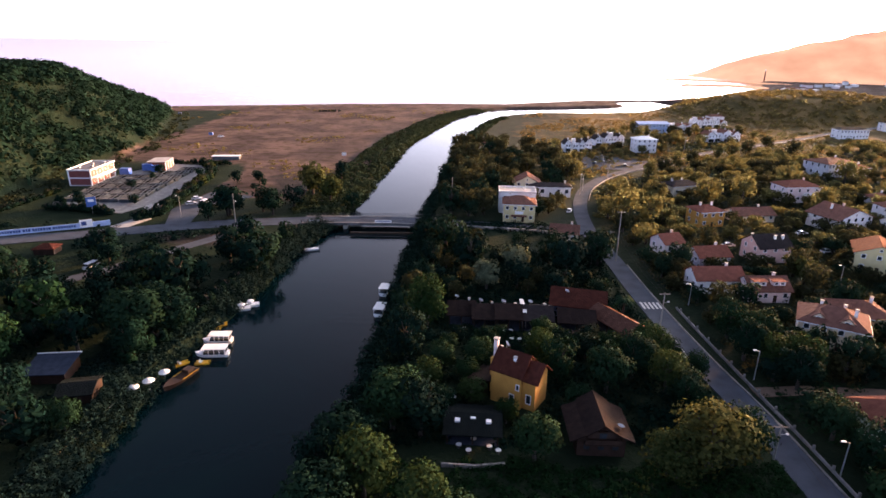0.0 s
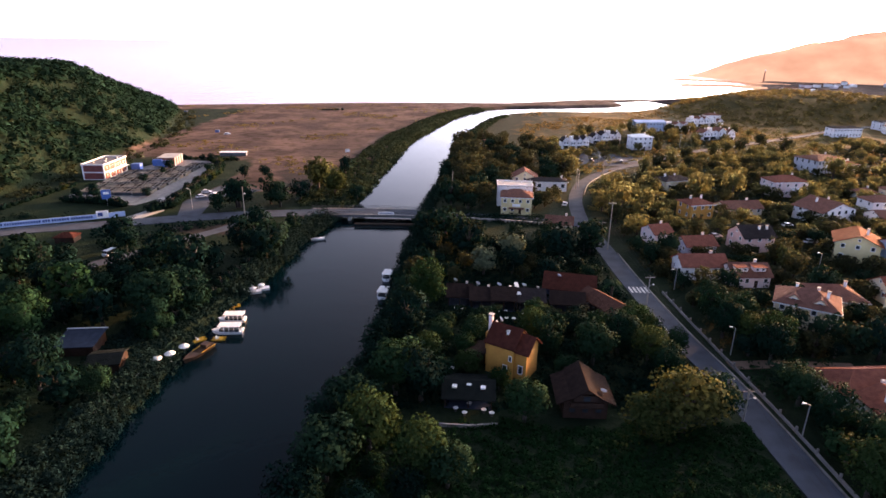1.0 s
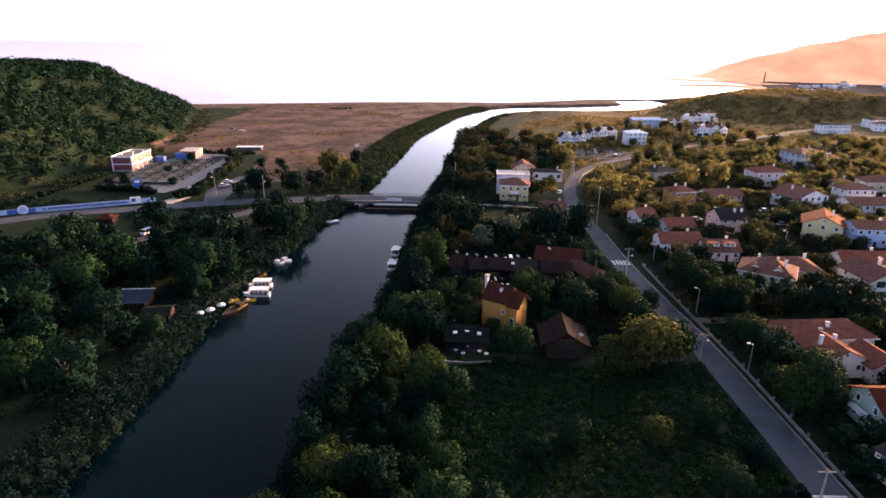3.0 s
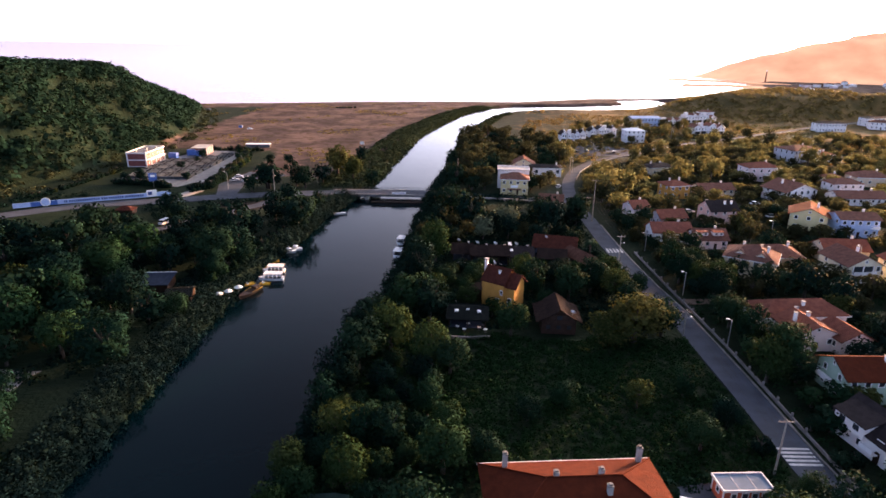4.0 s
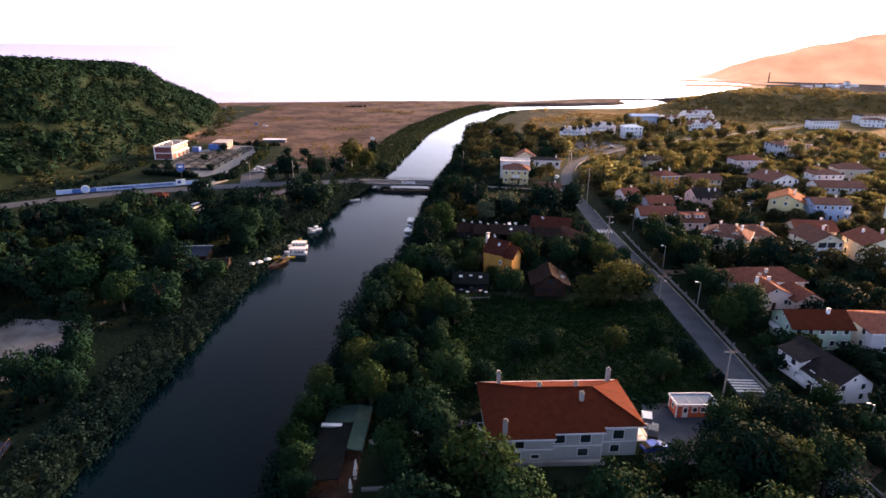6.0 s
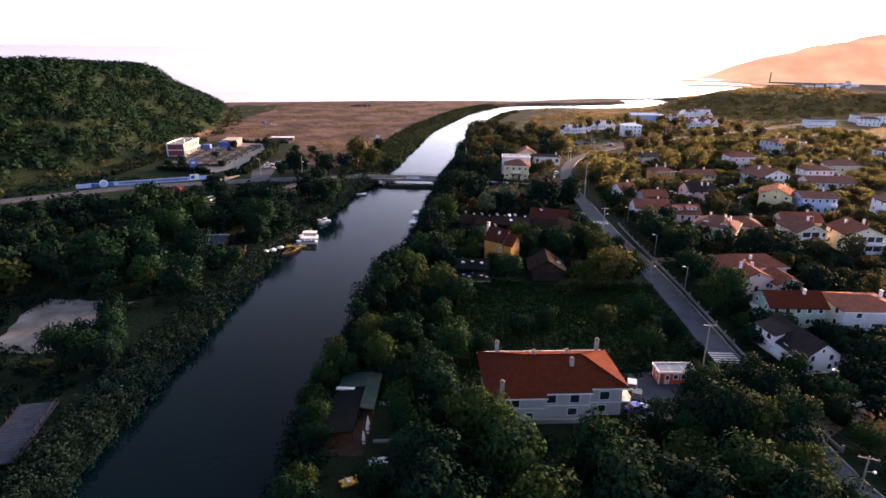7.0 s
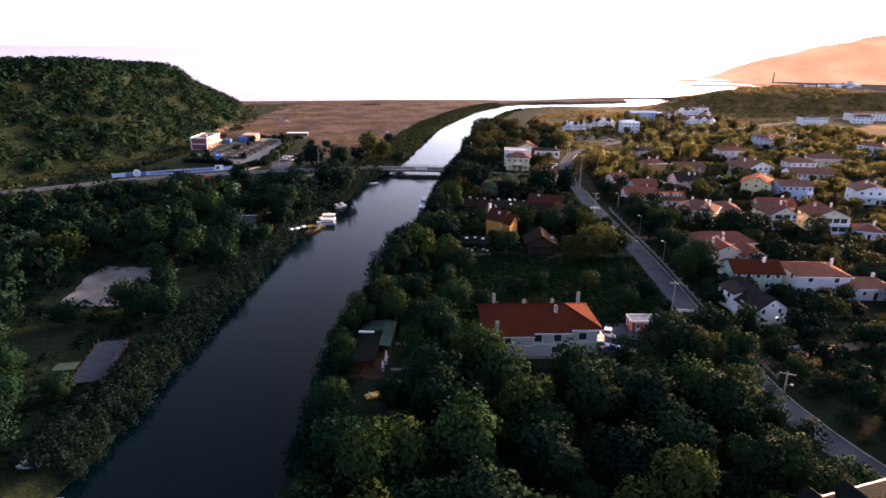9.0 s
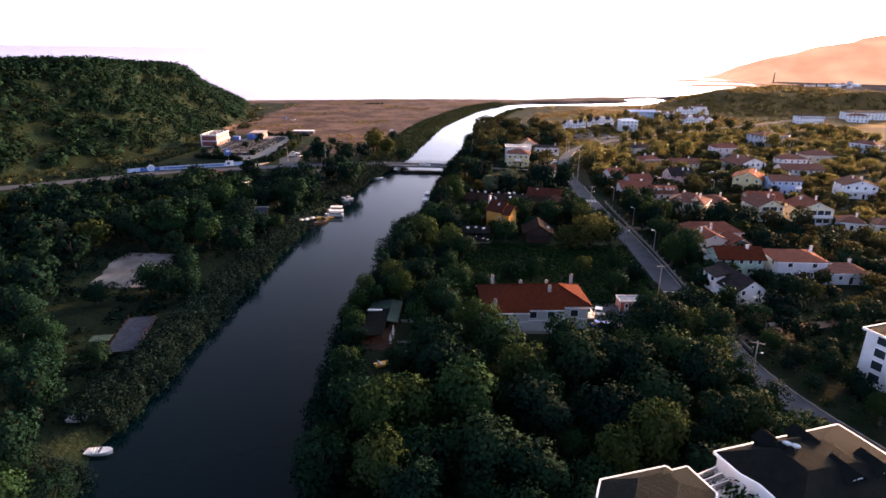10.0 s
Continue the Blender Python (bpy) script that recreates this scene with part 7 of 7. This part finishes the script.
VILLAGE_TREES_B = [(91, 94, 4), (71, 110, 4.4), (88, 110, 4.4), (94, 107, 4.2), (82, 113, 4), (76, 95, 5), (74, 72, 4.6), (71, 65, 5.4), (97, 104, 4.6), (108, 106, 4), (115, 104, 4), (125, 102, 4.4), (101, 95, 4.2), (110, 68, 4.4), (117, 60, 4.2)]
EAST_GROVE = [(-21.8, 9.5, 2.8), (-20.5, 4.5, 2.8), (-23, 22, 3.5), (-5, 7, 4.0), (-5, -1, 3.8), (-2, 17, 5.8), (6, 5, 6.6), (-2, -4, 6), (10, -3, 6), (24, -2, 6), (14, -13, 5.5), (3, -14, 5.5), (17, -18, 4.7), (-4, -9, 4.4), (-20, -7, 3.2), (-19, -13, 4), (-17, -13, 3.0), (-14, -25, 6.2), (-10, -31, 6), (-1, -12, 6), (4, -24, 7), (16, -26, 6.5), (-6, -28, 6.2), (-2, -38, 6.4), (7, -37, 6.4), (14, -40, 6), (-8, -41, 5.4), (-3, -46, 5.2), (25, -11, 6)]
EAST_GROVE_B = [(28, -25, 6.2), (27, -35, 4.8)]
STREET_GROVE = [(24, 3, 3), (41, 7, 4.4), (46, 8, 6), (51, 7, 5.2), (31, -8, 7), (44, -5, 6), (36, -12, 5.5), (50, -9, 4.9), (79, 13, 3), (37, -19, 6.6), (47, -13, 5.8), (34, -31, 5.6), (46, -26, 4.8), (51, -24, 4.4), (42, -29, 3.6), (71, 17, 2.4), (77, -2, 3.2), (85, 18, 2.6), (90, 13, 2.8), (77, -18, 3.6), (79, -10, 3), (71, 2, 2.2)]
WEST_BANK = [(-73, 37, 4.5), (-74, 27, 5), (-79, 47, 3.8), (-80, 30, 4.6), (-90, 22, 3.5), (-131, 58, 7.5), (-112, 47, 6.5), (-104, 20, 6.8), (-96, 4, 6.8), (-76, -17, 5.3), (-71, -25, 5.4), (-63, -26, 4.9), (-59, -36, 5), (-64, -40, 5.2), (-53, -47, 4), (-58, -50, 4.7), (-86, -14, 4.4), (-77, 34, 3.8), (-68, 27, 4)]
placed = []
for i, (x, y, r) in enumerate(WEST_WOOD + WEST_WOOD_B + RIVER_GARDENS + FIELD_EDGE + FIELD_EDGE_B + VILLAGE_TREES + VILLAGE_TREES_B + EAST_GROVE + EAST_GROVE_B + STREET_GROVE + WEST_BANK):
    if not clear_of(x, y, r * 0.25):
        continue
    d = math.hypot(x, y + 50)
    kind = ("near" if d < 190 else "mid", i % 4)
    if r < 2.7:
        kind = ("bush", i % 2)
    tree(kind, x, y, r, stretch=random.uniform(0.85, 1.1) * (0.95 if r > 6 else 1.1))
    placed.append((x, y, r))
# trees of a kind of their own
for kind, x, y, r, st in ((("near", 1), 55.2, 27.5, 2.8, 1.1), (("near", 0), 56.2, 22, 4.2, 1.25), (("near", 2), 57.4, 16.5, 4.5, 1.3), (("near", 1), 57.8, 9, 4.5, 1.25), (("near", 0), 56.2, 2, 3.9, 1.15),
                          (("near", 2), 68.6, 24, 3.2, 0.9), (("near", 0), 70, 16, 3.4, 0.9), (("near", 1), 70.2, 8.5, 3.0, 0.9), (("near", 2), 73, 2.5, 3.0, 0.9), (("near", 0), 42, 11, 4.6, 0.9), (("near", 2), 49, 12, 4.4, 0.9), (("near", 1), 55.5, 14, 3.6, 0.9), (("near", 0), 36, 9.5, 4.4, 0.95), (("near", 1), 46.8, 19, 4.0, 1.3), (("near", 0), 43.4, 15.5, 3.6, 1.15), (("near", 2), 52.5, 19.5, 3.9, 1.2), (("gold", 0), 44, 78, 7.6, 0.8), (("gold", 0), 38, 76, 5.6, 0.8), (("gold", 1), -56, 252, 7.2, 1.15), (("gold", 1), -47, 243, 5.6, 1.1), (("grey", 0), 13, 151, 5.0, 1.0), (("grey", 0), 22, 160, 6.0, 1.0),
                          (("mid", 1), 73, 139, 4.6, 0.9), (("grey", 0), -98, 98, 6.0, 0.9), (("grey", 0), -131, 66, 5.5, 0.9), (("gold", 1), 98, 92, 4.6, 0.8), (("cone", 0), 80, 5, 2.2, 0.8), (("gold", 1), 106, 158, 4.6, 0.9)):
    tree(kind, x, y, r, stretch=st)
    placed.append((x, y, r))
# trees along the upper road
for i, (x, y, r) in enumerate(((70, 243, 3.6), (76, 253, 4.2), (82, 262, 3.8), (108, 302, 4.0), (119, 313, 4.4), (130, 322, 4.6), (143, 334, 4.2), (168, 356, 4.2), (180, 364, 4.8), (194, 374, 4.2), (214, 388, 4.4))):
    tree(("mid", i % 4), x, y, r * 1.15, stretch=1.05)
    placed.append((x, y, r))


def palm(x, y, height=6.5):
    """A palm: ringed trunk and arching fronds of paired leaflets."""
    p = thing("palm_tree", x, y, float(land_height(x, y)), 0, "green palm tree with arching fronds beside the restaurant", "palm tree")
    part("trunk", Shape().lathe([(0.34, -0.3)] + [(0.27 - 0.02 * (j % 2), height * (j + 1) / 12) for j in range(12)], 9), M["bark"], p)
    r_ = random.Random(3)
    for i in range(22):
        a_, lift = 6.283 * i / 22 + r_.uniform(-0.15, 0.15), r_.uniform(-0.1, 1.0)
        sh_ = Shape()
        prev = None
        for j in range(9):
            t = j / 8
            c = Vector((math.cos(a_) * 2.9 * t, math.sin(a_) * 2.9 * t, lift * 2.0 * t - 2.3 * t * t))
            side = Vector((-math.sin(a_), math.cos(a_), 0)) * (0.5 * math.sin(math.pi * min(t + 0.1, 1)) + 0.03)
            row = (c - side - Vector((0, 0, 0.18)), c, c + side - Vector((0, 0, 0.18)))
            if prev:
                sh_.add([*prev, *row], [(0, 1, 4, 3), (1, 2, 5, 4)])
            prev = row
        part("frond", sh_, M["leaf"], p, at=pose(0, 0, height))


palm(45.5, 132.0)
for x, y, r in ((48.5, 176, 2.6), (46.5, 169, 2.4), (49.8, 184, 2.5), (50.2, 171, 2.2)):
    tree(("cone", 0), x, y, r, stretch=0.95)
    placed.append((x, y, r))


def scatter(outline, count, r_lo, r_hi, kinds, seed, gap=0.75, margin=0.5, tall=(0.8, 1.15)):
    """Fills a stretch of land with trees that keep apart from one another."""
    rr = random.Random(seed)
    xs, ys = [p[0] for p in outline], [p[1] for p in outline]
    got = tries = 0
    while got < count and tries < count * 30:
        tries += 1
        x, y, r = rr.uniform(min(xs), max(xs)), rr.uniform(min(ys), max(ys)), rr.uniform(r_lo, r_hi)
        inside = False
        for (ax, ay), (bx, by) in zip(outline, outline[1:] + outline[:1]):
            if (ay > y) != (by > y) and x < (bx - ax) * (y - ay) / (by - ay) + ax:
                inside = not inside
        if not inside or not clear_of(x, y, r * margin) or any((x - q[0]) ** 2 + (y - q[1]) ** 2 < (gap * (r + q[2])) ** 2 for q in placed):
            continue
        if float(land_height(x, y)) < -1.2:
            continue
        tree(rr.choice(kinds), x, y, r, rr.uniform(0, 360), stretch=rr.uniform(*tall))
        placed.append((x, y, r))
        got += 1


MIDS = [("mid", i) for i in range(4)]
scatter([(64, 10), (64, 170), (100, 200), (190, 200), (190, 60), (110, 20)], 330, 2.2, 4.6, MIDS, 1, 0.48, 0.35, (0.55, 0.85))
scatter([(66, 170), (62, 260), (110, 320), (200, 380), (260, 300), (200, 200), (100, 200)], 280, 2.6, 5.2, MIDS, 2, 0.52, 0.5, (0.55, 0.85))
scatter([(2, 220), (0, 300), (12, 400), (40, 410), (70, 330), (60, 270), (50, 225)], 90, 3.2, 6.0, MIDS, 3, 0.6)
scatter([(-12, 120), (-10, 205), (40, 200), (50, 150), (30, 142), (0, 140)], 30, 2.6, 4.8, MIDS, 4, 0.7)
scatter([(-135, 60), (-70, 62), (-66, 150), (-100, 175), (-150, 150), (-190, 110)], 110, 3.0, 6.0, MIDS, 5, 0.6)
scatter([(-240, 20), (-106, -20), (-108, 62), (-110, 120), (-205, 122)], 80, 4.0, 7.0, MIDS, 14, 0.6)
scatter([(-24, -45), (0, -70), (60, -36), (57, 14), (38, 12), (36, -3), (8, -4), (2, 14), (-15, 16)], 70, 3.4, 5.6, [("near", i) for i in range(4)], 6, 0.62, 0.3)
scatter([(-110, -60), (-52, -60), (-70, 0), (-90, 10), (-120, 20)], 26, 3.0, 5.2, [("near", i) for i in range(4)], 7, 0.7)
scatter([(-8, 84), (10, 88), (38, 96), (54, 104), (54, 122), (0, 122), (-10, 100)], 26, 2.2, 3.8, [("near", i) for i in range(4)], 8, 0.7)
scatter([(-25, 16), (-10, 18), (-6, 34), (4, 36), (-4, 62), (-18, 70), (-26, 40)], 22, 2.4, 4.2, [("near", i) for i in range(4)], 9, 0.66)
scatter([(68, -30), (68, 8), (110, 18), (130, -10), (110, -40)], 34, 2.0, 3.6, MIDS, 10, 0.6)
scatter([(200, 200), (190, 100), (280, 130), (330, 330), (300, 430), (240, 380)], 130, 3.0, 5.6, MIDS, 11, 0.65, 0.5, (0.55, 0.8))
scatter([(70, 400), (140, 480), (230, 470), (210, 400), (140, 360), (80, 365)], 34, 3.0, 5.0, MIDS, 12, 0.75)
scatter([(-180, 205), (-120, 215), (-86, 255), (-80, 215), (-58, 222), (-40, 300), (-30, 330), (-60, 260), (-130, 330)], 14, 2.0, 3.6, MIDS, 13, 0.7)

scatter([(72, 360), (150, 372), (250, 450), (240, 500), (150, 480), (80, 420)], 40, 1.8, 3.6, MIDS, 15, 0.6, 0.5)
scatter([(60, 300), (84, 300), (110, 360), (76, 372), (56, 350)], 16, 2.0, 3.8, MIDS, 16, 0.6, 0.5)


def hedge(points, r, gap, kind, seed):
    """A row of shrubs or small trees along a line."""
    rr = random.Random(seed)
    for (x0, y0), (x1, y1) in zip(points, points[1:]):
        n = max(1, int(math.hypot(x1 - x0, y1 - y0) / gap))
        for i in range(n):
            t = (i + rr.uniform(-0.2, 0.2)) / n
            tree(kind, x0 + (x1 - x0) * t, y0 + (y1 - y0) * t, r * rr.uniform(0.75, 1.2), rr.uniform(0, 360), stretch=rr.uniform(0.8, 1.2))


hedge([(-156, 226), (-140, 224), (-127, 219)], 2.8, 1.9, ("bush", 1), 31)
hedge([(-114, 213), (-109, 220), (-112, 250), (-113.5, 284), (-121, 306), (-130, 318)], 3.4, 2.0, ("bush", 1), 32)
hedge([(-152, 318), (-130, 322), (-112, 318)], 2.2, 3.0, ("bush", 1), 33)
hedge([(-176, 197), (-172, 215), (-170, 240), (-168, 256)], 2.2, 2.8, ("bush", 1), 34)
hedge([(-6, 34), (6, 34.5), (24, 35), (36, 34)], 1.3, 1.6, ("bush", 0), 35)
hedge([(-66, 110), (-60, 134), (-58, 150), (-56, 170), (-54, 188), (-50, 205)], 2.6, 4.2, ("bush", 1), 36)
hedge([(-118, 578), (-97, 582)], 2.0, 3.0, ("bush", 1), 37)
plant_far_trees()


# ---- hill woods, reeds, weeds and scrub ----
def random_spots(count, x0, x1, y0, y1, keep, seed):
    r_ = np.random.default_rng(seed)
    x, y = r_.uniform(x0, x1, count * 8), r_.uniform(y0, y1, count * 8)
    ok = keep(x, y)
    x, y = x[ok][:count], y[ok][:count]
    return np.stack([x, y, land_height(x, y)], 1)


hill = random_spots(7800, -480, -180, 40, 640, lambda x, y: (hill_height(x, y) > 2.0) & (x > -430), 21)
hill[:, 2] += 0.9
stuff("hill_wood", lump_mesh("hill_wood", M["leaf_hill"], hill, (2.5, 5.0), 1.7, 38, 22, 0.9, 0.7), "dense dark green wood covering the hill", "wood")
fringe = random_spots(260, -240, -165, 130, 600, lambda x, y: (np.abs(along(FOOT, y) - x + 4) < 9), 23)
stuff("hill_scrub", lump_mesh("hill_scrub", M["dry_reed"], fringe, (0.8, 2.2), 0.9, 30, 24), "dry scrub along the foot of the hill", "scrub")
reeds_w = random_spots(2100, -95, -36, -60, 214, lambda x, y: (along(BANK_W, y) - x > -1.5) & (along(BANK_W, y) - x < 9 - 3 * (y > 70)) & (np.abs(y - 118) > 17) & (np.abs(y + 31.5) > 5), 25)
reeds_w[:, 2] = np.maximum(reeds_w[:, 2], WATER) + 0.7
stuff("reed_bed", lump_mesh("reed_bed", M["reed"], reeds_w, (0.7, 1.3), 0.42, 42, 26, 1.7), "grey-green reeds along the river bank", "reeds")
landing = random_spots(1500, -84, -52, 96, 140, lambda x, y: (along(BANK_W, y) - x > 0) & (along(BANK_W, y) - x < 18), 55)
stuff("bank_grass", lump_mesh("bank_grass", M["reed"], landing, (0.25, 0.6), 0.4, 20, 56, 0.8), "dark rough grass on the boat landing", "grass")
edge_e = random_spots(1300, -30, 20, -60, 330, lambda x, y: (x - along(BANK_E, y) > -1.0) & (x - along(BANK_E, y) < 4.5), 27)
edge_e[:, 2] = np.maximum(edge_e[:, 2], WATER) + 0.7
stuff("bank_bushes", lump_mesh("bank_bushes", M["leaf_dark"], edge_e, (0.9, 1.9), 0.5, 52, 28, 1.1), "dark bushes hanging over the river bank", "bushes")
upper = random_spots(3200, -60, 60, 225, 620, lambda x, y: ((along(BANK_W, y) - x > -1) & (along(BANK_W, y) - x < 24 - 0.02 * (y - 225))) | ((x - along(BANK_E, y) > -1) & (x - along(BANK_E, y) < 12) & (y > 320)), 29)
upper[:, 2] = np.maximum(upper[:, 2], WATER) + 0.1
stuff("bank_reeds", lump_mesh("bank_reeds", M["bank_scrub"], upper, (0.7, 1.9), 0.8, 26, 30, 0.75), "olive reeds and scrub on the upper river banks", "reeds")
weeds = random_spots(4200, -16, 56, 32, 80, lambda x, y: (x - along(BANK_E, y) > 6) & ~((np.abs(x - 27) < 7) & (y > 78)), 31)
stuff("weed_field", lump_mesh("weed_field", M["weed"], weeds, (0.4, 0.9), 0.36, 24, 32, 0.9), "overgrown field of tall dark green weeds", "weeds")
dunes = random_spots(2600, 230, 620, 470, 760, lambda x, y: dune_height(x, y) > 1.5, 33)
stuff("dune_scrub", lump_mesh("dune_scrub", M["scrub"], dunes, (0.9, 2.6), 1.5, 16, 34, 0.7), "olive scrub on the dune, lightened for haze", "scrub")
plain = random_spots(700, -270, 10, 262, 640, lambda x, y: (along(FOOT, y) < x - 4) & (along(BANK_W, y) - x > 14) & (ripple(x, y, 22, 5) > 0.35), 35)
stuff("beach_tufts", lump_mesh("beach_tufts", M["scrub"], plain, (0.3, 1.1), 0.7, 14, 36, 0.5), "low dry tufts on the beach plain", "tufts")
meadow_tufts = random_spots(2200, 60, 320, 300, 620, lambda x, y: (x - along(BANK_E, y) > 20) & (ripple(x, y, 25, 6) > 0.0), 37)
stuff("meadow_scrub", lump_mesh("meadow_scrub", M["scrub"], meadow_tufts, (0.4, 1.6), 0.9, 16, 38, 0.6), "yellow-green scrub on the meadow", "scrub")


road_scrub = random_spots(900, 50, 330, 225, 480, lambda x, y: (np.min([np.hypot(x - p.x, y - p.y) for p in MAIN], axis=0) > 5.2) & (np.min([np.hypot(x - p.x, y - p.y) for p in MAIN], axis=0) < 34), 51)
stuff("road_scrub", lump_mesh("road_scrub", M["leaf_hazed"], road_scrub, (0.6, 1.7), 0.7, 26, 52, 0.9), "bushes on the verges of the upper road, paled for haze", "bushes")


def off_the_built(x, y):
    """Keeps the undergrowth off houses, roads and yards."""
    ok = np.ones(x.shape, bool)
    for bx, by, br in KEEP_OFF:
        ok &= (x - bx) ** 2 + (y - by) ** 2 > (br + 0.8) ** 2
    for px, py, pr in ROAD_POINTS:
        ok &= (x - px) ** 2 + (y - py) ** 2 > (pr + 1.6) ** 2
    return ok


under_e = random_spots(3200, 64, 200, -20, 300, lambda x, y: off_the_built(x, y) & (ripple(x, y, 11, 8) > -0.25), 41)
# beyond y = 105 the bushes get the colour half lightened for haze
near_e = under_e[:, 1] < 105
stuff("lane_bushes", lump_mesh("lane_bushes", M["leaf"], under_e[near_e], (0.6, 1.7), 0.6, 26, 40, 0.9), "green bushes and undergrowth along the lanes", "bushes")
stuff("garden_bushes", lump_mesh("garden_bushes", M["leaf_half_hazed"], under_e[~near_e], (0.6, 1.7), 0.6, 26, 42, 0.9), "garden bushes and undergrowth between the houses", "bushes")
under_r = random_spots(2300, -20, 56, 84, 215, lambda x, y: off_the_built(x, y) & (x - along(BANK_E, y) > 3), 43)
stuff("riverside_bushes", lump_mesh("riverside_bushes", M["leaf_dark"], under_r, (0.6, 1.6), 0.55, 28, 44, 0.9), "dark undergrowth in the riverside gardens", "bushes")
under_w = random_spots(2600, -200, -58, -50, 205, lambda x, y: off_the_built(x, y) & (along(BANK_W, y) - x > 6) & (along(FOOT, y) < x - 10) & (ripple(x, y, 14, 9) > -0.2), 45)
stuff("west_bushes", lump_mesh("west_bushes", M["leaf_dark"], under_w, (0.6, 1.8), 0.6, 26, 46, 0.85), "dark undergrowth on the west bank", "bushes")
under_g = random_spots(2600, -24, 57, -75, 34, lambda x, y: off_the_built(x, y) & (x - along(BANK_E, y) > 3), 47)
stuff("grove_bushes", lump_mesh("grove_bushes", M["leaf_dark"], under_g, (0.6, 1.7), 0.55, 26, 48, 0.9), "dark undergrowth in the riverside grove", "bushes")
